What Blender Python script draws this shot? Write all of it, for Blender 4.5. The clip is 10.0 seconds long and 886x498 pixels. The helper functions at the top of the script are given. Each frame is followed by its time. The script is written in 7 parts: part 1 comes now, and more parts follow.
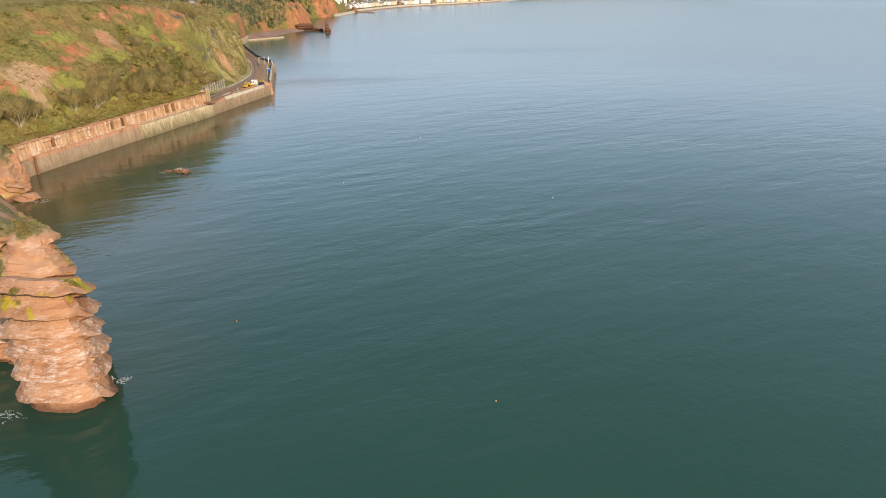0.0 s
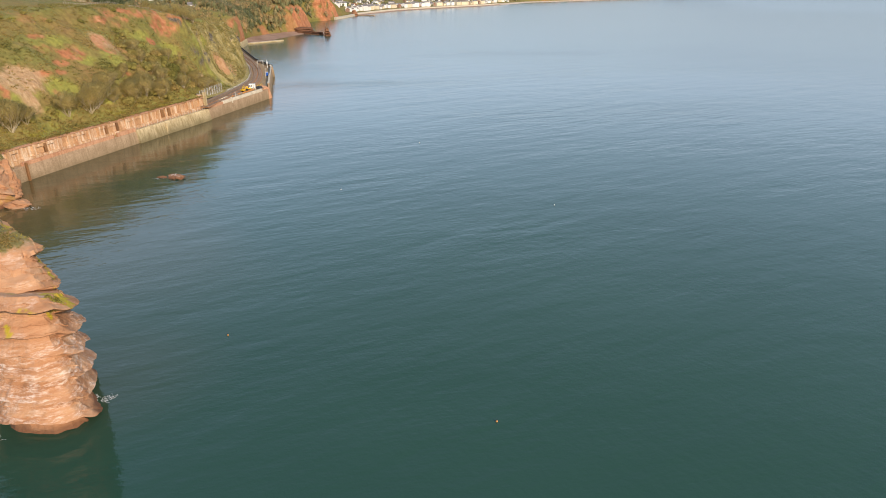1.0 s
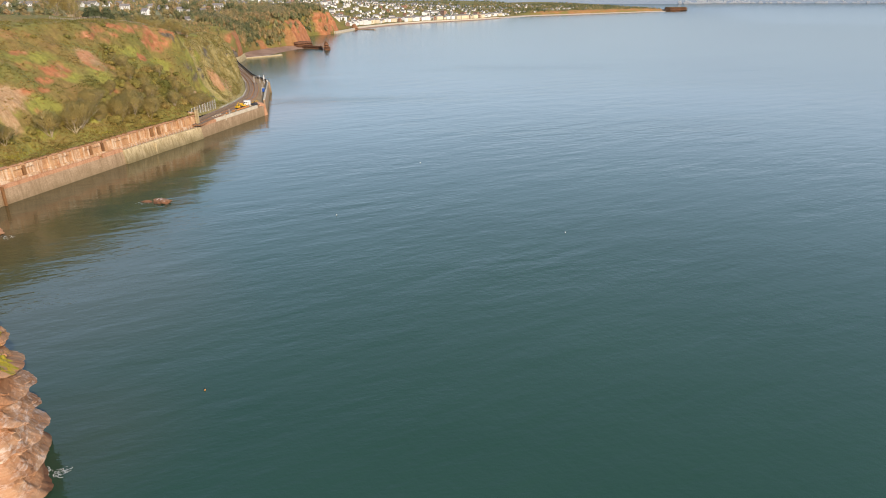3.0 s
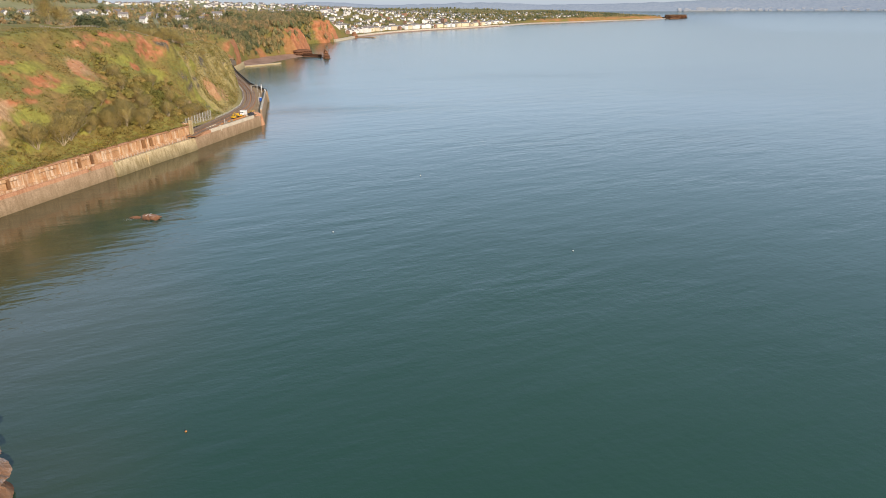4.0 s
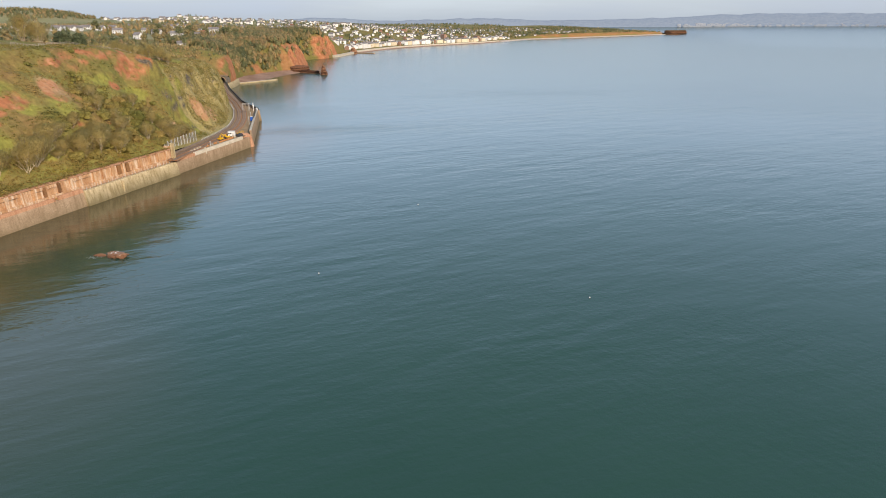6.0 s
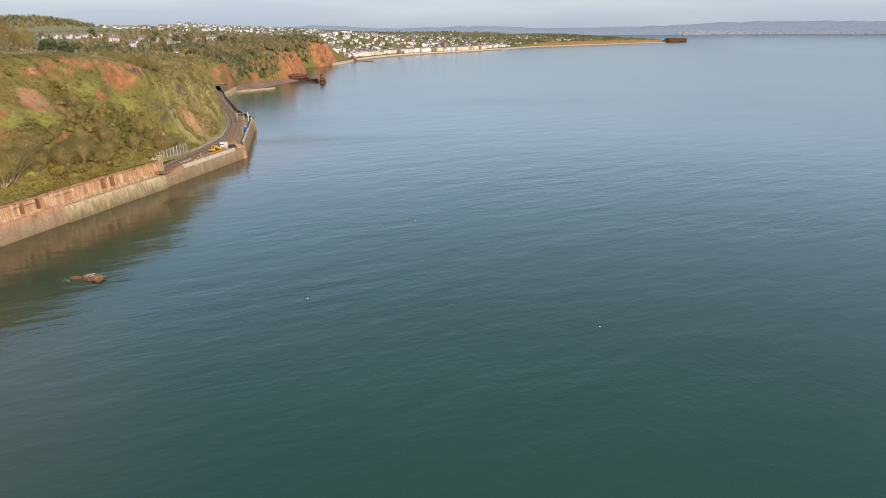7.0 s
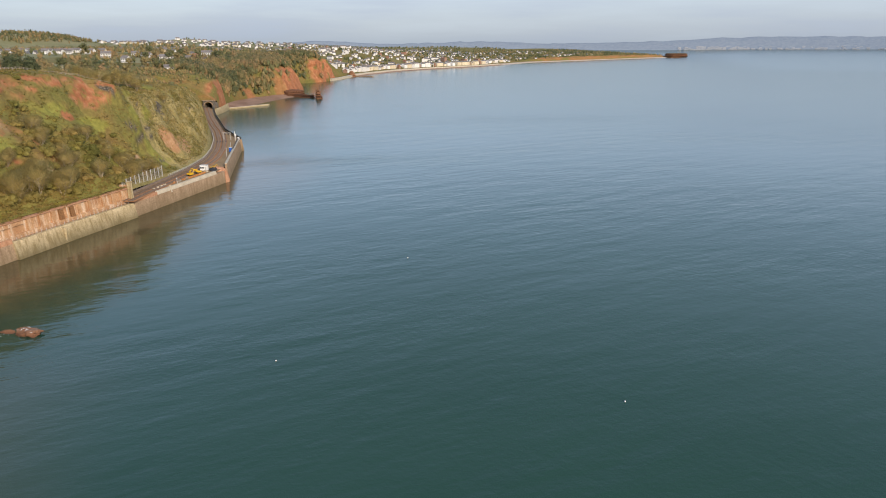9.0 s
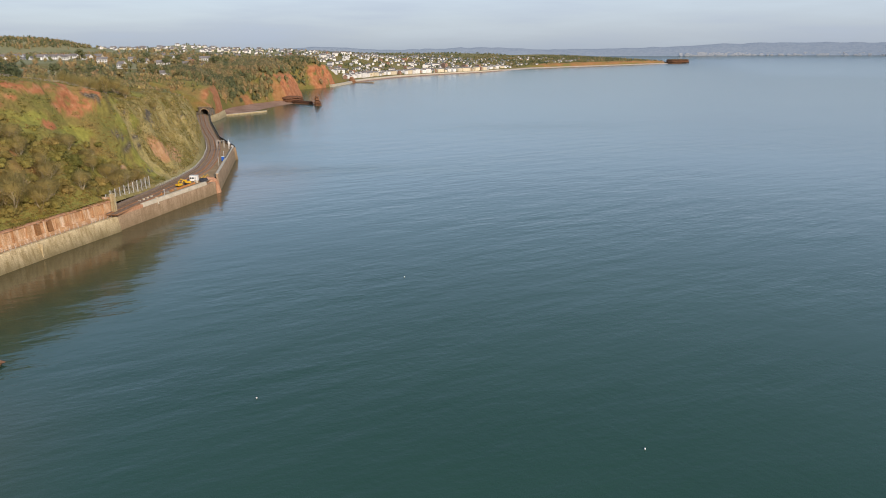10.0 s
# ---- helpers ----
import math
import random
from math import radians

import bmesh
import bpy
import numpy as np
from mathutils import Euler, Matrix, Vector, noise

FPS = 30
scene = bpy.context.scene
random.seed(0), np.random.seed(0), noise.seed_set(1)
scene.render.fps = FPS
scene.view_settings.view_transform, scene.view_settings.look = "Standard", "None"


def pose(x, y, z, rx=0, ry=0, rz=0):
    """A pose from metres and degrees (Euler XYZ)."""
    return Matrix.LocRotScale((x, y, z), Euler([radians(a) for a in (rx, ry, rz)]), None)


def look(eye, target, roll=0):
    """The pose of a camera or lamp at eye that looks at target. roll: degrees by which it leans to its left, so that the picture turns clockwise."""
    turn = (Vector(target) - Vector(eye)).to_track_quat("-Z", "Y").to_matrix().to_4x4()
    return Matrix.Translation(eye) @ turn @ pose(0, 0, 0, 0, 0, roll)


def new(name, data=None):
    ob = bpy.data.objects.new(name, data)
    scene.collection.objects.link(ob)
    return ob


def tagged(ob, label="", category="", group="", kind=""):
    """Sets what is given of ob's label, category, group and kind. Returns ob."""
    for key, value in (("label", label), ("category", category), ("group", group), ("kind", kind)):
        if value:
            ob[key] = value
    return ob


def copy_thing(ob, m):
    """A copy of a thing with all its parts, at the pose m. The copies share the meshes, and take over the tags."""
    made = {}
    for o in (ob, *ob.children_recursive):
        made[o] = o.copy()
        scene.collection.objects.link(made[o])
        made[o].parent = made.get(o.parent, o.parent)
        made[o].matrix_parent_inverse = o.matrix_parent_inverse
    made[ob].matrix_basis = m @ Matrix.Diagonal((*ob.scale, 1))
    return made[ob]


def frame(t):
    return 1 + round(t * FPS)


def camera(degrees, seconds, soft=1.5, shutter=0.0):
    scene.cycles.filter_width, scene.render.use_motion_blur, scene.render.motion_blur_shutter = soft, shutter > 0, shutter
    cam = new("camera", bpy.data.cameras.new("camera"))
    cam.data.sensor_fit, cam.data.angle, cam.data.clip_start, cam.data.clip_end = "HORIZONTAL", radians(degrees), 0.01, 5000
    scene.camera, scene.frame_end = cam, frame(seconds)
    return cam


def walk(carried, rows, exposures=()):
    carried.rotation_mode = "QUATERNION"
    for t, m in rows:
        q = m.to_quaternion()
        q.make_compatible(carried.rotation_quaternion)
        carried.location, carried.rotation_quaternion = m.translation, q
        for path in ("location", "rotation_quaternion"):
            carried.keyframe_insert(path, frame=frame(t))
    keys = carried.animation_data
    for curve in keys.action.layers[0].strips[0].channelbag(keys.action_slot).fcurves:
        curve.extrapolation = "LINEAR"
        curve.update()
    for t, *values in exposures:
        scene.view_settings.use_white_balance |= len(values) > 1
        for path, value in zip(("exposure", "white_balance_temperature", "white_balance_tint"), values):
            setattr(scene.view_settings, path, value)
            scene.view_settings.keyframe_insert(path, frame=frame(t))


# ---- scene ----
cam = camera(69.0, 10.0, soft=0.95)
PATH = [
    (0, (3.049, 1.118, 69.289), (2.944, 2.961, 68.52), 0.0),
    (0.5, (3.149, 3.448, 69.158), (3.044, 5.293, 68.392), 0.0),
    (1, (3.034, 6.304, 69.049), (2.928, 8.151, 68.288), -0.0),
    (1.5, (2.759, 9.656, 68.959), (2.652, 11.505, 68.206), -0.1),
    (2, (2.374, 13.473, 68.887), (2.266, 15.326, 68.143), -0.1),
    (2.5, (1.922, 17.725, 68.831), (1.814, 19.582, 68.096), -0.1),
    (4, (0.514, 32.789, 68.731), (0.404, 34.657, 68.025), -0.2),
    (4.5, (0.114, 38.477, 68.713), (0.004, 40.349, 68.018), -0.2),
    (5, (-0.223, 44.448, 68.7), (-0.333, 46.323, 68.014), -0.2),
    (5.5, (-0.488, 50.67, 68.689), (-0.598, 52.55, 68.013), -0.2),
    (7, (-0.854, 70.548, 68.645), (-0.966, 72.438, 68.0), -0.2),
    (7.5, (-0.864, 77.476, 68.619), (-0.976, 79.37, 67.985), -0.2),
    (8, (-0.848, 84.506, 68.585), (-0.961, 86.403, 67.961), -0.2),
    (8.5, (-0.832, 91.608, 68.539), (-0.946, 93.508, 67.925), -0.2),
    (9, (-0.85, 98.752, 68.48), (-0.964, 100.655, 67.876), -0.2),
    (9.5, (-0.939, 105.91, 68.405), (-1.055, 107.815, 67.809), -0.2),
    (10, (-1.144, 113.052, 68.312), (-1.261, 114.96, 67.724), -0.2),
]
walk(cam, [(t, look(eye, target, roll)) for t, eye, target, roll in PATH],
     exposures=[(0.0, 0.53, 6860, 13), (2.5, 0.53, 6830, 13), (5.5, 0.44, 6740, 13), (7.5, 0.33, 6640, 13), (10.0, 0.20, 6580, 13)])

# ---- world, sun ----
SUN_AZ, SUN_EL = 140.0, 27.0      # compass degrees from +y towards +x, and height
sun_dir = Vector((math.sin(radians(SUN_AZ)) * math.cos(radians(SUN_EL)), math.cos(radians(SUN_AZ)) * math.cos(radians(SUN_EL)), math.sin(radians(SUN_EL))))
world = bpy.data.worlds.new("sky")
world.use_nodes = True
scene.world = world
wn, wl = world.node_tree.nodes, world.node_tree.links
bg = wn["Background"]
sky = wn.new("ShaderNodeTexSky")
sky.sky_type = "NISHITA"
sky.sun_disc = False
sky.sun_elevation, sky.sun_rotation = radians(SUN_EL), radians(SUN_AZ)
sky.air_density, sky.dust_density, sky.ozone_density, sky.altitude = 1.0, 1.6, 1.2, 60
wtc = wn.new("ShaderNodeTexCoord")
wmap = wn.new("ShaderNodeMapping")
wmap.inputs["Scale"].default_value = (1.2, 1.2, 11.0)
wl.new(wtc.outputs["Generated"], wmap.inputs["Vector"])
cloud = wn.new("ShaderNodeTexNoise")
cloud.inputs["Scale"].default_value, cloud.inputs["Detail"].default_value, cloud.inputs["Roughness"].default_value = 2.3, 6, 0.55
wl.new(wmap.outputs[0], cloud.inputs["Vector"])
cramp = wn.new("ShaderNodeValToRGB")
cramp.color_ramp.elements[0].position, cramp.color_ramp.elements[1].position = 0.46, 0.72
cramp.color_ramp.elements[0].color, cramp.color_ramp.elements[1].color = (0.74, 0.74, 0.74, 1), (0.94, 0.94, 0.94, 1)
wl.new(cloud.outputs[0], cramp.inputs[0])
cmix = wn.new("ShaderNodeMixRGB")
# high cloud: grey and hazy low down, brighter overhead
sep = wn.new("ShaderNodeSeparateXYZ")
wl.new(wtc.outputs["Generated"], sep.inputs[0])
high = wn.new("ShaderNodeValToRGB")
high.color_ramp.elements[0].position, high.color_ramp.elements[1].position = 0.0, 0.27
high.color_ramp.elements[0].color, high.color_ramp.elements[1].color = (0.34, 0.41, 0.49, 1), (0.53, 0.77, 1.08, 1)
for at, tone in ((0.082, (0.44, 0.53, 0.64, 1)), (0.12, (0.62, 0.80, 1.06, 1))):
    high.color_ramp.elements.new(at).color = tone
zen = high.color_ramp.elements.new(0.7)
zen.color = (0.22, 0.37, 0.57, 1)
wl.new(sep.outputs["Z"], high.inputs[0])
lift = wn.new("ShaderNodeVectorMath")
lift.operation = "SCALE"
lift.inputs["Scale"].default_value = 10.0
veil = wn.new("ShaderNodeMixRGB")
veil.blend_type, veil.inputs[0].default_value = "MULTIPLY", 1.0
bank = wn.new("ShaderNodeValToRGB")
bank.color_ramp.elements[0].position, bank.color_ramp.elements[1].position = 0.36, 0.62
bank.color_ramp.elements[0].color, bank.color_ramp.elements[1].color = (1.04, 1.04, 1.04, 1), (0.90, 0.89, 0.90, 1)
wl.new(cloud.outputs[0], bank.inputs[0])
wl.new(high.outputs[0], veil.inputs[1])
wl.new(bank.outputs[0], veil.inputs[2])
wl.new(veil.outputs[0], lift.inputs[0])
side = wn.new("ShaderNodeMapRange")
side.inputs["From Min"].default_value, side.inputs["From Max"].default_value = -0.55, 0.6
side.inputs["To Min"].default_value, side.inputs["To Max"].default_value = 1.08, 0.72
wl.new(sep.outputs["X"], side.inputs["Value"])
aloft = wn.new("ShaderNodeMapRange")
aloft.inputs["From Min"].default_value, aloft.inputs["From Max"].default_value = 0.06, 0.24
wl.new(sep.outputs["Z"], aloft.inputs["Value"])
sided = wn.new("ShaderNodeMix")
sided.inputs["A"].default_value = 1.0
wl.new(aloft.outputs["Result"], sided.inputs["Factor"])
wl.new(side.outputs["Result"], sided.inputs["B"])
dulled = wn.new("ShaderNodeVectorMath")
dulled.operation = "SCALE"
wl.new(lift.outputs[0], dulled.inputs[0])
wl.new(sided.outputs["Result"], dulled.inputs["Scale"])
wl.new(dulled.outputs[0], cmix.inputs[2])
wl.new(cramp.outputs[0], cmix.inputs[0])
wl.new(sky.outputs[0], cmix.inputs[1])
wl.new(cmix.outputs[0], bg.inputs[0])
bg.inputs[1].default_value = 0.12

lamp = bpy.data.lights.new("sun", "SUN")
lamp.energy, lamp.angle, lamp.color = 3.6, radians(0.6), (1.0, 0.84, 0.655)
sun_ob = new("sun", lamp)
sun_ob.matrix_world = look(sun_dir * 200, (0, 0, 0))

# ---- materials ----
def material(name, rough=0.85, metal=0.0, spec=0.3):
    m = bpy.data.materials.new(name)
    m.use_nodes = True
    b = m.node_tree.nodes["Principled BSDF"]
    b.inputs["Roughness"].default_value, b.inputs["Metallic"].default_value = rough, metal
    b.inputs["Specular IOR Level"].default_value = spec
    return m, m.node_tree.nodes, m.node_tree.links, b


def noise_node(n, l, scale, detail=4, rough=0.55, stretch=None, coord="Object", turn=0.0):
    tc = n.new("ShaderNodeTexCoord")
    mp = n.new("ShaderNodeMapping")
    if stretch:
        mp.inputs["Scale"].default_value = stretch
    mp.inputs["Rotation"].default_value = (0.0, 0.0, turn)
    l.new(tc.outputs[coord], mp.inputs["Vector"])
    t = n.new("ShaderNodeTexNoise")
    t.inputs["Scale"].default_value, t.inputs["Detail"].default_value, t.inputs["Roughness"].default_value = scale, detail, rough
    l.new(mp.outputs[0], t.inputs["Vector"])
    return t.outputs[0]


def ramp(n, l, src, stops):
    r = n.new("ShaderNodeValToRGB")
    e = r.color_ramp.elements
    while len(e) < len(stops):
        e.new(0.5)
    for k, (p, c) in zip(e, stops):
        k.position, k.color = p, (c if isinstance(c, tuple) else (c, c, c)) + (1,)
    l.new(src, r.inputs[0])
    return r.outputs[0]


def mix(n, l, fac, a, b, mode="MIX"):
    m = n.new("ShaderNodeMixRGB")
    m.blend_type = mode
    for s, v in ((m.inputs[0], fac), (m.inputs[1], a), (m.inputs[2], b)):
        if isinstance(v, (int, float)):
            s.default_value = v
        elif isinstance(v, tuple):
            s.default_value = v + (1,)
        else:
            l.new(v, s)
    return m.outputs[0]


def bump(n, l, b, src, strength, distance):
    k = n.new("ShaderNodeBump")
    k.inputs["Strength"].default_value, k.inputs["Distance"].default_value = strength, distance
    l.new(src, k.inputs["Height"])
    l.new(k.outputs[0], b.inputs["Normal"])
    return k


def attr(n, name):
    a = n.new("ShaderNodeAttribute")
    a.attribute_name = name
    return a.outputs["Fac"]


def varied(name, c1, c2, scale=0.8, fine=6.0, rough=0.85, relief=0.05, spec=0.3, stretch=None, metal=0.0, lone=True):
    """A surface of two tones at two scales, with fine relief, and a slight change from piece to piece."""
    m, n, l, b = material(name, rough, metal, spec)
    big = ramp(n, l, noise_node(n, l, scale, 5, 0.6, stretch), [(0.35, c1), (0.68, c2)])
    small = ramp(n, l, noise_node(n, l, fine, 4, 0.65, stretch), [(0.3, 0.72), (0.7, 1.12)])
    col = mix(n, l, 1.0, big, small, "MULTIPLY")
    if lone:
        oi = n.new("ShaderNodeObjectInfo")
        col = mix(n, l, 1.0, col, ramp(n, l, oi.outputs["Random"], [(0.0, 0.86), (1.0, 1.1)]), "MULTIPLY")
    l.new(col, b.inputs["Base Color"])
    if relief:
        bump(n, l, b, noise_node(n, l, fine, 5, 0.65, stretch), 0.6, relief)
    return m


# sea: dark green water, by the shore silt and a painted brown cliff reflection, two crossing trains of low waves in
# patches
def wave_node(n, l, scale, crest, long, detail=3, rough=0.5):
    """Waves whose crests run along a heading (degrees from +x), drawn out along it."""
    tc = n.new("ShaderNodeTexCoord")
    turned, drawn = n.new("ShaderNodeMapping"), n.new("ShaderNodeMapping")
    turned.inputs["Rotation"].default_value = (0.0, 0.0, radians(-crest))
    drawn.inputs["Scale"].default_value = (1.0 / long, 1.0, 1.0)
    l.new(tc.outputs["Object"], turned.inputs["Vector"])
    l.new(turned.outputs[0], drawn.inputs["Vector"])
    t = n.new("ShaderNodeTexNoise")
    t.inputs["Scale"].default_value, t.inputs["Detail"].default_value, t.inputs["Roughness"].default_value = scale, detail, rough
    l.new(drawn.outputs[0], t.inputs["Vector"])
    return t.outputs[0]


def weighted(n, l, pairs):
    """The sum of sockets, each times its weight."""
    total = None
    for src, weight in pairs:
        k = n.new("ShaderNodeMath")
        k.operation = "MULTIPLY_ADD"
        k.inputs[1].default_value, k.inputs[2].default_value = weight, 0.0
        l.new(src, k.inputs[0])
        if total:
            l.new(total, k.inputs[2])
        total = k.outputs[0]
    return total


SEA, n, l, b = material("sea_water", 0.06, 0.0, 0.5)
b.inputs["IOR"].default_value = 1.333
silt_reflection = attr(n, "silt_reflection")
body = ramp(n, l, noise_node(n, l, 0.006, 4, 0.55, (1.0, 1.6, 1.0)), [(0.3, (0.016, 0.050, 0.033)), (0.7, (0.022, 0.061, 0.041))])
body = mix(n, l, silt_reflection, body, (0.105, 0.071, 0.028))
l.new(body, b.inputs["Base Color"])
l.new(attr(n, "chop"), b.inputs["Roughness"])
patch = ramp(n, l, wave_node(n, l, 0.016, 14, 3.0, 4, 0.55), [(0.36, 0.42), (0.62, 1.0)])
ripple = weighted(n, l, [(wave_node(n, l, 0.085, 33, 2.6), 0.80), (wave_node(n, l, 0.26, 24, 2.8), 0.26), (wave_node(n, l, 0.55, -48, 2.2), 0.095), (wave_node(n, l, 1.1, 8, 2.0), 0.075), (wave_node(n, l, 2.3, 26, 1.8), 0.018)])
k = bump(n, l, b, ripple, 0.55, 0.9)
stirred = mix(n, l, 1.0, patch, ramp(n, l, attr(n, "calm"), [(0.0, 0.66), (1.0, 0.42)]), "MULTIPLY")
stirred = mix(n, l, 1.0, stirred, ramp(n, l, attr(n, "far"), [(0.0, 1.0), (1.0, 0.55)]), "MULTIPLY")
l.new(mix(n, l, attr(n, "ruffle"), stirred, (0.95, 0.95, 0.95)), k.inputs["Strength"])

# the land: grass, bracken, red soil and pale rock, told by the land's own attributes
LAND, n, l, b = material("land", 0.95, 0.0, 0.15)
g = ramp(n, l, noise_node(n, l, 0.05, 5, 0.6), [(0.28, (0.205, 0.13, 0.052)), (0.45, (0.19, 0.145, 0.048)), (0.6, (0.155, 0.148, 0.042)), (0.75, (0.225, 0.158, 0.062))])
g2 = ramp(n, l, noise_node(n, l, 0.45, 5, 0.7), [(0.3, 0.7), (0.7, 1.22)])
g = mix(n, l, 1.0, g, g2, "MULTIPLY")
g = mix(n, l, attr(n, "lush"), g, mix(n, l, 1.0, (0.225, 0.215, 0.05), g2, "MULTIPLY"))
soil = ramp(n, l, noise_node(n, l, 0.22, 6, 0.65), [(0.25, (0.22, 0.085, 0.04)), (0.5, (0.385, 0.155, 0.072)), (0.75, (0.47, 0.265, 0.145))])
rock = ramp(n, l, noise_node(n, l, 0.25, 6, 0.7, (1.0, 1.0, 0.4)), [(0.22, (0.11, 0.09, 0.05)), (0.42, (0.25, 0.21, 0.085)), (0.6, (0.34, 0.275, 0.12)), (0.78, (0.41, 0.31, 0.18))])
field = ramp(n, l, noise_node(n, l, 0.006, 2, 0.4), [(0.4, (0.19, 0.19, 0.095)), (0.6, (0.26, 0.235, 0.13))])
c = mix(n, l, attr(n, "field"), g, field)
rock = mix(n, l, 1.0, rock, ramp(n, l, noise_node(n, l, 1.2, 4, 0.75), [(0.3, 0.6), (0.7, 1.25)]), "MULTIPLY")
soil = mix(n, l, 1.0, soil, ramp(n, l, noise_node(n, l, 0.07, 5, 0.7, (1.0, 1.0, 0.35)), [(0.3, 0.68), (0.65, 1.1)]), "MULTIPLY")
c = mix(n, l, attr(n, "rock"), c, rock)
c = mix(n, l, attr(n, "bare"), c, soil)
c = mix(n, l, attr(n, "pale"), c, ramp(n, l, noise_node(n, l, 0.7, 6, 0.75, (1.0, 1.0, 0.22)), [(0.3, (0.25, 0.15, 0.08)), (0.52, (0.38, 0.245, 0.138)), (0.7, (0.53, 0.395, 0.265))]))
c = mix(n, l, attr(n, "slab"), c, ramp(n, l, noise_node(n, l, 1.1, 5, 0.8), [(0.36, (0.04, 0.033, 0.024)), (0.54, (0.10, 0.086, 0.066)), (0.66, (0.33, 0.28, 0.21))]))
l.new(c, b.inputs["Base Color"])
bump(n, l, b, noise_node(n, l, 0.6, 6, 0.7), 0.8, 0.6)

SANDSTONE, n, l, b = material("red_sandstone", 0.92, 0.0, 0.2)
band = noise_node(n, l, 0.22, 6, 0.65, (0.35, 0.35, 2.6))
c = ramp(n, l, band, [(0.25, (0.25, 0.115, 0.055)), (0.48, (0.40, 0.205, 0.107)), (0.72, (0.50, 0.305, 0.18))])
pale = mix(n, l, 1.0, ramp(n, l, noise_node(n, l, 0.7, 8, 0.8, (0.5, 0.5, 2.6)), [(0.49, 0.0), (0.62, 0.8)]), attr(n, "guano"), "MULTIPLY")
c = mix(n, l, pale, c, (0.74, 0.64, 0.56))
c = mix(n, l, attr(n, "lichen"), c, (0.40, 0.30, 0.03))
c = mix(n, l, attr(n, "grass"), c, ramp(n, l, noise_node(n, l, 0.9, 5, 0.7), [(0.3, (0.10, 0.09, 0.03)), (0.7, (0.20, 0.17, 0.07))]))
c = mix(n, l, attr(n, "wet"), c, (0.12, 0.055, 0.03))
l.new(c, b.inputs["Base Color"])
bump(n, l, b, mix(n, l, 0.5, band, noise_node(n, l, 1.8, 6, 0.7)), 0.9, 0.5)

# seawalls: streaked by seepage
def streaked(name, c1, c2, streak, amount, relief=0.06):
    m, n, l, b = material(name, 0.9, 0.0, 0.2)
    big = ramp(n, l, noise_node(n, l, 0.25, 5, 0.6), [(0.3, c1), (0.7, c2)])
    st = ramp(n, l, noise_node(n, l, 0.9, 4, 0.6, (1.0, 1.0, 0.07)), [(0.47, 0.0), (0.64, amount)])
    col = mix(n, l, st, big, streak)
    blocks = ramp(n, l, noise_node(n, l, 1.7, 5, 0.75, (1.0, 1.0, 1.8)), [(0.3, 0.6), (0.7, 1.22)])
    col = mix(n, l, 1.0, col, blocks, "MULTIPLY")
    tide = attr(n, "tide")
    col = mix(n, l, tide, col, (0.10, 0.085, 0.04))
    l.new(col, b.inputs["Base Color"])
    bump(n, l, b, noise_node(n, l, 2.5, 5, 0.65), 0.7, relief)
    return m


STONE_WALL = streaked("buff_stone_wall", (0.31, 0.215, 0.135), (0.46, 0.335, 0.225), (0.20, 0.125, 0.07), 0.4)
CREAM_WALL = streaked("cream_rendered_wall", (0.41, 0.325, 0.18), (0.61, 0.50, 0.315), (0.22, 0.15, 0.06), 0.6)
RED_WALL = streaked("red_stone_wall", (0.36, 0.185, 0.09), (0.54, 0.33, 0.175), (0.70, 0.57, 0.43), 0.75)
BRICK = streaked("red_brick", (0.44, 0.23, 0.13), (0.54, 0.31, 0.19), (0.30, 0.12, 0.06), 0.5)
PORTAL_STONE = streaked("sooty_stone", (0.13, 0.11, 0.085), (0.21, 0.18, 0.14), (0.05, 0.045, 0.04), 0.7)
# dark stained stone of the drain pier; on the alcoves it paints recess shade
STAIN_SHADE = streaked("stained_shaded_stone", (0.20, 0.10, 0.045), (0.28, 0.14, 0.06), (0.10, 0.055, 0.03), 0.7)
CONCRETE = varied("pale_concrete", (0.46, 0.40, 0.30), (0.60, 0.53, 0.42), 0.3, 2.5)
PATH_MAT = varied("gravel_path", (0.27, 0.18, 0.105), (0.38, 0.26, 0.16), 0.4, 3.0)
TRACK_BED = varied("brown_formation", (0.25, 0.165, 0.08), (0.38, 0.26, 0.14), 0.3, 3.0)
BALLAST = varied("ballast", (0.17, 0.115, 0.075), (0.26, 0.18, 0.12), 0.5, 5.0, relief=0.08)
RUST_BALLAST = varied("rusty_ballast", (0.26, 0.125, 0.055), (0.38, 0.19, 0.085), 0.5, 5.0, relief=0.08)
STEEL = varied("rail_steel", (0.16, 0.10, 0.07), (0.30, 0.24, 0.2), 0.6, 5.0, 0.45, 0.0, 0.5, metal=0.6)
SLEEPER = varied("concrete_sleeper", (0.17, 0.12, 0.085), (0.27, 0.20, 0.15), 0.8, 4.0)
GALV = varied("galvanised_steel", (0.48, 0.48, 0.46), (0.62, 0.62, 0.6), 1.0, 6.0, 0.5, 0.0, 0.5)
WHITE = varied("white_paint", (0.72, 0.72, 0.7), (0.82, 0.82, 0.8), 0.8, 5.0, 0.6, 0.0)
DARK = varied("dark_steel", (0.02, 0.02, 0.025), (0.045, 0.045, 0.05), 0.8, 4.0, 0.6, 0.0)
YELLOW = varied("yellow_paint", (0.62, 0.36, 0.015), (0.75, 0.45, 0.03), 0.8, 5.0, 0.5, 0.0)
BLUE = varied("blue_plastic", (0.02, 0.10, 0.45), (0.03, 0.14, 0.55), 0.8, 5.0, 0.45, 0.0)
ORANGE = varied("orange_plastic", (0.48, 0.20, 0.06), (0.58, 0.27, 0.09), 0.8, 5.0, 0.5, 0.0)
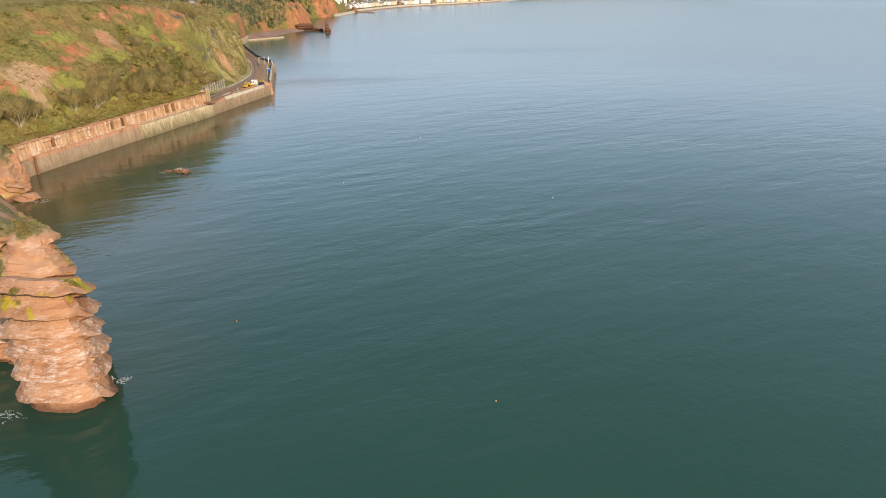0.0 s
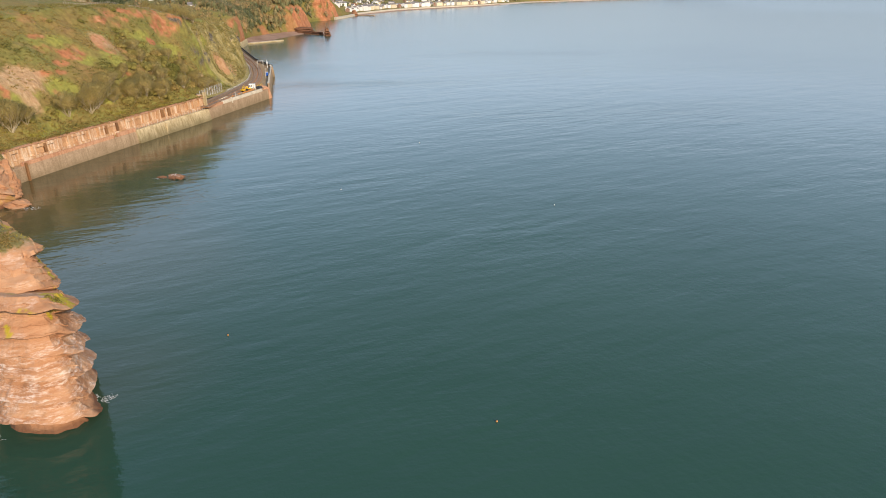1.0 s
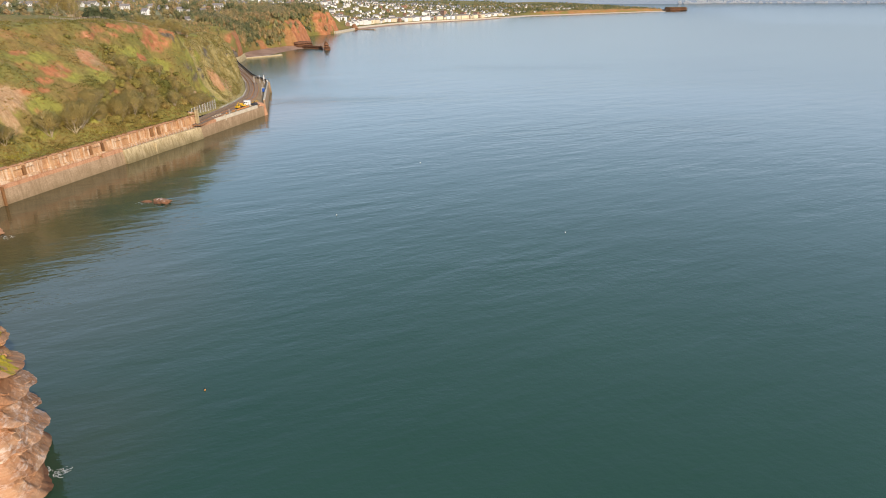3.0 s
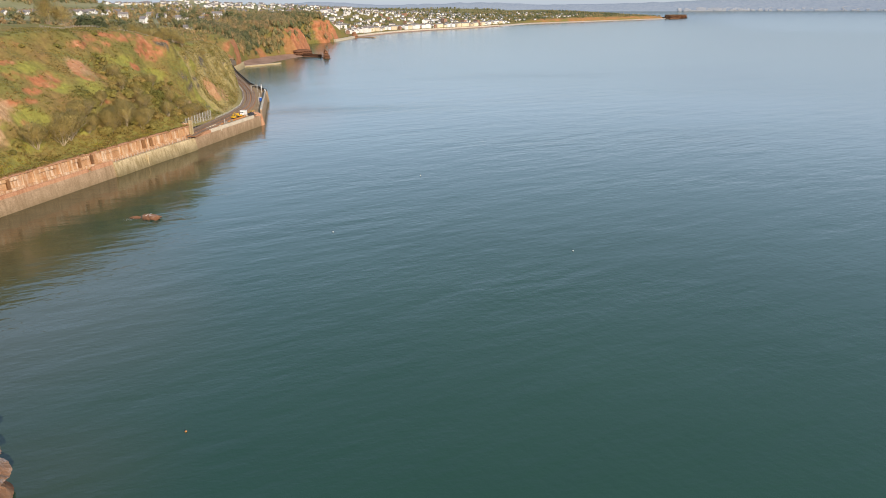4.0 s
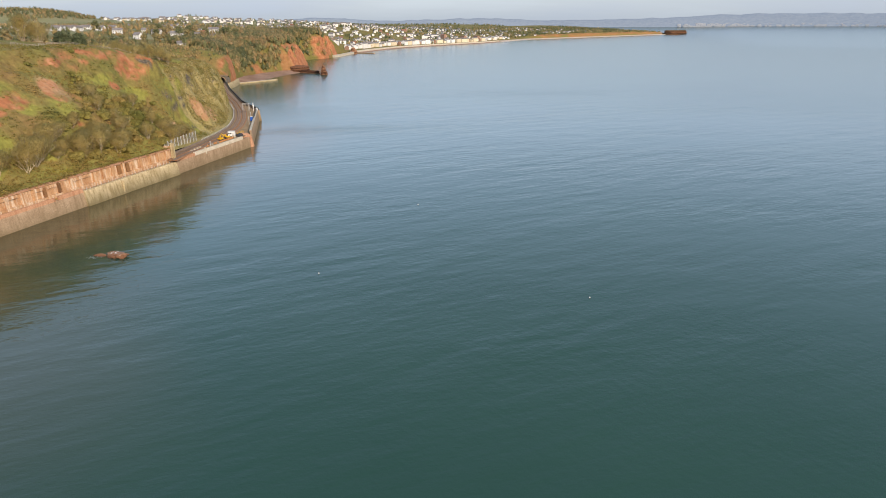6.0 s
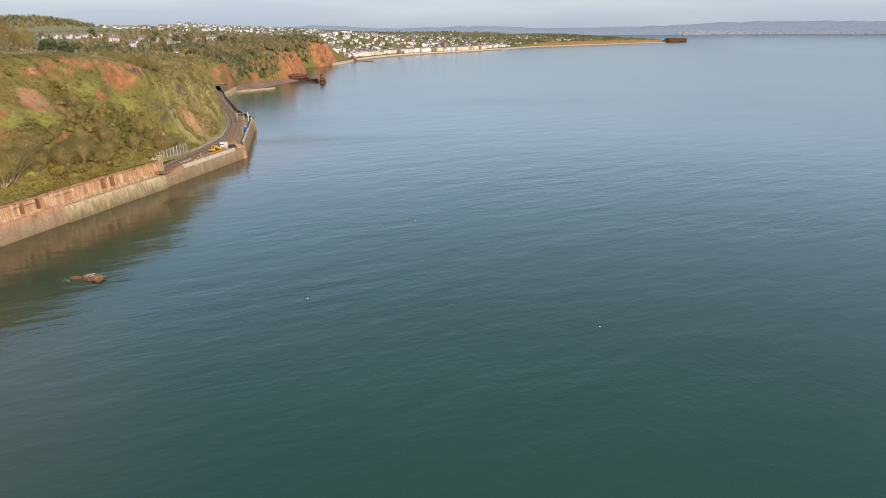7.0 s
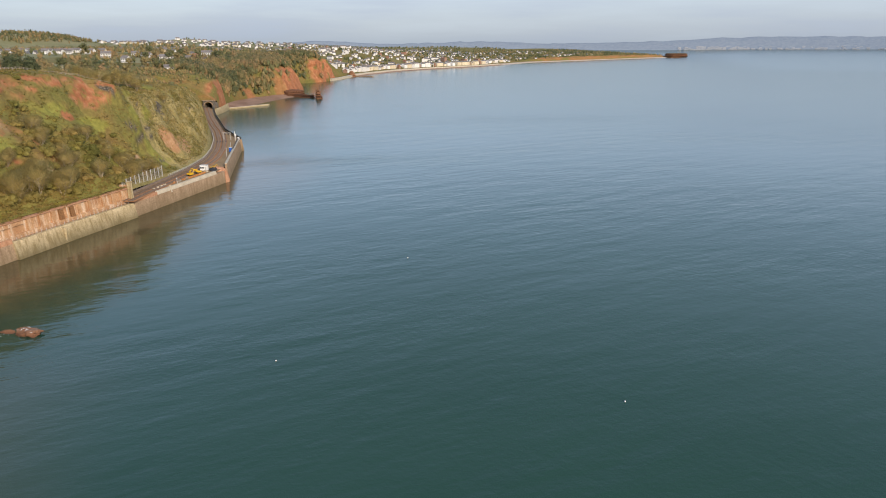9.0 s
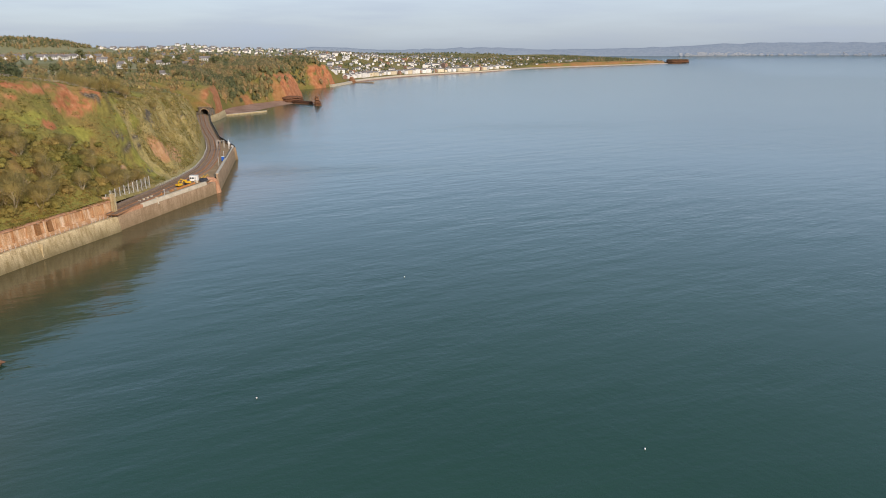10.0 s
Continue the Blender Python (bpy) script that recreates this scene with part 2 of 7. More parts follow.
TIMBER = varied("weathered_timber", (0.28, 0.24, 0.19), (0.42, 0.37, 0.3), 0.8, 5.0)
BARK = varied("bark", (0.16, 0.12, 0.08), (0.34, 0.28, 0.2), 0.6, 3.0)
PALE_BARK = varied("pale_bark", (0.34, 0.28, 0.18), (0.54, 0.45, 0.31), 0.6, 3.0)
SAND = varied("reddish_beach", (0.22, 0.13, 0.085), (0.33, 0.21, 0.15), 0.05, 0.6)
SHINGLE = varied("pale_shingle", (0.40, 0.32, 0.25), (0.52, 0.43, 0.34), 0.05, 0.6)
SLATE = varied("slate_roof", (0.15, 0.135, 0.125), (0.25, 0.225, 0.21), 0.3, 2.0, 0.7, 0.0)
TILE = varied("clay_tile_roof", (0.22, 0.10, 0.06), (0.32, 0.16, 0.09), 0.3, 2.0, 0.8, 0.0)
RENDER_WHITE = varied("white_render", (0.70, 0.68, 0.64), (0.82, 0.80, 0.77), 0.2, 1.5, 0.85, 0.0)
RENDER_CREAM = varied("cream_render", (0.62, 0.52, 0.36), (0.74, 0.65, 0.48), 0.2, 1.5, 0.85, 0.0)
BRICK_HOUSE = varied("house_brick", (0.30, 0.18, 0.12), (0.38, 0.24, 0.17), 0.2, 1.5, 0.85, 0.0)
# white render of the far town, with distance haze painted in as bluish grey
HAZY_WHITE = varied("haze_dimmed_render", (0.40, 0.42, 0.45), (0.56, 0.57, 0.59), 0.2, 1.5, 0.9, 0.0)
PANE = varied("window_glass", (0.03, 0.035, 0.04), (0.06, 0.065, 0.07), 0.3, 1.0, 0.12, 0.0, 0.6)
FOAM, n, l, b = material("sea_foam", 0.7, 0.0, 0.3)
l.new(ramp(n, l, noise_node(n, l, 1.5, 5, 0.7), [(0.3, (0.5, 0.52, 0.5)), (0.7, (0.85, 0.86, 0.84))]), b.inputs["Base Color"])


def foliage(name, stops):
    m, n, l, b = material(name, 0.9, 0.0, 0.15)
    c = ramp(n, l, attr(n, "tint"), stops)
    c = mix(n, l, 1.0, c, ramp(n, l, noise_node(n, l, 0.5, 3, 0.6), [(0.3, 0.8), (0.7, 1.2)]), "MULTIPLY")
    geo = n.new("ShaderNodeNewGeometry")
    c = mix(n, l, 1.0, c, ramp(n, l, geo.outputs["Random Per Island"], [(0.0, 0.85), (1.0, 1.15)]), "MULTIPLY")
    l.new(c, b.inputs["Base Color"])
    thin = n.new("ShaderNodeBsdfTranslucent")
    l.new(c, thin.inputs["Color"])
    both = n.new("ShaderNodeMixShader")
    both.inputs[0].default_value = 0.58
    l.new(b.outputs[0], both.inputs[1])
    l.new(thin.outputs[0], both.inputs[2])
    l.new(both.outputs[0], n["Material Output"].inputs["Surface"])
    return m


SCRUB = foliage("scrub_leaves", [(0.0, (0.23, 0.215, 0.065)), (0.3, (0.33, 0.275, 0.08)), (0.5, (0.41, 0.30, 0.105)), (0.7, (0.42, 0.30, 0.115)), (1.0, (0.46, 0.40, 0.075))])
STRAW = foliage("straw_grass", [(0.0, (0.28, 0.25, 0.08)), (0.35, (0.45, 0.37, 0.14)), (0.65, (0.53, 0.43, 0.19)), (1.0, (0.58, 0.48, 0.26))])
BUSH_LEAVES = foliage("bush_leaves", [(0.0, (0.22, 0.225, 0.065)), (0.25, (0.35, 0.32, 0.095)), (0.5, (0.45, 0.37, 0.125)), (0.75, (0.50, 0.37, 0.145)), (1.0, (0.53, 0.41, 0.165))])
WOOD = foliage("woodland_leaves", [(0.0, (0.15, 0.18, 0.095)), (0.3, (0.28, 0.275, 0.13)), (0.55, (0.43, 0.345, 0.17)), (0.8, (0.52, 0.36, 0.19)), (1.0, (0.53, 0.43, 0.18))])
TWIGS = foliage("bare_twigs", [(0.0, (0.49, 0.43, 0.155)), (0.5, (0.54, 0.43, 0.17)), (1.0, (0.55, 0.40, 0.17))])

# ---- building helpers ----
_lat = np.random.default_rng(11).random(65536)


def vnoise(x, y, z=0.0):
    x, y, z = np.broadcast_arrays(np.asarray(x, float), np.asarray(y, float), np.asarray(z, float))
    xi, yi, zi = np.floor(x).astype(int), np.floor(y).astype(int), np.floor(z).astype(int)
    fx, fy, fz = x - xi, y - yi, z - zi
    fx, fy, fz = (f * f * (3 - 2 * f) for f in (fx, fy, fz))

    def at(a, b, c):
        return _lat[((xi + a) * 73 + (yi + b) * 1979 + (zi + c) * 31337) % 65536]

    lo = (at(0, 0, 0) * (1 - fx) + at(1, 0, 0) * fx) * (1 - fy) + (at(0, 1, 0) * (1 - fx) + at(1, 1, 0) * fx) * fy
    hi = (at(0, 0, 1) * (1 - fx) + at(1, 0, 1) * fx) * (1 - fy) + (at(0, 1, 1) * (1 - fx) + at(1, 1, 1) * fx) * fy
    return lo * (1 - fz) + hi * fz


def fbm(x, y, z=0.0, octaves=4):
    total, amp, f = 0.0, 0.5, 1.0
    for k in range(octaves):
        total = total + amp * (vnoise(np.asarray(x) * f + 17 * k, np.asarray(y) * f - 9 * k, np.asarray(z) * f + 5 * k) - 0.5)
        amp, f = amp * 0.5, f * 2.03
    return total


def sstep(a, b, x):
    t = np.clip((np.asarray(x, float) - a) / (b - a), 0, 1)
    return t * t * (3 - 2 * t)


def mesh_of(name, verts, faces, mat, attrs=None, face_attrs=None, smooth=False, normals=None):
    me = bpy.data.meshes.new(name)
    me.from_pydata([tuple(v) for v in np.asarray(verts).tolist()], [], faces.tolist() if hasattr(faces, "tolist") else faces)
    me.materials.append(mat)
    for key, val in (attrs or {}).items():
        me.attributes.new(key, "FLOAT", "POINT").data.foreach_set("value", np.asarray(val, np.float32).ravel())
    for key, val in (face_attrs or {}).items():
        me.attributes.new(key, "FLOAT", "FACE").data.foreach_set("value", np.asarray(val, np.float32).ravel())
    if smooth:
        me.polygons.foreach_set("use_smooth", [True] * len(me.polygons))
    me.update()
    if normals is not None:
        me.polygons.foreach_set("use_smooth", [True] * len(me.polygons))
        me.normals_split_custom_set_from_vertices(np.asarray(normals).tolist())
    return me


def grid_faces(rows, cols, wrap=False):
    i = np.arange(rows - 1)[:, None] * cols
    j = np.arange(cols if wrap else cols - 1)[None, :]
    k = (j + 1) % cols
    return np.stack([i + j, i + k, i + cols + k, i + cols + j], -1).reshape(-1, 4)


def part(name, bm, mat, parent, label=""):
    me = bpy.data.meshes.new(name)
    bm.to_mesh(me)
    bm.free()
    me.materials.append(mat)
    ob = new(name, me)
    ob.parent = parent
    if label:
        ob["label"] = label
    return ob


def part_mesh(name, me, parent, label=""):
    ob = new(name, me)
    ob.parent = parent
    if label:
        ob["label"] = label
    return ob


def thing(name, m, label, category, group="", kind=""):
    ob = new(name)
    ob.empty_display_size = 0.1
    ob.matrix_world = m if isinstance(m, Matrix) else Matrix.Translation(m)
    return tagged(ob, label, category, group, kind)


def add_box(bm, x0, x1, y0, y1, z0, z1, m=None):
    made = bmesh.ops.create_cube(bm, size=1.0)["verts"]
    for v in made:
        v.co = Vector((x0 + (v.co.x + 0.5) * (x1 - x0), y0 + (v.co.y + 0.5) * (y1 - y0), z0 + (v.co.z + 0.5) * (z1 - z0)))
        if m:
            v.co = m @ v.co
    return made


def box(x0, x1, y0, y1, z0, z1, bevel=0.0, m=None):
    bm = bmesh.new()
    add_box(bm, x0, x1, y0, y1, z0, z1, m)
    if bevel:
        bmesh.ops.bevel(bm, geom=bm.edges[:], offset=bevel, segments=1, affect="EDGES")
    return bm


def tube(bm, a, b, r0, r1, sides=6):
    a, b = Vector(a), Vector(b)
    turn = (b - a).to_track_quat("Z", "Y").to_matrix()
    rings = []
    for p, r in ((a, r0), (b, r1)):
        rings.append([bm.verts.new(p + turn @ Vector((r * math.cos(2 * math.pi * k / sides), r * math.sin(2 * math.pi * k / sides), 0))) for k in range(sides)])
    for k in range(sides):
        bm.faces.new((rings[0][k], rings[0][(k + 1) % sides], rings[1][(k + 1) % sides], rings[1][k]))
    bm.faces.new(rings[1])
    bm.faces.new(rings[0][::-1])


def offset_line(line, off):
    """A plan line moved to its left (towards the land, when the line runs north) by off metres."""
    line = np.asarray(line, float)
    d = np.gradient(line, axis=0)
    d /= np.linalg.norm(d, axis=1)[:, None]
    return line + np.stack([-d[:, 1], d[:, 0]], -1) * np.asarray(off, float).reshape(-1, 1)


def resample(line, step):
    line = np.asarray(line, float)
    s = np.r_[0, np.cumsum(np.linalg.norm(np.diff(line, axis=0), axis=1))]
    u = np.linspace(0, s[-1], max(2, int(s[-1] / step) + 1))
    return np.stack([np.interp(u, s, line[:, k]) for k in range(line.shape[1])], -1)


def rounded(line, step=2.0, passes=6):
    line = resample(line, step)
    for _ in range(passes):
        line[1:-1] = 0.25 * line[:-2] + 0.5 * line[1:-1] + 0.25 * line[2:]
    return line


def swept(line, profile, name, mat, z=None, closed=False, tide=False):
    """A profile of (inland offset, height) swept along a plan line."""
    line = np.asarray(line, float)
    zz = np.zeros(len(line)) if z is None else np.asarray(z, float)
    cols = [np.c_[offset_line(line[:, :2], o), zz + h] for o, h in profile]
    verts = np.stack(cols, 1)
    rows, k = verts.shape[:2]
    f = grid_faces(rows, k, wrap=closed)[:, ::-1].tolist()
    if closed:
        f += [list(range(k)), list(range((rows - 1) * k, rows * k))[::-1]]
    v = verts.reshape(-1, 3)
    a = {}
    if tide:
        a["tide"] = 0.75 * (1 - sstep(0.5, 1.6, v[:, 2] + 0.8 * fbm(v[:, 0] / 3, v[:, 1] / 3)))
    me = mesh_of(name, v, f, mat, a)
    bm = bmesh.new()
    bm.from_mesh(me)
    bmesh.ops.recalc_face_normals(bm, faces=bm.faces[:])
    bm.to_mesh(me)
    bm.free()
    return me

# ---- the coast in plan: x of the cliff's foot by y, and land profiles of (inland distance, height) ----
FOOT_NEAR = [(150, -190), (180, -178), (198, -172), (208, -171), (218, -172.5), (226, -173.5), (232, -172.5), (252, -169), (296, -160.8), (322, -156), (352, -149.5),
             (357, -152.4), (378, -153), (400, -153.2), (424, -154), (451, -157.3), (486, -167), (527, -182.3), (575, -203.5), (608, -220), (660, -245), (717, -271),
             (756, -289), (758.5, -289), (760.5, -274.6), (790, -278.5)]
FOOT_FAR = [(823, -287.5), (835, -294), (870, -301), (902, -301), (946, -296), (985, -284), (1010, -268), (1060, -270), (1105, -275), (1160, -318), (1233, -352),
             (1266, -340), (1320, -345), (1356, -325), (1376, -310), (1456, -303), (1500, -312), (1602, -306), (1718, -286), (1890, -245), (2054, -172), (2304, -20),
             (2782, 180), (3147, 482), (3500, 780), (3688, 930), (3760, 990), (3900, 700), (4200, 300)]
FOOT = np.array(FOOT_NEAR + FOOT_FAR, float)
NEAR_SLOPE = [
    (150, [(0, 0), (4, 12), (10, 24), (30, 38), (60, 46), (100, 52), (300, 60)]),
    (198, [(0, 0), (3, 5), (9, 12), (22, 26), (45, 42), (80, 56), (300, 62)]),
    (216, [(0, 0), (4, 8), (10, 13), (20, 24), (40, 45), (75, 60), (300, 64)]),
    (228, [(0, 12.2), (5, 13.4), (12, 20), (22, 32), (34, 43), (46, 55), (80, 62), (300, 65)]),
    (330, [(0, 12.3), (4, 13.6), (12, 22), (19, 33), (27, 39), (42, 49), (50, 57), (80, 62.5), (300, 64)]),
    (353, [(0, 12.6), (6, 16), (16, 27), (34, 41), (42, 49), (50, 57), (80, 61.5), (300, 62)]),
]
POINT = [
    (362, [(0, 9), (6, 14), (14, 27), (34, 41), (40, 49), (48, 57), (80, 61), (300, 61)]),
    (390, [(0, 7.6), (7, 12), (16, 21), (32, 38.5), (36, 46), (42, 55), (50, 58), (90, 60), (300, 58)]),
    (412, [(0, 7.6), (6, 10), (14, 16.5), (20, 32), (27, 48), (36, 52), (60, 56), (100, 57), (300, 56)]),
    (440, [(0, 7.6), (6, 10.5), (12, 18), (17, 28), (23, 40), (34, 45), (60, 49), (100, 51), (300, 54)]),
]
HEADLAND = [
    (466, [(0, 7.6), (7, 12), (15, 20), (21, 34), (30, 43), (40, 47), (80, 49), (300, 53)]),
    (500, [(0, 7.6), (4, 14), (9, 30), (17, 44), (30, 47), (80, 49), (300, 52)]),
]
RAILWAY_CLIFF = [
    (550, [(0, 7.6), (3, 18), (8, 34), (15, 40), (40, 44), (90, 46), (300, 52)]),
    (600, [(0, 7.6), (2, 14), (6, 26), (14, 34), (40, 41), (90, 44), (300, 52)]),
    (660, [(0, 7.6), (3, 13), (8, 21), (20, 29), (50, 38), (90, 42), (300, 52)]),
    (758, [(0, 7.6), (3, 12), (8, 18), (25, 27), (60, 38), (120, 44), (300, 53)]),
    (760.5, [(0, 4), (1.2, 13), (5, 18), (20, 26), (60, 38), (120, 44), (300, 53)]),
    (785, [(0, 4), (1.5, 14), (4, 24), (9, 33), (24, 38), (60, 42), (120, 46), (300, 54)]),
    (823, [(0, 5), (1.5, 16), (4, 26), (8, 33), (24, 38), (60, 42), (120, 46), (300, 54)]),
]
COVE_CLIFFS = [
    (950, [(0, 3), (6, 12), (18, 26), (35, 36), (70, 44), (300, 55)]),
    (985, [(0, 3), (6, 16), (14, 30), (26, 40), (70, 45), (300, 56)]),
    (1105, [(0, 3), (6, 22), (12, 34), (22, 40), (70, 46), (300, 57)]),
    (1160, [(0, 2), (10, 16), (25, 32), (45, 42), (90, 48), (300, 58)]),
    (1356, [(0, 2), (6, 20), (14, 38), (26, 46), (70, 50), (300, 58)]),
    (1480, [(0, 2), (6, 22), (14, 40), (28, 48), (70, 50), (300, 56)]),
]
TOWN_SLOPES = [
    (1602, [(0, 4), (30, 8), (60, 22), (120, 40), (300, 52)]),
    (1890, [(0, 4.5), (60, 7), (150, 18), (300, 40), (600, 58)]),
    (2304, [(0, 4.5), (60, 7), (150, 16), (300, 36), (600, 56)]),
    (2700, [(0, 4.5), (40, 9), (120, 20), (300, 36), (600, 50)]),
    (2900, [(0, 3), (8, 12), (20, 17), (120, 26), (300, 34), (600, 44)]),
    (3600, [(0, 3), (8, 13), (20, 18), (120, 26), (300, 32), (600, 40)]),
    (3760, [(0, 2), (8, 8), (20, 9), (120, 8), (300, 8), (600, 10)]),
    (4200, [(0, 2), (8, 3), (20, 3), (120, 4), (300, 5), (600, 6)]),
]
SECTIONS = NEAR_SLOPE + POINT + HEADLAND + RAILWAY_CLIFF + COVE_CLIFFS + TOWN_SLOPES
HILLS = [(-1215, 1780, 42, 135, 200), (-820, 2050, 12, 480, 320), (-960, 2250, 19, 95, 160), (-1500, 1350, 12, 420, 380), (-560, 2350, 10, 420, 330), (-1900, 2400, 30, 600, 600), (-500, 3350, 12, 300, 300), (-80, 3300, 13, 240, 260),
         (320, 3560, 11, 150, 150), (-1300, 3500, 24, 600, 400)]


def foot_x(y):
    return np.interp(y, FOOT[:, 0], FOOT[:, 1])


_d = np.r_[np.arange(0, 60, 1.0), np.arange(60, 320, 5.0), np.arange(320, 5000, 40.0)]
_prof = np.array([np.interp(_d, *np.array(p, float).T) for _, p in SECTIONS])
_ys = np.array([s[0] for s in SECTIONS], float)


def land_height(d, y, rough=True):
    """The land's height at an inland distance d from the cliff's foot."""
    d, y = np.broadcast_arrays(np.asarray(d, float), np.asarray(y, float))
    k = np.clip(np.searchsorted(_ys, y, side="right") - 1, 0, len(_ys) - 2)
    t = np.clip((y - _ys[k]) / (_ys[k + 1] - _ys[k]), 0, 1)
    c = np.clip(np.interp(d, _d, np.arange(len(_d))), 0, len(_d) - 1.001)
    ci, cf = c.astype(int), c - c.astype(int)
    a = _prof[k, ci] * (1 - cf) + _prof[k, ci + 1] * cf
    b2 = _prof[k + 1, ci] * (1 - cf) + _prof[k + 1, ci + 1] * cf
    z = a * (1 - t) + b2 * t
    x = foot_x(y) - d
    for hx, hy, hz, rx, ry in HILLS:
        z = z + hz * np.exp(-((x - hx) / rx) ** 2 - ((y - hy) / ry) ** 2) * sstep(60, 260, d)
    if rough:
        hold = sstep(1.5, 9, d)
        z = z + hold * (7.0 * fbm(x / 30, y / 30, octaves=3) * sstep(5, 25, d) * (1 - 0.75 * sstep(48, 70, d)) + 3.2 * fbm(x / 8 + 3, y / 8, z / 10, octaves=3) * (1 - 0.7 * sstep(48, 70, d)))
        z = z + 5 * fbm(x / 260, y / 260, octaves=3) * sstep(200, 500, d)
    return z


def ground_at(x, y):
    return float(land_height(foot_x(y) - x, y))


ys = np.r_[np.arange(150, 220, 2.0), np.arange(220, 480, 1.0), np.arange(480, 800, 2.0), np.arange(800, 980, 6.0), np.arange(980, 1130, 2.5), np.arange(1130, 1340, 6.0), np.arange(1340, 1500, 2.5), np.arange(1500, 4200, 26.0)]
ys = np.unique(np.r_[ys, 756.0, 758.0, 758.5, 760.5])
ds = np.r_[np.arange(0, 62, 0.8), np.arange(62, 160, 5.0), 160 * 1.13 ** np.arange(0, 26)]
Y, D = np.meshgrid(ys, ds, indexing="ij")
X = foot_x(Y) - D
Z = land_height(D, Y)
# a spur stands forward, with a hollow beyond it
X = X - 5 * np.exp(-((Y - 350) / 9) ** 2) * sstep(5, 14, D) * (1 - sstep(30, 42, D))
# gullies and ribs carry the face sideways a little, so that its edge is ragged
shift = 3.2 * fbm(Y / 7, Z / 9, 2.0, 4) * sstep(2, 8, D) * (1 - sstep(45, 60, D))
big = np.clip((Y - 800) / 400, 0, 1)
crags = (Y > 420) * (Y < 650) * sstep(2, 6, D) * (1 - sstep(30, 45, D))
X = X + crags * (5.0 * fbm(Y / 9, Z / 22, 6.0, 4) + 2.2 * fbm(Y / 2.6, Z / 4.0, 1.0, 3))
X = X + shift * (1 + 1.5 * big) + (16 * big * fbm(Y / 50, Z / 40, 4.0, 3) + 7 * big * fbm(Y / 14, Z / 12, 4.0, 3)) * sstep(2, 12, D) * (1 - sstep(40, 80, D))

X = X - big * 9.0 * (np.abs(fbm(Y / 17, Z / 60, 3.0, 3)) + 0.5 * np.abs(fbm(Y / 5, Z / 18, 5.0, 3))) * sstep(1, 5, D) * (1 - sstep(30, 50, D)) * (Y < 1520)


def blob(cy, cz, ry, rz, soft=0.5, wob=0.9):
    q = ((Y - cy) / ry) ** 2 + ((Z - cz) / rz) ** 2 + wob * 2.6 * fbm(Y / 7 + cy, Z / 5, 1.0, 4) + 1.5 * fbm(Y / 1.8, Z / 1.8, 3.0, 3)
    return 1 - sstep(1 - soft, 1 + soft, q)


near = (Y < 760)
bare = np.zeros_like(X)
for a in ((402, 50, 9, 4.2), (397, 45, 8, 4.6), (388, 53, 11, 2.0), (379, 55.5, 8, 1.6), (377, 39, 3.4, 1.5), (366, 54, 5, 1.8), (371, 51, 3, 1.2), (352, 52, 8, 1.5), (334, 43, 5, 2.4), (330, 39, 4, 2.4), (308, 39, 6.5, 2.2), (297, 36, 4, 1.5),
          (302, 47, 4, 1.0), (287, 33, 8, 1.5), (256, 31, 3, 4), (324, 28, 5.5, 1.2), (241, 30, 5, 6), (467, 47, 7, 1.2), (397, 18, 2.6, 1.4)):
    bare = np.maximum(bare, blob(*a) * near * (D > 3))
scar = np.maximum(blob(270, 32, 11, 4.6), blob(264, 25, 3.0, 4.5)) * near
bare = np.maximum(bare, 0.5 * scar)
low = sstep(0.02, 0.2, fbm(Y / 14, Z / 9, 7.0, 4)) * (Y < 224) * (1 - sstep(18, 30, D)) + (Y < 224) * (1 - sstep(8, 14, D))
bare = np.maximum(bare, np.clip(low, 0, 1) * (Z < 34))
flecks = sstep(0.13, 0.2, fbm(Y / 9, Z / 6, 12.0, 4)) * near * (Y > 225) * (Y < 410) * (Z > 20) * (Z < 60)
bare = np.maximum(bare, 0.45 * flecks)
bare = bare * np.where(Y > 226, 0.25 + 0.75 * sstep(-0.16, 0.04, fbm(Y / 3.2, Z / 2.2, 2.0, 4) + 0.5 * fbm(Y / 1.1, Z / 0.8, 6.0, 2)), 1.0)
redface = np.maximum(blob(438, 20.5, 5, 6.5, wob=0.35), blob(454, 16.5, 9, 5, wob=0.35)) * near
bare = np.maximum(bare, 0.8 * redface * (D > 2) * (1 - 0.7 * sstep(0.0, 0.1, fbm(Y / 3, Z / 9, 4.0, 3))))
for cy, w, top, hi in ((799, 38, 36, .95), (1062, 62, 40, 1), (1412, 58, 44, 1), (935, 14, 18, .8), (1000, 10, 42, 0.6), (1255, 20, 40, 0.4)):
    f = (1 - sstep(w * 0.8, w, np.abs(Y - cy) + 14 * fbm(Z / 9, Y / 20, 3.0))) * (1 - sstep(top - 5, top + 1, Z + 7 * fbm(Y / 12, Z / 12, 8.0))) * (D < 60) * (1 - (0.75 * sstep(7, 15, D) if cy < 800 else 0.0))
    bare = np.maximum(bare, hi * f * sstep(-0.22, -0.1, fbm(Y / 16, Z / 14, 9.0)))
farred = (Y > 2850) * (Y < 3720) * (D < 22) * (D > 2) * sstep(-0.08, 0.06, fbm(Y / 60, Z / 15, 5.0))
bare = np.maximum(bare, farred * 0.42)
bare = np.maximum(bare, 0.6 * (Y > 2800) * (Y < 3740) * (1 - sstep(16, 26, D)) * sstep(-0.06, 0.08, fbm(Y / 40, Z / 8, 8.0, 3)))
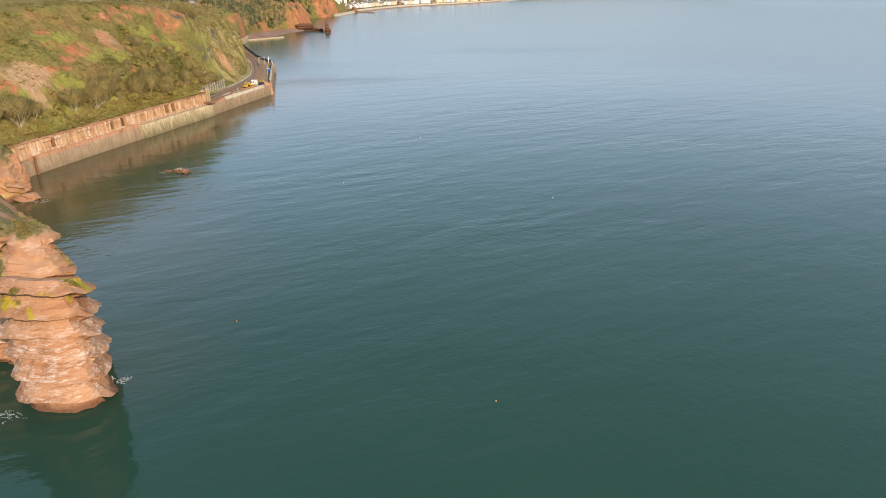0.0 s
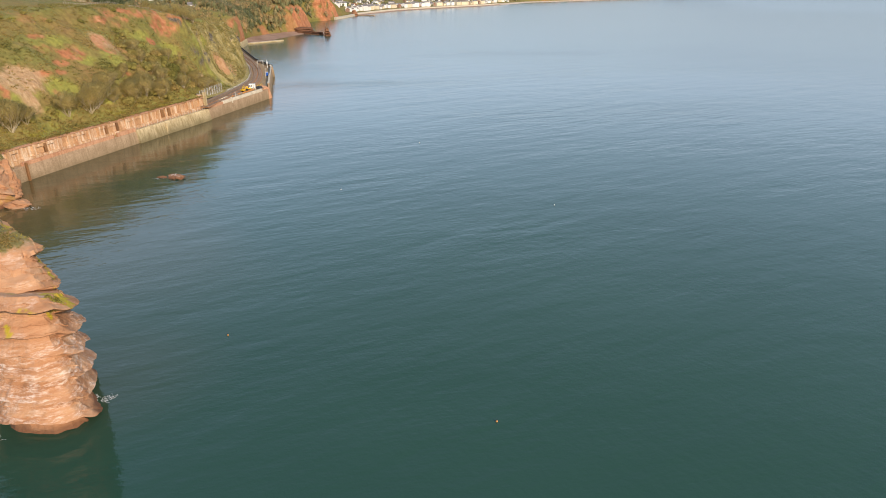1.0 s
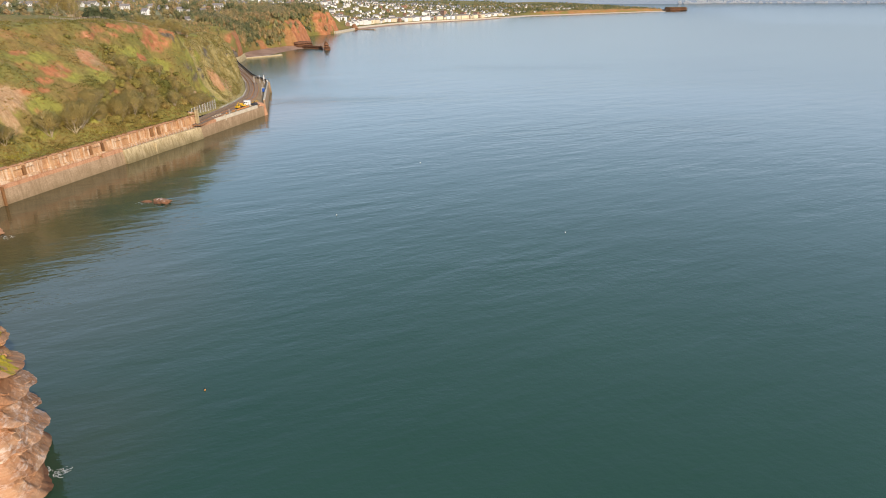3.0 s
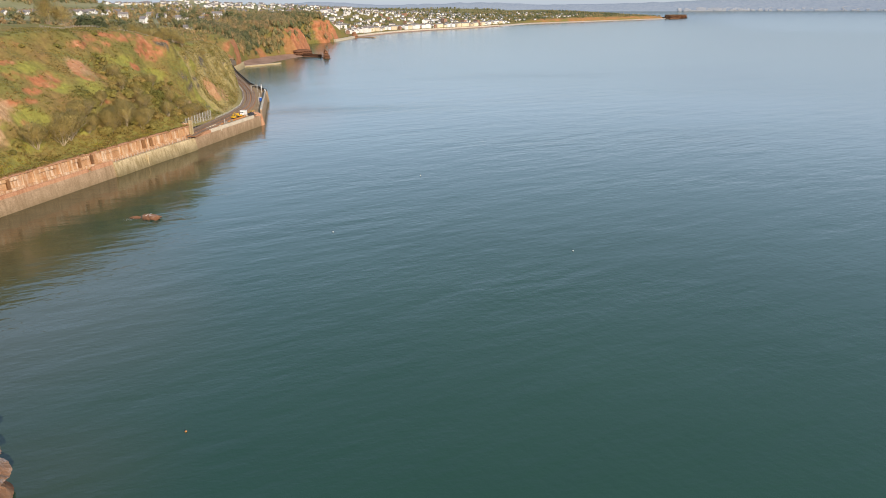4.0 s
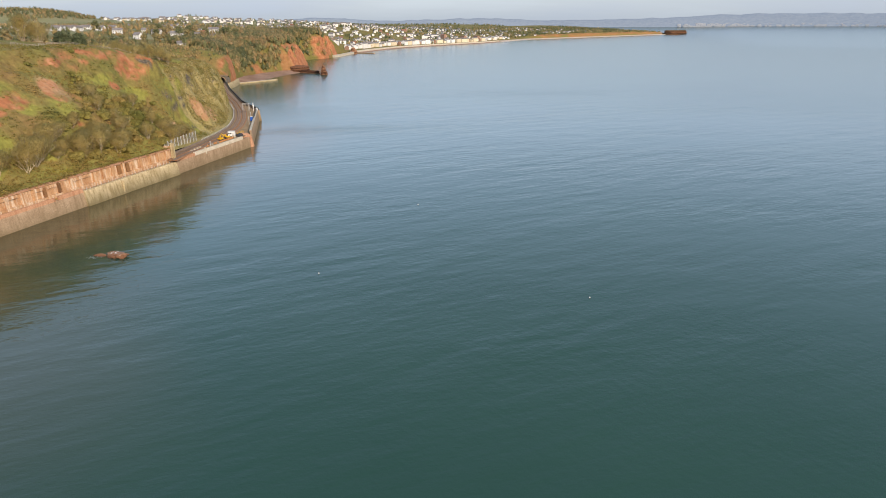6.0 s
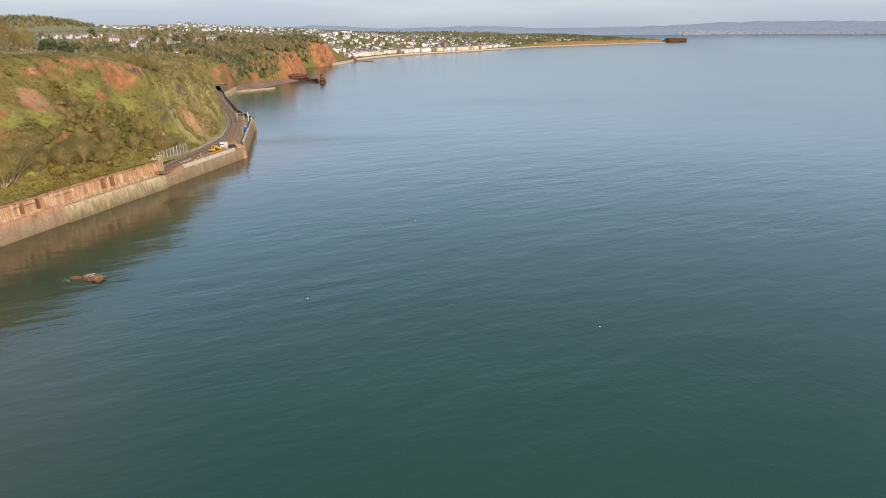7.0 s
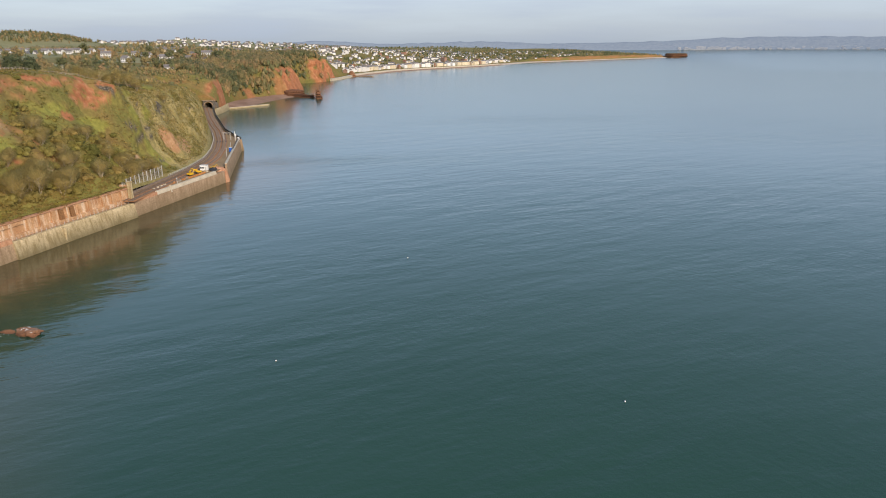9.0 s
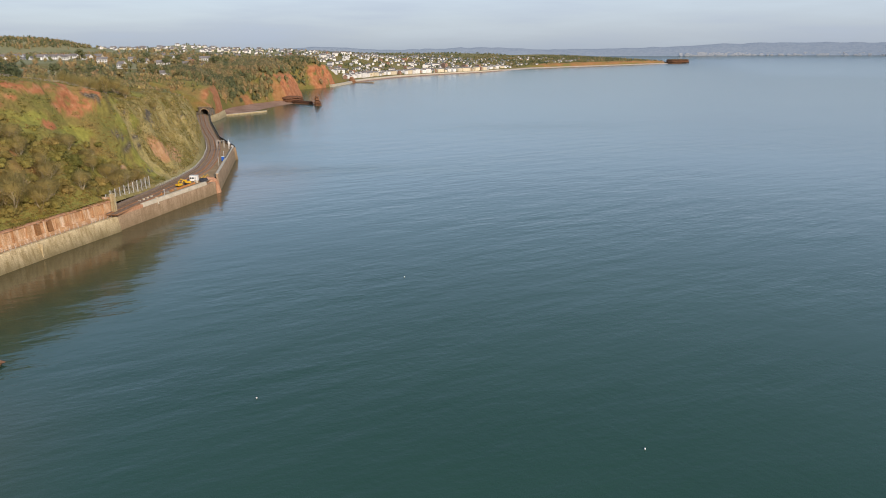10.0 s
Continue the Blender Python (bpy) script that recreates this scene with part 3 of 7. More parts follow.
rock = sstep(-0.12, 0.03, fbm(Y / 9, Z / 8, 21.0, 4) + 0.12 * sstep(440, 470, Y)) * (Y > 418) * (Y < 640) * (Z < 44) * (D > 1)
rock = np.maximum(rock, np.maximum(np.maximum(scar, 0.5 * redface), 0.6 * blob(333, 41, 7, 5) * near))
rock = np.maximum(rock, 0.7 * (D <= 3) * (Y > 355) * (Y < 756))
pale = np.maximum(np.maximum(0.75 * scar, 0.4 * blob(334, 42, 5, 4) * near), np.maximum(0.55 * redface, 0.8 * blob(397, 18, 2.6, 1.4) * near))
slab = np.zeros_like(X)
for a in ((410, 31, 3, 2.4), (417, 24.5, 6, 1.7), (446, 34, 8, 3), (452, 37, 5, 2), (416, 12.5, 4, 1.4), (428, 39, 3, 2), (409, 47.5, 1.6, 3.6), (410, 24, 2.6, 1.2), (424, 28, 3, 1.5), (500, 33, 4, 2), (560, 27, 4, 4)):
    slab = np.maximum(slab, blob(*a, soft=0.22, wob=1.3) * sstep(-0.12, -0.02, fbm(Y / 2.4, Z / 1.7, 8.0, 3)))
lush = 0.55 * sstep(0.04, 0.16, fbm(Y / 13, Z / 9, 31.0, 4)) * near * (Z < 47)
for a in ((308, 45, 4.5, 2.4), (311, 36, 4.5, 2.4), (326, 34.5, 4, 6), (283, 27, 8, 4.6), (261, 28, 4, 3.8), (387, 34, 10, 3.6), (425, 36, 12, 4.6), (420, 13, 8, 2.6), (420, 20, 8, 7), (374, 42, 7, 2.6), (272, 19, 7, 3), (300, 22, 7, 4)):
    lush = np.maximum(lush, blob(*a, wob=0.6) * near)
lush = np.maximum(lush, 0.55 * (1 - sstep(4, 9, D + 6 * fbm(Y / 6, D / 3, 5.0))) * (Y > 228) * (Y < 356))
fieldm = sstep(90, 120, D) * sstep(-0.02, 0.04, fbm(X / 90, Y / 90, 3.0, 2))
fieldm = np.where((Y > 1550) & (D < 900), 0.25, 1.0) * fieldm
Z[:, 0] = np.where(Y[:, 0] > 765, -2.5, Z[:, 0])
fieldm = np.maximum(fieldm, 0.9 * sstep(58, 64, Z) * (Y > 1400) * (D > 300))
faces = grid_faces(len(ys), len(ds))
cx, cy_, cz = (q.reshape(-1)[faces].mean(1) for q in (X, Y, Z))
keep = ~((cy_ > 755.5) & (cy_ < 774) & (np.abs(cx + 280.3) < 4.6) & (cz < 13.2))
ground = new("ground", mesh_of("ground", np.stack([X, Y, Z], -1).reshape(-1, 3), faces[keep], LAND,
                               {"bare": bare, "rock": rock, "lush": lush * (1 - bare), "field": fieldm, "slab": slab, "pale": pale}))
tagged(ground, "grassy red sandstone cliffs rising from the sea with bare soil scars", "cliff", kind="structure")

# ---- the sea: one sheet to the far shore ----
rr = np.r_[0.0, 4 * 1.045 ** np.arange(0, 162)]
rr = np.r_[rr[rr < 4650], 4700.0]
aa = np.linspace(0, 2 * math.pi, 300, endpoint=False)
R, A = np.meshgrid(rr, aa, indexing="ij")
sx, sy = R * np.sin(A), 40 + R * np.cos(A)
start = 3850 - 1750 * sstep(radians(15), radians(22), A) * (1 - sstep(radians(90), radians(120), A))
sz = 37.0 * np.clip((R - start) / (4700 - start), 0, 1)
off = np.abs(np.where(sy < 830, sx - (foot_x(sy) + 6), sx - (foot_x(sy) + 10)))
# shore silt, deepened to paint in the brown reflection of wall and slope
silt_reflection = 0.75 * (1 - sstep(8, 74, off + 60 * fbm(sx / 60, sy / 60))) * (sy > 120) * (sy < 520) + 0.18 * (1 - sstep(10, 60, off)) * (sy >= 520) * (sy < 1800)
# off the ridge: brown cliff reflection painted into the water colour
silt_reflection = np.maximum(silt_reflection, 0.32 * (1 - sstep(20, 85, np.hypot(sx + 130, sy - 165) + 40 * fbm(sx / 50, sy / 50, 4.0))))
silt_reflection = np.maximum(silt_reflection, 0.15 * (1 - sstep(6, 34, np.hypot(sx + 72, sy - 108))))
calm = (1 - sstep(20, 135, off + 40 * fbm(sx / 40, sy / 40))) * (sy > 190) * (sy < 620)
# cat's paws of ruffled water off the corner of the sea wall and farther out
ruffle = np.zeros_like(sx)
for cx0, cy0, lx, ly, much in ((-104, 492, 62, 20, 0.6), (40, 720, 110, 26, 0.15), (150, 420, 110, 30, 0.2)):
    u2, v2 = (sx - cx0) * 0.98 + (sy - cy0) * 0.2, (sy - cy0) * 0.98 - (sx - cx0) * 0.2
    ruffle = np.maximum(ruffle, much * (1 - sstep(0.5, 1.25, np.hypot(u2 / lx, v2 / ly) + 0.9 * fbm(sx / 30, sy / 12, 2.0))))
sea = new("water", mesh_of("water", np.stack([sx, sy, sz], -1).reshape(-1, 3), grid_faces(len(rr), len(aa), wrap=True), SEA, {"silt_reflection": np.clip(silt_reflection, 0, 1), "chop": 0.05 + 0.12 * sstep(160, 750, R) + 0.05 * calm * (R < 700) + 0.10 * ruffle, "calm": calm, "far": sstep(250, 900, R), "ruffle": ruffle}, smooth=True))
tagged(sea, "calm green sea with fine wind ripples reaching the horizon", "sea", kind="structure")

# ---- seawalls, railway ----
LOW = [(-167.7, 224.5), (-167.3, 232.2), (-163.8, 251.7), (-155.7, 295.6)]
CREAM = [(-155.7, 295.6), (-151.0, 322.0), (-144.6, 352.4)]
RIGHT = [(-144.4, 352.6), (-139.4, 385.0), (-133.4, 424.0)]
BEND = [(-133.6, 430.5), (-162.5, 529.0)]
FAR = [(-162.5, 529.0), (-178.0, 554.0), (-191.5, 576.0), (-240.0, 678.5), (-274.5, 757.5)]
COVE = [(-273.6, 757.5), (-277.5, 790.0), (-284.7, 822.9)]
TRACK_Z = 7.6

low_wall = thing("sea_wall", (0, 0, 0), "grey stone sea wall with a red brick parapet and tide mark", "sea wall")
low_line = resample(LOW, 2.0)
part_mesh("stone_face", swept(low_line, [(-0.1, -3.0), (1.0, 5.6), (1.9, 5.6), (1.9, -3.0)], "stone_face", STONE_WALL, closed=True, tide=True), low_wall)
for a, z2 in ((low_line[4:30], 6.9), (low_line[30:], 7.2)):
    part_mesh("brick_parapet", swept(a, [(0.95, 5.55), (1.0, z2), (1.75, z2), (1.8, 5.55)], "brick_parapet", BRICK, closed=True), low_wall, "red brick parapet")
bm = bmesh.new()
add_box(bm, -0.25, 0.6, -0.35, 0.35, -2.5, 6.9, Matrix.Translation((-167.0, 233.0, 0)) @ pose(0, 0, 0, 0, 0, 80).to_3x3().to_4x4())
part("buttress", bm, STAIN_SHADE, low_wall, "narrow dark red drain pier")

cream_wall = thing("cream_sea_wall", (0, 0, 0), "cream rendered sea wall stained with ochre streaks", "sea wall")
cream_line = resample(CREAM, 2.0)
part_mesh("wall_face", swept(cream_line, [(-0.9, -3.0), (-0.75, 0.6), (0.32, 5.75), (0.5, 6.1), (2.0, 6.1), (2.0, -3.0)], "wall_face", CREAM_WALL, closed=True, tide=True), cream_wall)
for s in (0.36,):
    p = cream_line[int(s * len(cream_line))]
    bm = bmesh.new()
    add_box(bm, -1.0, 0.6, -0.4, 0.4, -2, 5.5, Matrix.Translation((p[0], p[1], 0)) @ pose(0, 0, 0, 0, 6, 10))
    part("rib", bm, CREAM_WALL, cream_wall)

walk_line = resample(LOW[:-1] + CREAM, 2.0)
tagged(new("pavement", swept(walk_line, [(1.85, 5.2), (1.85, 5.85), (4.6, 6.0), (4.6, 5.2)], "pavement", PATH_MAT, closed=True)), "narrow gravel walkway behind the sea wall parapet", "walkway", kind="structure")

upper = thing("retaining_wall", (0, 0, 0), "red stone retaining wall with recessed bays and lime streaks", "retaining wall")
up_line = resample([(-167.6, 227.0), (-167.3, 233.0), (-163.8, 251.7), (-155.7, 295.6), (-151.0, 322.0), (-144.4, 353.4)], 1.0)
part_mesh("wall_back", swept(up_line, [(3.6, 5.6), (3.9, 11.7), (5.4, 11.7), (5.4, 5.6)], "wall_back", RED_WALL, closed=True), upper)
part_mesh("coping", swept(up_line, [(3.25, 11.7), (3.25, 12.1), (5.3, 12.1), (5.3, 11.7)], "coping", BRICK, closed=True), upper, "red brick coping")
part_mesh("plinth", swept(up_line, [(2.9, 5.7), (2.95, 7.4), (3.7, 7.6), (3.8, 5.7)], "plinth", RED_WALL, closed=True), upper)
run = np.r_[0, np.cumsum(np.linalg.norm(np.diff(up_line, axis=0), axis=1))]
pos, k = 2.0, 0
while pos < run[-1] - 1:
    a, b2 = (np.array([np.interp(q, run, up_line[:, j]) for j in (0, 1)]) for q in (pos, pos + (1.1 if k % 5 else 2.0)))
    part_mesh("pier", swept(np.stack([a, (a + b2) / 2, b2]), [(2.95, 5.9), (3.3, 11.6), (4.2, 11.6), (4.2, 5.9)], "pier", RED_WALL, closed=True), upper)
    e = np.array([np.interp(pos + 5.2, run, up_line[:, j]) for j in (0, 1)])
    if k % 3 != 1 and pos < 72:
        part_mesh("bay_lintel", swept(np.stack([b2, (b2 + e) / 2, e]), [(3.2, 10.3), (3.35, 11.5), (4.2, 11.5), (4.2, 10.3)], "bay_lintel", RED_WALL, closed=True), upper)
    pos, k = pos + 5.3 + 1.6 * ((k * 7) % 3 == 0), k + 1
# alcoves: raised dark panels whose colour stands for stain and shade in openings
for q in (19.5, 53.5, 60.5, 93.0, 98.0):
    a, e = (np.array([np.interp(w, run, up_line[:, j]) for j in (0, 1)]) for w in (q, q + (1.2 if q < 90 else 1.9)))
    part_mesh("alcove", swept(np.stack([a, (a + e) / 2, e]), [(2.9, 7.6), (3.25, 11.2), (3.9, 11.2), (3.9, 7.6)], "alcove", STAIN_SHADE, closed=True), upper, "dark brown stained panel painting an alcove's shade")
hand = thing("handrail", (0, 0, 0), "thin grey handrail along the top of the sea wall", "railing")
rail_line = resample(CREAM, 2.0)
for h in (6.6, 7.1):
    part_mesh("rail", swept(offset_line(rail_line, 1.2), [(0, h), (0, h + 0.05), (0.05, h + 0.05), (0.05, h)], "rail", STEEL, closed=True), hand)
post_me = mesh_of("post", *[np.array(q) for q in ([(-.04, -.04, 0), (.04, -.04, 0), (.04, .04, 0), (-.04, .04, 0), (-.04, -.04, 1.2), (.04, -.04, 1.2), (.04, .04, 1.2), (-.04, .04, 1.2)],
                  [(0, 1, 5, 4), (1, 2, 6, 5), (2, 3, 7, 6), (3, 0, 4, 7), (4, 5, 6, 7)])], GALV)
for p in offset_line(rail_line, 1.2):
    part_mesh("post", post_me, hand).location = (p[0], p[1], 6.0)
pillar = thing("pillar", (-147.4, 355.3, 5.8), "tall buff stone end pillar of the retaining wall", "pillar")
part("shaft", box(-0.8, 0.8, -0.8, 0.8, 0, 8.4, 0.12), CREAM_WALL, pillar)
part("cap", box(-0.95, 0.95, -0.95, 0.95, 8.4, 8.8, 0.1), CREAM_WALL, pillar)
part("wing", box(-4.2, -0.7, -0.5, 0.5, 1.5, 7.4, 0.1), RED_WALL, pillar)

right_wall = thing("railway_sea_wall", (0, 0, 0), "grey stone sea wall carrying the railway with a pale coping", "sea wall")
rl = resample(RIGHT, 2.0)
part_mesh("stone_face", swept(rl, [(0.65, -3.0), (0.95, 6.0), (3.2, 6.0), (3.2, -3.0)], "stone_face", STONE_WALL, closed=True, tide=True), right_wall)
part_mesh("parapet", swept(rl[:9], [(0.8, 5.95), (0.9, 7.2), (2.6, 7.2), (2.7, 5.95)], "parapet", BRICK, closed=True), right_wall, "red brick parapet")
part_mesh("parapet", swept(rl[8:-4], [(0.75, 5.95), (0.85, 7.6), (1.9, 7.6), (2.0, 5.95)], "parapet", CONCRETE, closed=True), right_wall, "pale concrete parapet")
p = rl[13]
part("buttress", box(-0.3, 0.5, -0.3, 0.3, 5, 8.3, 0.05, Matrix.Translation((p[0] - 0.2, p[1], 0)) @ pose(0, 0, 0, 0, -8, -8)), CONCRETE, right_wall)

bend_wall = thing("bend_sea_wall", (0, 0, 0), "buff stone sea wall turning away round the railway curve", "sea wall")
bl = resample(BEND, 2.0)
part_mesh("stone_face", swept(bl, [(0.9, -3.0), (1.6, 7.2), (1.6, 8.9), (2.6, 8.9), (2.6, -3.0)], "stone_face", STONE_WALL, closed=True, tide=True), bend_wall)
part_mesh("coping", swept(bl, [(1.4, 8.85), (1.4, 9.2), (2.7, 9.2), (2.7, 8.85)], "coping", CONCRETE, closed=True), bend_wall)
# the corner: a rounded bastion of red stone
bm = bmesh.new()
rings = []
for z, r in ((-3, 5.6), (0.5, 5.2), (3, 4.8), (5.2, 4.4), (6.6, 3.8), (7.7, 2.4), (8.1, 0.6)):
    rings.append([bm.verts.new((-139.0 + r * 1.1 * math.cos(q) * (1 + 0.06 * math.sin(3 * q)), 426.2 + r * math.sin(q), z)) for q in (2 * math.pi * j / 20 for j in range(20))])
for a, b2 in zip(rings, rings[1:]):
    for j in range(20):
        bm.faces.new((a[j], a[(j + 1) % 20], b2[(j + 1) % 20], b2[j]))
bm.faces.new(rings[-1])
part("bastion", bm, BRICK, bend_wall, "rounded red stone corner bastion")

far_wall = thing("far_sea_wall", (0, 0, 0), "dark coped sea wall following the railway to the tunnel", "sea wall")
fl = resample(FAR, 3.0)
part_mesh("stone_face", swept(fl, [(-0.8, -3.0), (0.6, 8.0), (1.6, 8.0), (1.6, -3.0)], "stone_face", STONE_WALL, closed=True, tide=True), far_wall)
part_mesh("fence_panel", swept(fl[:-2], [(0.9, 8.0), (0.9, 9.3), (1.1, 9.3), (1.1, 8.0)], "fence_panel", DARK, closed=True), far_wall, "dark solid fence panels")
part_mesh("fence_panel", swept(resample([(-147.5, 478), (-162.5, 529)], 3.0), [(2.2, 7.6), (2.2, 9.6), (2.4, 9.6), (2.4, 7.6)], "fence_panel", DARK, closed=True), far_wall, "dark solid fence panels")
cove_wall = thing("cove_sea_wall", (0, 0, 0), "pale cream sea wall below the red bluff", "sea wall")
part_mesh("stone_face", swept(resample(COVE, 3.0), [(-1.2, -3.0), (0.8, 6.4), (2.2, 6.4), (2.2, -3.0)], "stone_face", CREAM_WALL, closed=True, tide=True), cove_wall)
part_mesh("backfill", swept(resample(COVE, 3.0), [(2.2, 4.0), (2.2, 6.3), (12.0, 6.6), (12.0, 4.0)], "backfill", PATH_MAT, closed=True), cove_wall)

# track bed: everything between the walls and the cliff's foot
INNER = rounded([(-150.3, 350.0), (-150.6, 362), (-150.8, 398.6), (-151.5, 423.7), (-154.8, 451.3), (-164.5, 485.6), (-179.5, 527), (-200.8, 575), (-217.7, 608.5), (-242.5, 660), (-268.3, 717), (-286.2, 757), (-294.5, 775)], 2.5)
bed_v, cols = [], 7
outer_y = np.array([(350, -146.8), (385, -141.6), (420, -136.0), (430, -136.5), (440, -139.5), (529, -164.5), (554, -179.5), (576, -193), (678.5, -241.5), (757.5, -276), (775, -280)], float)
for p in INNER:
    xo = np.interp(p[1], outer_y[:, 0], outer_y[:, 1])
    for q in np.linspace(0, 1, cols):
        bed_v.append(((p[0] - 4.5) * (1 - q) + xo * q, p[1], TRACK_Z - 0.45))
bed = new("track_bed", mesh_of("track_bed", bed_v, grid_faces(len(INNER), cols)[:, ::-1], TRACK_BED))
tagged(bed, "brown gravel railway formation between sea wall and cliff", "track bed", kind="structure")
verge = swept(INNER, [(2.4, TRACK_Z - 0.6), (2.4, TRACK_Z + 0.25), (0.9, TRACK_Z + 0.2), (0.9, TRACK_Z - 0.6)], "verge", SLEEPER, closed=True)
tagged(new("cable_trough", verge), "grey concrete cable trough along the foot of the cliff", "trough", kind="structure")


def smooth_tracks(off):
    return offset_line(INNER, -off)


for off in (1.7, 5.2):
    tr = thing("railway_track", (0, 0, 0), "rusty steel railway track on brown ballast", "railway track", "tracks of the line")
    c = smooth_tracks(off)
    part_mesh("ballast", swept(c, [(-1.75, TRACK_Z - 0.5), (-1.3, TRACK_Z - 0.12), (1.3, TRACK_Z - 0.12), (1.75, TRACK_Z - 0.5)], "ballast", RUST_BALLAST, closed=True), tr)
    for s in (-0.75, 0.75):
        part_mesh("rail", swept(c, [(s - 0.06, TRACK_Z - 0.1), (s - 0.06, TRACK_Z + 0.16), (s + 0.06, TRACK_Z + 0.16), (s + 0.06, TRACK_Z - 0.1)], "rail", STEEL, closed=True), tr)
    sl = resample(c, 0.7)
    d = np.gradient(sl, axis=0)
    d /= np.linalg.norm(d, axis=1)[:, None]
    nrm = np.stack([-d[:, 1], d[:, 0]], -1)
    vs = np.concatenate([np.stack([np.c_[sl + nrm * u * 1.25 + d * w * 0.13, np.full(len(sl), zz)] for zz in (TRACK_Z - 0.14, TRACK_Z - 0.02) for u, w in ((-1, -1), (1, -1), (1, 1), (-1, 1))], 1)])
    base = (np.arange(len(sl)) * 8)[:, None, None]
    fs = (np.array([(4, 5, 6, 7), (0, 1, 5, 4), (1, 2, 6, 5), (2, 3, 7, 6), (3, 0, 4, 7)])[None] + base).reshape(-1, 4)
    slp = part_mesh("sleeper_bed", mesh_of("sleeper_bed", vs.reshape(-1, 3), fs, SLEEPER), tr)
    slp["kind"] = "stuff"

# tunnel portal
PX, PY = -280.3, 757.0
portal = thing("tunnel_portal", (PX, PY, TRACK_Z - 0.4), "grey stone railway tunnel portal with a round arch", "tunnel portal")
bm = bmesh.new()
arc = [(-4.3, 0), (-4.3, 2.2)] + [(4.3 * math.cos(q), 2.2 + 3.9 * math.sin(q)) for q in (math.pi - math.pi * j / 14 for j in range(1, 14))] + [(4.3, 2.2), (4.3, 0)]
outer = [(-6.2, 0), (-6.2, 3)] + [(-6.2 + 12.4 * j / 14, 7.6) for j in range(1, 14)] + [(6.2, 3), (6.2, 0)]
fr = [[bm.verts.new((x, yy, z)) for x, z in arc] for yy in (0, 15)] + [[bm.verts.new((x, yy, z)) for x, z in outer] for yy in (0, 3)]
for j in range(len(arc) - 1):
    bm.faces.new((fr[0][j], fr[0][j + 1], fr[2][j + 1], fr[2][j]))
    bm.faces.new((fr[0][j], fr[1][j], fr[1][j + 1], fr[0][j + 1]))
    bm.faces.new((fr[2][j], fr[2][j + 1], fr[3][j + 1], fr[3][j]))
bm.faces.new(fr[1])
bmesh.ops.recalc_face_normals(bm, faces=bm.faces[:])
part("headwall", bm, PORTAL_STONE, portal)
bm = bmesh.new()
for j in range(1, len(arc) - 2):
    (x0, z0), (x1, z1) = arc[j], arc[j + 1]
    v = [bm.verts.new((x * s, yy, 2.2 + (z - 2.2) * s if z > 2.2 else z)) for yy in (-0.35,) for x, z, s in ((x0, z0, 1.0), (x1, z1, 1.0), (x1, z1, 1.17), (x0, z0, 1.17))]
    w = [bm.verts.new(q.co + Vector((0, 0.36, 0))) for q in v]
    bm.faces.new(v)
    for i in range(4):
        bm.faces.new((v[i], v[(i + 1) % 4], w[(i + 1) % 4], w[i]))
part("arch_ring", bm, STONE_WALL, portal, "paler stone arch ring")
part("coping", box(-6.5, 6.5, -0.4, 3.2, 7.6, 8.1, 0.1), STONE_WALL, portal)
for s in (-1, 1):
    part("wing_wall", box(6.3 * s - 0.6, 6.3 * s + 0.6, -5, 0, -0.3, 3.2, 0.1), PORTAL_STONE, portal)

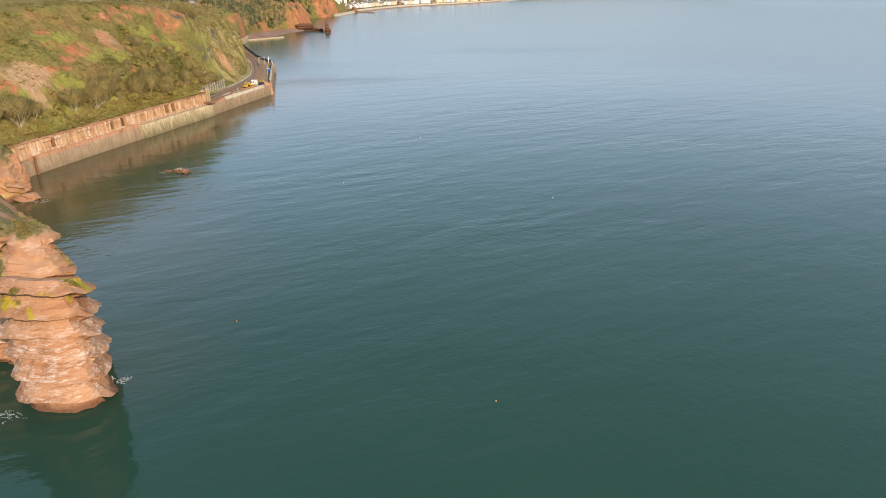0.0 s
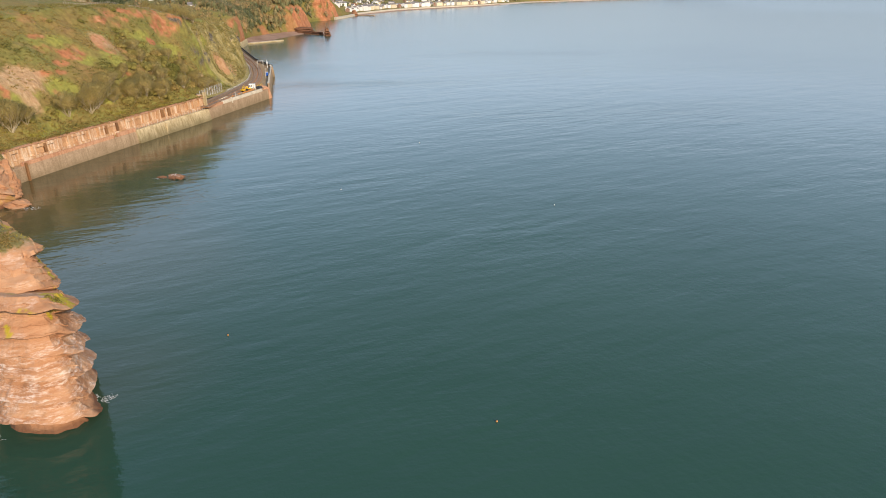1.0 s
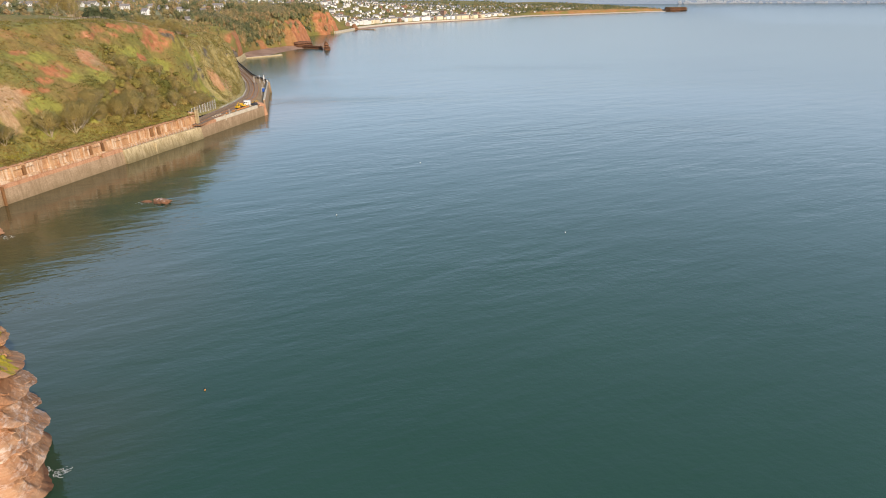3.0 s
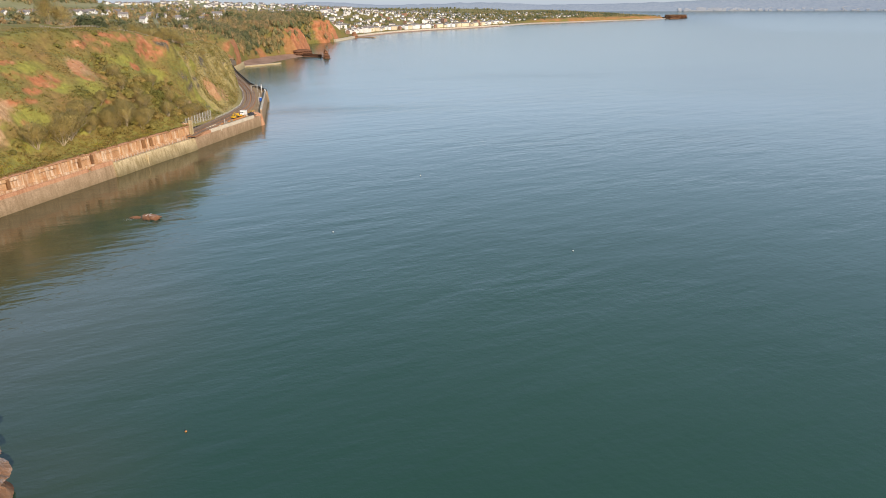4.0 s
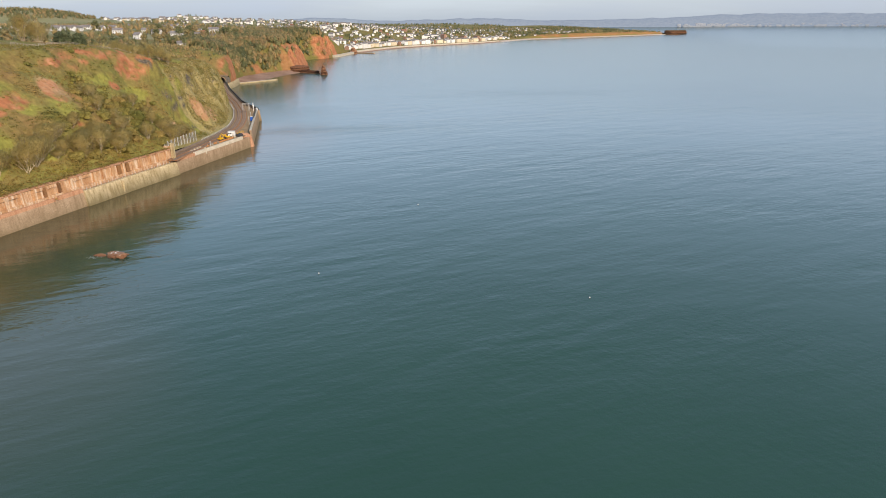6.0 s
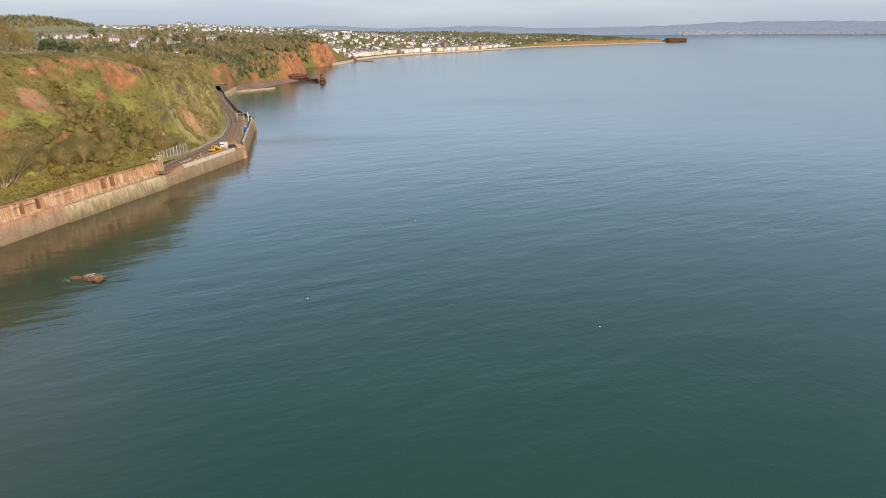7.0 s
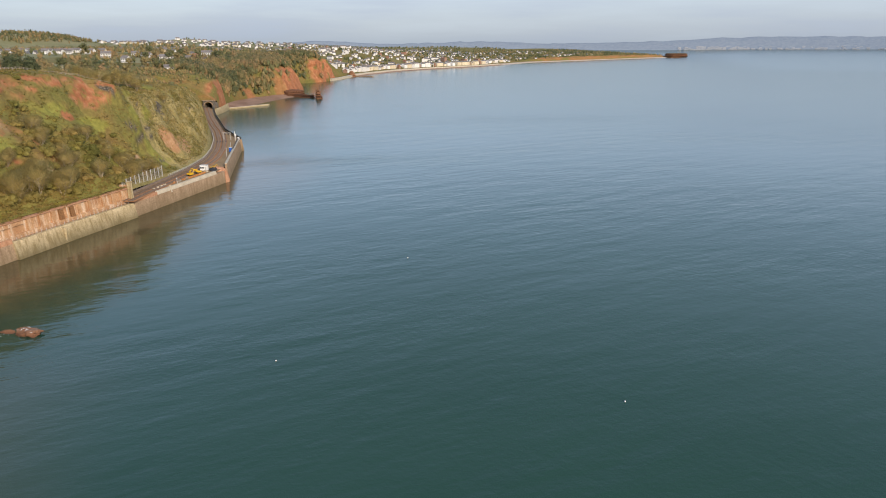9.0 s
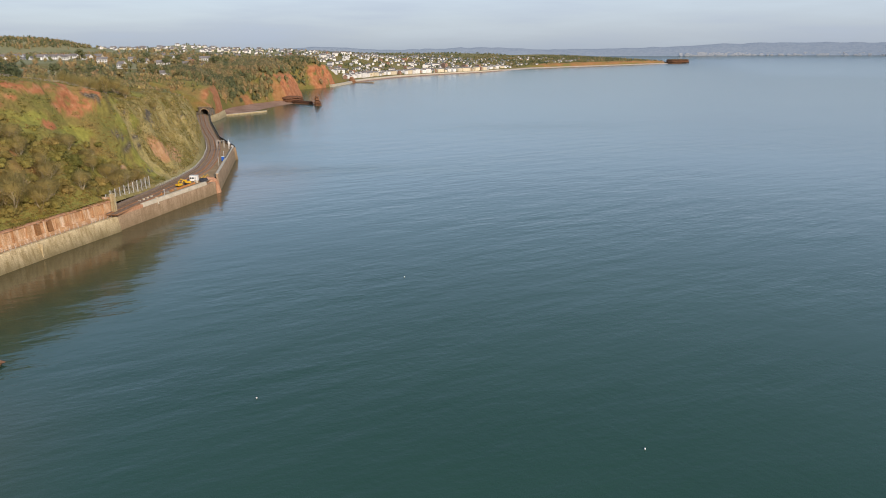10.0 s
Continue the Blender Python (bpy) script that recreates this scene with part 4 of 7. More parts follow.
# ---- rocks in the sea ----
def layered_rock(name, outline, top, base_z=-2.0, levels=70, around=150, ledge=1.3, tilt=(0.0, 0.0), cap=8, seed=0.0, lean=(0.0, 0.0), taper=0.0, marks=None, beds=None, rugged=1.0):
    """A rock of eroded strata: a plan outline drawn up to top(x, y), its beds standing out and back."""
    o = np.asarray(outline, float)
    o = np.vstack([o, o[:1]])
    s = np.r_[0, np.cumsum(np.linalg.norm(np.diff(o, axis=0), axis=1))]
    u = np.linspace(0, s[-1], around, endpoint=False)
    ring = np.stack([np.interp(u, s, o[:, k]) for k in (0, 1)], -1)
    for _ in range(3):
        ring = 0.25 * np.roll(ring, 1, 0) + 0.5 * ring + 0.25 * np.roll(ring, -1, 0)
    mid = ring.mean(0)
    tang = np.roll(ring, -1, 0) - np.roll(ring, 1, 0)
    nrm = np.stack([tang[:, 1], -tang[:, 0]], -1)
    nrm /= np.linalg.norm(nrm, axis=1)[:, None]
    if ((ring - mid) * nrm).sum() < 0:
        nrm = -nrm
    zt = top(ring[:, 0], ring[:, 1])
    rows = []
    for t in np.linspace(0, 1, levels):
        z = base_z + (zt - base_z) * t
        bed = z + tilt[0] * (ring[:, 0] - mid[0]) + tilt[1] * (ring[:, 1] - mid[1]) + 2.4 * fbm(ring[:, 0] / 6, ring[:, 1] / 6, seed)
        # each bed has an undercut, a sharp lip, and a top that slopes back
        edges = np.arange(-12, 80, 2.6) + 0.9 * np.sin(np.arange(36) * 2.3 + seed) if beds is None else np.asarray(beds, float)
        k = np.clip(np.searchsorted(edges, bed) - 1, 0, len(edges) - 2)
        u = np.clip((bed - edges[k]) / (edges[k + 1] - edges[k]), 0, 1)
        amp = 0.35 + 1.3 * vnoise(ring[:, 0] / 4.5 + 7 * k, ring[:, 1] / 4.5, k * 3.3 + seed)
        prof = ledge * amp * np.where(u < 0.16, -0.75 + 1.6 * sstep(0.0, 0.16, u), 0.85 - 1.6 * (np.maximum(u - 0.16, 0) / 0.84) ** 0.85)
        saw2 = np.mod(bed / 1.25 + 0.9 * vnoise(ring[:, 0] / 5, ring[:, 1] / 5, seed + 2), 1.0)
        prof = prof + 0.42 * ledge * (0.5 - saw2) * vnoise(ring[:, 0] / 2.4, ring[:, 1] / 2.4, np.floor(bed / 1.25) * 4.1)
        spur = np.abs(fbm(ring[:, 0] / 3.2, ring[:, 1] / 3.2, np.floor(bed / 2.5) * 2.7 + seed, 3))
        prof = prof + ledge * (0.3 - 1.9 * rugged ** 3 * spur)
        prof = prof + 0.9 * rugged * ledge * fbm(ring[:, 0] / 4.5, ring[:, 1] / 4.5, bed / 5 + seed, 5)
        prof = prof + 0.6 * rugged ** 2 * ledge * fbm(ring[:, 0] / 1.3, ring[:, 1] / 1.3, bed / 0.7 + seed, 3)
        prof = prof - taper * t ** 1.5 - 1.0 * sstep(0.93, 1.0, t)
        p = ring + nrm * prof[:, None] + np.array(lean) * (t * (zt - base_z))[:, None]
        rows.append(np.c_[p, z])
    rim = rows[-1]
    ctr = np.r_[rim[:, :2].mean(0), 0]
    for k in range(1, cap + 1):
        q = 1 - k / (cap + 0.3)
        p = ctr[:2] + (rim[:, :2] - ctr[:2]) * q
        z = top(p[:, 0], p[:, 1]) + 0.5 + 1.6 * fbm(p[:, 0] / 4, p[:, 1] / 4, seed, 4)
        rows.append(np.c_[p, z])
    v = np.stack(rows).reshape(-1, 3)
    f = grid_faces(len(rows), around, wrap=True).tolist() + [list(range((len(rows) - 1) * around, len(rows) * around))]
    a = {"guano": np.zeros(len(v)), "lichen": np.zeros(len(v)), "grass": np.zeros(len(v)), "wet": 0.85 * (1 - sstep(0.5, 1.9, v[:, 2] + 1.2 * fbm(v[:, 0] / 3, v[:, 1] / 3)))}
    if marks:
        a.update(marks(v))
    me = mesh_of(name, v, f, SANDSTONE, a)
    bm = bmesh.new()
    bm.from_mesh(me)
    bmesh.ops.recalc_face_normals(bm, faces=bm.faces[:])
    bm.to_mesh(me)
    bm.free()
    tufts(name, v, f, a["grass"], seed)
    if beds is None:
        return new(name, me)
    # each bed of the rock is a part of its own
    fc = [v[list(q)].mean(0) for q in f]
    whole = new(name)
    bed_of = np.array([np.searchsorted(edges, c[2] + tilt[0] * (c[0] - mid[0]) + tilt[1] * (c[1] - mid[1])) for c in fc])
    co = np.empty(len(me.vertices) * 3)
    me.vertices.foreach_get("co", co)
    polys = [tuple(q.vertices) for q in me.polygons]
    for k in np.unique(bed_of):
        ids = [i for i in range(len(polys)) if bed_of[i] == k]
        used = sorted({j for i in ids for j in polys[i]})
        back = {j: i for i, j in enumerate(used)}
        piece = mesh_of("bed", co.reshape(-1, 3)[used], [[back[j] for j in polys[i]] for i in ids], SANDSTONE, {key: np.asarray(val)[used] for key, val in a.items()})
        part_mesh("bed", piece, whole)
    bpy.data.meshes.remove(me)
    return whole


TUFTS = []


def tufts(name, v, f, grass, seed):
    """Blades and small herbs where a rock's top carries turf."""
    q = np.array([i for i in f if len(i) == 4])
    w = grass[q].mean(1)
    pts = v[q].mean(1)[w > 0.45]
    if not name.startswith(("crag", "bluff", "sea_cliff")) or len(pts) == 0:
        return
    g = np.random.default_rng(int(seed) + 500)
    pts = pts[g.random(len(pts)) < min(1.0, 700 / len(pts))]
    TUFTS.append(pts)


def crag_marks(v):
    x, y, z = v.T
    pale = sstep(1.8, 4.0, z) * (1 - sstep(15.5, 18, z)) * (0.75 + 1.2 * fbm(x / 4, y / 4, z / 1.6, 4)) + 0.5 * sstep(0.02, 0.15, fbm(x / 3, y / 3, z / 1.5, 4)) * (z > 17)
    grass = 0.9 * sstep(26, 28, z + 5 * fbm(x / 3, y / 3, z / 6, 4)) * sstep(-0.02, 0.1, fbm(x / 4, y / 4, 3.0, 4))
    grass = np.maximum(grass, sstep(0.06, 0.14, fbm(x / 3.5, y / 3.5, z / 4 + 9, 4) + 0.12 * (x < -80)) * (z > 21))
    lich = sstep(18.5, 20, z) * (1 - sstep(23.5, 25, z)) * sstep(0.05, 0.13, fbm(x / 2.2 + 5, y / 2.2, z / 3, 4) + 0.32 * np.exp(-((x + 79.5) / 1.8) ** 2) - 0.03)
    return {"guano": np.clip(pale, 0, 1), "grass": np.clip(grass, 0, 1), "lichen": np.clip(lich, 0, 1) * (1 - grass)}


BEDS = [-8, 2.2, 6.2, 10.2, 14.4, 18.0, 22.2, 27.6, 33, 38, 43]
crag = layered_rock("crag", [(-75.9, 91.6), (-73.6, 89.8), (-70.5, 89.2), (-66, 89.2), (-63.4, 90.8), (-62.6, 93.4), (-64.4, 97.5), (-67.2, 101.8), (-69.6, 105.6), (-73, 108.6), (-77, 107.5), (-78.2, 101), (-77.4, 95.5)],
                    lambda x, y: 24.4 - 0.42 * (y - 91), levels=210, around=340, ledge=1.5, tilt=(0.0, 0.42), seed=3.0, cap=26, taper=0.6, rugged=0.62, marks=crag_marks, beds=np.array(BEDS) - 3.2)
tagged(crag, "tall layered red sandstone crag streaked with white droppings", "rock")
crag_cap = layered_rock("crag_block", [(-80.4, 98.4), (-77.6, 97.6), (-73.2, 98.4), (-71.0, 101), (-71.4, 105), (-74.6, 109.5), (-81, 112), (-85, 108.5), (-83, 102.5)],
                        lambda x, y: 25.6 + 2.4 * sstep(98, 106, y) - 2.0 * sstep(-78, -73.5, x), base_z=14.0, levels=110, around=240, ledge=1.3, tilt=(0.0, 0.3), seed=4.0, cap=22, rugged=0.6, taper=1.6, marks=crag_marks, beds=[5, 18.5, 25.5, 31, 36])
tagged(crag_cap, "upper sandstone block with yellow lichen and tufts of grass", "rock")
ridge_rock = layered_rock("crag_ridge", [(-77.5, 108.5), (-83.5, 116.5), (-90.5, 124), (-101, 134.5), (-122, 148), (-134, 140), (-112, 120), (-97, 110), (-87, 105.5), (-79, 104.5)],
                          lambda x, y: 20.5 + 8.0 * sstep(-0.5, 9.0, -0.707 * (x + 64) - 0.707 * (y - 98.5)), levels=90, around=280, ledge=1.2, tilt=(0.05, -0.08), seed=8.0, cap=44, marks=crag_marks)
tagged(ridge_rock, "grass topped sandstone ridge running back from the crag", "rock")
crag2 = layered_rock("sea_cliff", [(-82.6, 108.0), (-83.2, 107.0), (-86, 106.0), (-92, 104.5), (-104, 102), (-120, 102), (-140, 112), (-150, 132), (-132, 140), (-112, 120), (-97, 108), (-86, 104), (-82, 100)],
                     lambda x, y: 21 + 6 * sstep(92, 108, y), levels=120, around=280, ledge=1.5, tilt=(0.05, -0.08), seed=9.0, cap=30, marks=crag_marks)
tagged(crag2, "red sandstone cliff beside a dark cleft in the rock", "cliff")

def boulder(x, y, size, seed, white, label, wet=0.95, strata=0.0):
    """A broken, faceted sea rock, its foot under water."""
    bm = bmesh.new()
    bmesh.ops.create_icosphere(bm, subdivisions=4, radius=1.0)
    p = np.array([v.co[:] for v in bm.verts])
    cut = np.random.default_rng(seed).normal(size=(16, 3)) * [1, 1, 0.8]
    cut /= np.linalg.norm(cut, axis=1)[:, None]
    far = 0.62 + 0.3 * np.random.default_rng(seed + 1).random(16)
    reach = np.min(np.where(p @ cut.T > 0.05, far / np.maximum(p @ cut.T, 0.05), 9.0), axis=1)
    p = p * np.minimum(reach, 1.25)[:, None]
    p = p * (1 + 0.55 * fbm(p[:, 0] * 3.0, p[:, 1] * 3.0, p[:, 2] * 4 + seed, 4))[:, None] * size
    saw = np.mod(p[:, 2] / 1.5 + 0.12 * p[:, 0] + 1.5 * vnoise(p[:, 0] / 3, p[:, 1] / 3, seed), 1.0)
    p[:, :2] *= (1 + strata * (0.5 - saw))[:, None]
    for v, q in zip(bm.verts, p):
        v.co = q
    me = bpy.data.meshes.new("rock")
    bm.to_mesh(me)
    bm.free()
    me.materials.append(SANDSTONE)
    top = sstep(0.55, 0.85, p[:, 2] / p[:, 2].max() + 0.5 * fbm(p[:, 0], p[:, 1], 2.0))
    for key, val in (("wet", wet - 0.25 * wet * sstep(0.2, 0.7, p[:, 2] / size[2])), ("guano", 3.0 * white * top)):
        me.attributes.new(key, "FLOAT", "POINT").data.foreach_set("value", np.asarray(val, np.float32))
    ob = new("rock", me)
    ob.location = (x, y, -0.15)
    if white:
        # droppings lie on the upper faces
        vs, fs = [], []
        for q in me.polygons:
            c, nn = q.center, q.normal
            if nn.z > 0.25 and c.z > 0.62 * p[:, 2].max() and fbm(c.x * 2.2, c.y * 2.2, 4.0, 3) > 0.15:
                fs.append(tuple(range(len(vs), len(vs) + 3)))
                vs += [tuple(me.vertices[i].co + nn * 0.03) for i in q.vertices]
        part_mesh("droppings", mesh_of("droppings", vs, fs, WHITE), ob, "white bird droppings")["kind"] = "stuff"
    return tagged(ob, label, "rock")


boulder(-113.6, 239.4, (3.6, 2.2, 1.3), 5, 0.35, "low brown sea rock speckled with white bird droppings", strata=0.3)
boulder(-119.0, 239.9, (1.7, 1.0, 0.8), 9, 0.0, "small dark wet rock just above the water")
bluff = layered_rock("bluff", [(-176, 222), (-170, 226), (-166.8, 225), (-163.5, 219), (-158, 212), (-153, 206), (-155, 200), (-166, 197), (-185, 203)], lambda x, y: 6.0 + 8.0 * sstep(-154, -170, x) + 0 * y, -2, 80, 220, 0.8, tilt=(0.55, 0.15), seed=14.0, cap=24, taper=2.2,
                     marks=lambda v: {"grass": sstep(9.5, 12, v[:, 2] + 5 * fbm(v[:, 0] / 4, v[:, 1] / 4)), "lichen": 0.25 * sstep(0.0, 0.15, fbm(v[:, 0] / 3, v[:, 1] / 3, v[:, 2] / 2))})
tagged(bluff, "broken red sandstone bluff at the end of the sea wall", "rock")
for x, y, size, seed, lab in ((-152.5, 204.0, (6.6, 4.6, 2.0), 21, "low red rock shelf at the foot of the cliff"), (-160.0, 211.5, (4.2, 4.6, 5.6), 24, "angular red sandstone slab leaning on the bluff"),
                              (-165.0, 219.0, (4.0, 4.6, 9.0), 27, "angular red sandstone slab leaning on the bluff"), (-161.5, 204.5, (5.0, 4.4, 4.6), 33, "angular red sandstone slab leaning on the bluff")):
    boulder(x, y, size, seed, 0.0, lab, 0.2, 0.22)

stack = layered_rock("sea_stack", [(-224, 968), (-219.5, 966), (-214.5, 967.5), (-213.0, 971), (-216.5, 974.5), (-222.5, 974)], lambda x, y: 12.5 - 0.9 * np.abs(x + 220.5) + 0 * y, -2, 50, 70, 1.2, seed=15.0, taper=3.2, marks=lambda v: {"wet": np.clip(0.9 - 0.02 * v[:, 2], 0.6, 1)})
tagged(stack, "pointed dark red sea stack standing off the beach", "rock")
for pts, h, lab in (([(-262, 1000), (-250, 996), (-236, 987), (-228, 980), (-226, 984), (-240, 998), (-252, 1010), (-262, 1012)], 3.2, "low dark reef running out to the stack"),
                    ([(-282, 1003), (-268, 998), (-256, 1008), (-250, 1020), (-262, 1034), (-280, 1022)], 8.5, "dark fallen rocks at the foot of the red cliff")):
    ob = layered_rock("reef", pts, lambda x, y, h=h: h + 2.5 * fbm(x / 8, y / 8), -2, 24, 80, 1.4, seed=h, taper=2.0, marks=lambda v: {"wet": np.full(len(v), 0.93)})
    tagged(ob, lab, "rock")
red_point = layered_rock("sea_stack", [(-304, 1588), (-296, 1583), (-288, 1588), (-286, 1600), (-293, 1608), (-303, 1603)], lambda x, y: 13 - 0.9 * np.abs(x + 297) + 0 * y, -2, 40, 60, 1.5, seed=22.0, taper=2.6, marks=lambda v: {"wet": np.full(len(v), 0.45)})
tagged(red_point, "small red rock tower at the end of the promenade", "rock")
lang = layered_rock("red_islet", [(962, 3700), (985, 3680), (1050, 3690), (1078, 3710), (1072, 3745), (1010, 3765), (965, 3740)], lambda x, y: 21 + 0 * x, -3, 30, 90, 4.0, seed=31.0, taper=4.0,
                    marks=lambda v: {"wet": np.full(len(v), 0.6), "grass": sstep(17, 20, v[:, 2])})
tagged(lang, "flat topped red rock islet at the end of the long beach", "rock")

# ---- beaches and low walls of the far shore ----
bx = rounded([(-286, 826), (-292, 850), (-297, 900), (-292, 948), (-280, 985), (-262, 1012)], 6, 3)
ex = rounded([(-284.0, 824), (-272, 868), (-268, 905), (-266, 950), (-262, 985), (-250, 1018)], 6, 3)
m2n = min(len(bx), len(ex))
bx, ex = resample(bx, 1)[np.linspace(0, len(resample(bx, 1)) - 1, m2n).astype(int)], resample(ex, 1)[np.linspace(0, len(resample(ex, 1)) - 1, m2n).astype(int)]
bv = [((bx[i] + (-6, 0)) * (1 - q) + ex[i] * q).tolist() + [4.2 - 4.7 * q ** 0.8 + 0.3 * float(fbm(i / 5, q * 6))] for i in range(m2n) for q in np.linspace(0, 1, 9)]
tagged(new("beach", mesh_of("beach", bv, grid_faces(m2n, 9)[:, ::-1], SAND, smooth=True)), "wet reddish brown beach in the cove", "beach", kind="structure")
pier = thing("breakwater", (0, 0, 0), "low pale concrete breakwater running out from the cove", "breakwater")
part_mesh("wall", swept(resample([(-284.7, 822.9), (-268, 850), (-255.0, 872)], 3), [(-0.9, -3), (-0.6, 1.5), (1.4, 1.5), (1.6, -3)], "wall", CREAM_WALL, closed=True, tide=True), pier)
part_mesh("coping", swept(resample([(-284.7, 822.9), (-268, 850), (-255.0, 872)], 3), [(-0.8, 1.45), (-0.8, 1.8), (1.6, 1.8), (1.6, 1.45)], "coping", CONCRETE, closed=True), pier)
prom = thing("promenade_wall", (0, 0, 0), "pale promenade wall below the red cliffs", "sea wall")
part_mesh("wall", swept(resample([(-302, 1420), (-296.5, 1470), (-293, 1540), (-294, 1600)], 8), [(-1, -3), (-0.5, 4.2), (6, 4.4), (6, -3)], "wall", CONCRETE, closed=True), prom)
part_mesh("jetty", swept(resample([(-294, 1602), (-268, 1590), (-245, 1575)], 6), [(-2, -3), (-1.5, 2.2), (2.5, 2.2), (3, -3)], "jetty", STONE_WALL, closed=True), prom)
front = thing("seafront_wall", (0, 0, 0), "long pale sea wall along the town front", "sea wall")
fr_line = resample([(-294, 1612), (-276.6, 1718), (-235.4, 1890), (-162.3, 2054), (-10.3, 2304), (60, 2470)], 15)
part_mesh("wall", swept(fr_line, [(-1.5, -3), (0.5, 4.8), (7, 5.0), (7, -3)], "wall", CONCRETE, closed=True), front)
part_mesh("beach_strip", swept(fr_line, [(-14, -1), (-2, 1.8), (-2, -1)], "beach_strip", SAND, closed=True), front)
strip = swept(resample([(60, 2470), (188.8, 2782), (491, 3147), (700, 3400), (958, 3688)], 25), [(-10, -1), (0, 3.2), (14, 4.0), (14, -2)], "far_beach", SHINGLE, closed=True)
tagged(new("far_beach", strip), "thin pale strand below low red cliffs", "beach", kind="structure")

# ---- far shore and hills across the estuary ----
# aerial haze is painted into these hills: blue grey base colour and faint glow
BACK, n, l, b = material("haze_tinted_hills", 1.0, 0.0, 0.0)
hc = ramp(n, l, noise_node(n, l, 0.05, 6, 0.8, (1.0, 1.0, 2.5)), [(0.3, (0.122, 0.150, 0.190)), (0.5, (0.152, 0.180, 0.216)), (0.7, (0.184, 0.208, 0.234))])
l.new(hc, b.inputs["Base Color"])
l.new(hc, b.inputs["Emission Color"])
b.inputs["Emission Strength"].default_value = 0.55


def hill_range(name, ang0, ang1, r, base, tops, label):
    aa = np.radians(np.linspace(ang0, ang1, 160))
    tt = np.interp(np.degrees(aa), *np.array(tops, float).T) + 12 * fbm(np.degrees(aa) * 1.5, 3.0, r, 5)
    rows = [np.stack([rad * np.sin(aa), rad * np.cos(aa), base + (tt - base) * q], -1) for rad, q in ((r, 0), (r + 12, 0.12), (r + 40, 0.45), (r + 75, 0.8), (r + 110, 1.0), (r + 150, 0.9))]
    v = np.stack(rows)
    v[1:, :, 2] += 4 * fbm(v[1:, :, 0] / 60, v[1:, :, 1] / 60, r, 4)
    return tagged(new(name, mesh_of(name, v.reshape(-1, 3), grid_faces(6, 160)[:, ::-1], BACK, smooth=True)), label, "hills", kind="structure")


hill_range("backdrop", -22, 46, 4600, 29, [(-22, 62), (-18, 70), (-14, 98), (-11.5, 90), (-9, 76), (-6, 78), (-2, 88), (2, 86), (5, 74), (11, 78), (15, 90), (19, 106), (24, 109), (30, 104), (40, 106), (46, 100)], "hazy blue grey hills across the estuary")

# ---- vegetation ----
def leaf_cloud(centres, radii, tints, per, size, seed, squash=0.8):
    """Many small leaf clumps round the given centres: verts, faces and a tint for each."""
    g = np.random.default_rng(seed)
    n = len(centres)
    dirs = g.normal(size=(n, per, 3))
    dirs /= np.linalg.norm(dirs, axis=2, keepdims=True)
    dirs[..., 2] = np.abs(dirs[..., 2]) * 1.1 - 0.25
    lump = 0.72 + 0.55 * (g.random((n, per)) ** 0.6) * (0.6 + 0.8 * vnoise(dirs[..., 0] * 2.2 + np.arange(n)[:, None] * 3.7, dirs[..., 1] * 2.2, dirs[..., 2] * 2.2))
    r = np.asarray(radii)[:, None, :] * lump[..., None]
    c = np.asarray(centres)[:, None, :] + dirs * r
    s = np.asarray(size).reshape(-1, 1, 1) * (0.55 + 0.9 * g.random((n, per, 1)))
    a = g.normal(size=(n, per, 3))
    a = a - 0.5 * dirs * (a * dirs).sum(-1, keepdims=True)
    a /= np.linalg.norm(a, axis=2, keepdims=True)
    b3 = np.cross(a, dirs + 0.45 * g.normal(size=(n, per, 3)))
    b3 /= np.linalg.norm(b3, axis=2, keepdims=True) + 1e-9
    v = np.stack([c - a * s, c + a * s * 0.9 - b3 * s * 0.3, c + a * s * 0.3 + b3 * s, c - a * s * 0.5 + b3 * s * 0.8], 2).reshape(-1, 3)
    f = np.arange(len(v)).reshape(-1, 4)
    q = v.reshape(-1, 4, 3)
    out = (np.cross(q[:, 1] - q[:, 0], q[:, 2] - q[:, 0]) * dirs.reshape(-1, 3)).sum(-1) < 0
    f[out] = f[out][:, ::-1]
    t = np.clip(np.repeat(np.asarray(tints), per) + 0.12 * (g.random(n * per) - 0.5), 0, 1)
    nr = dirs + 0.25 * g.normal(size=dirs.shape)
    nr[..., 2] += 0.25
    nr = np.repeat((nr / np.linalg.norm(nr, axis=2, keepdims=True)).reshape(-1, 3), 4, axis=0)
    return v, f, t, nr


def field_at(grid, d, y):
    i = np.clip(np.searchsorted(ys, y), 0, len(ys) - 1)
    j = np.clip(np.searchsorted(ds, d), 0, len(ds) - 1)
    return grid[i, j]


def surface(d, y):
    """Plan and height of the land as built, at inland distance d."""
    i = np.clip(np.searchsorted(ys, y) - 1, 0, len(ys) - 2)
    j = np.clip(np.searchsorted(ds, d) - 1, 0, len(ds) - 2)
    fy = (y - ys[i]) / (ys[i + 1] - ys[i])
    fd = (d - ds[j]) / (ds[j + 1] - ds[j])

    def bl(g):
        return (g[i, j] * (1 - fd) + g[i, j + 1] * fd) * (1 - fy) + (g[i + 1, j] * (1 - fd) + g[i + 1, j + 1] * fd) * fy

    return np.stack([bl(X), bl(Y), bl(Z)], -1)


def scatter(n, y0, y1, d0, d1, seed, wish):
    g = np.random.default_rng(seed)
    y, d = g.uniform(y0, y1, n), g.uniform(d0, d1, n)
    ok = g.random(n) < wish(d, y)
    return d[ok], y[ok], g


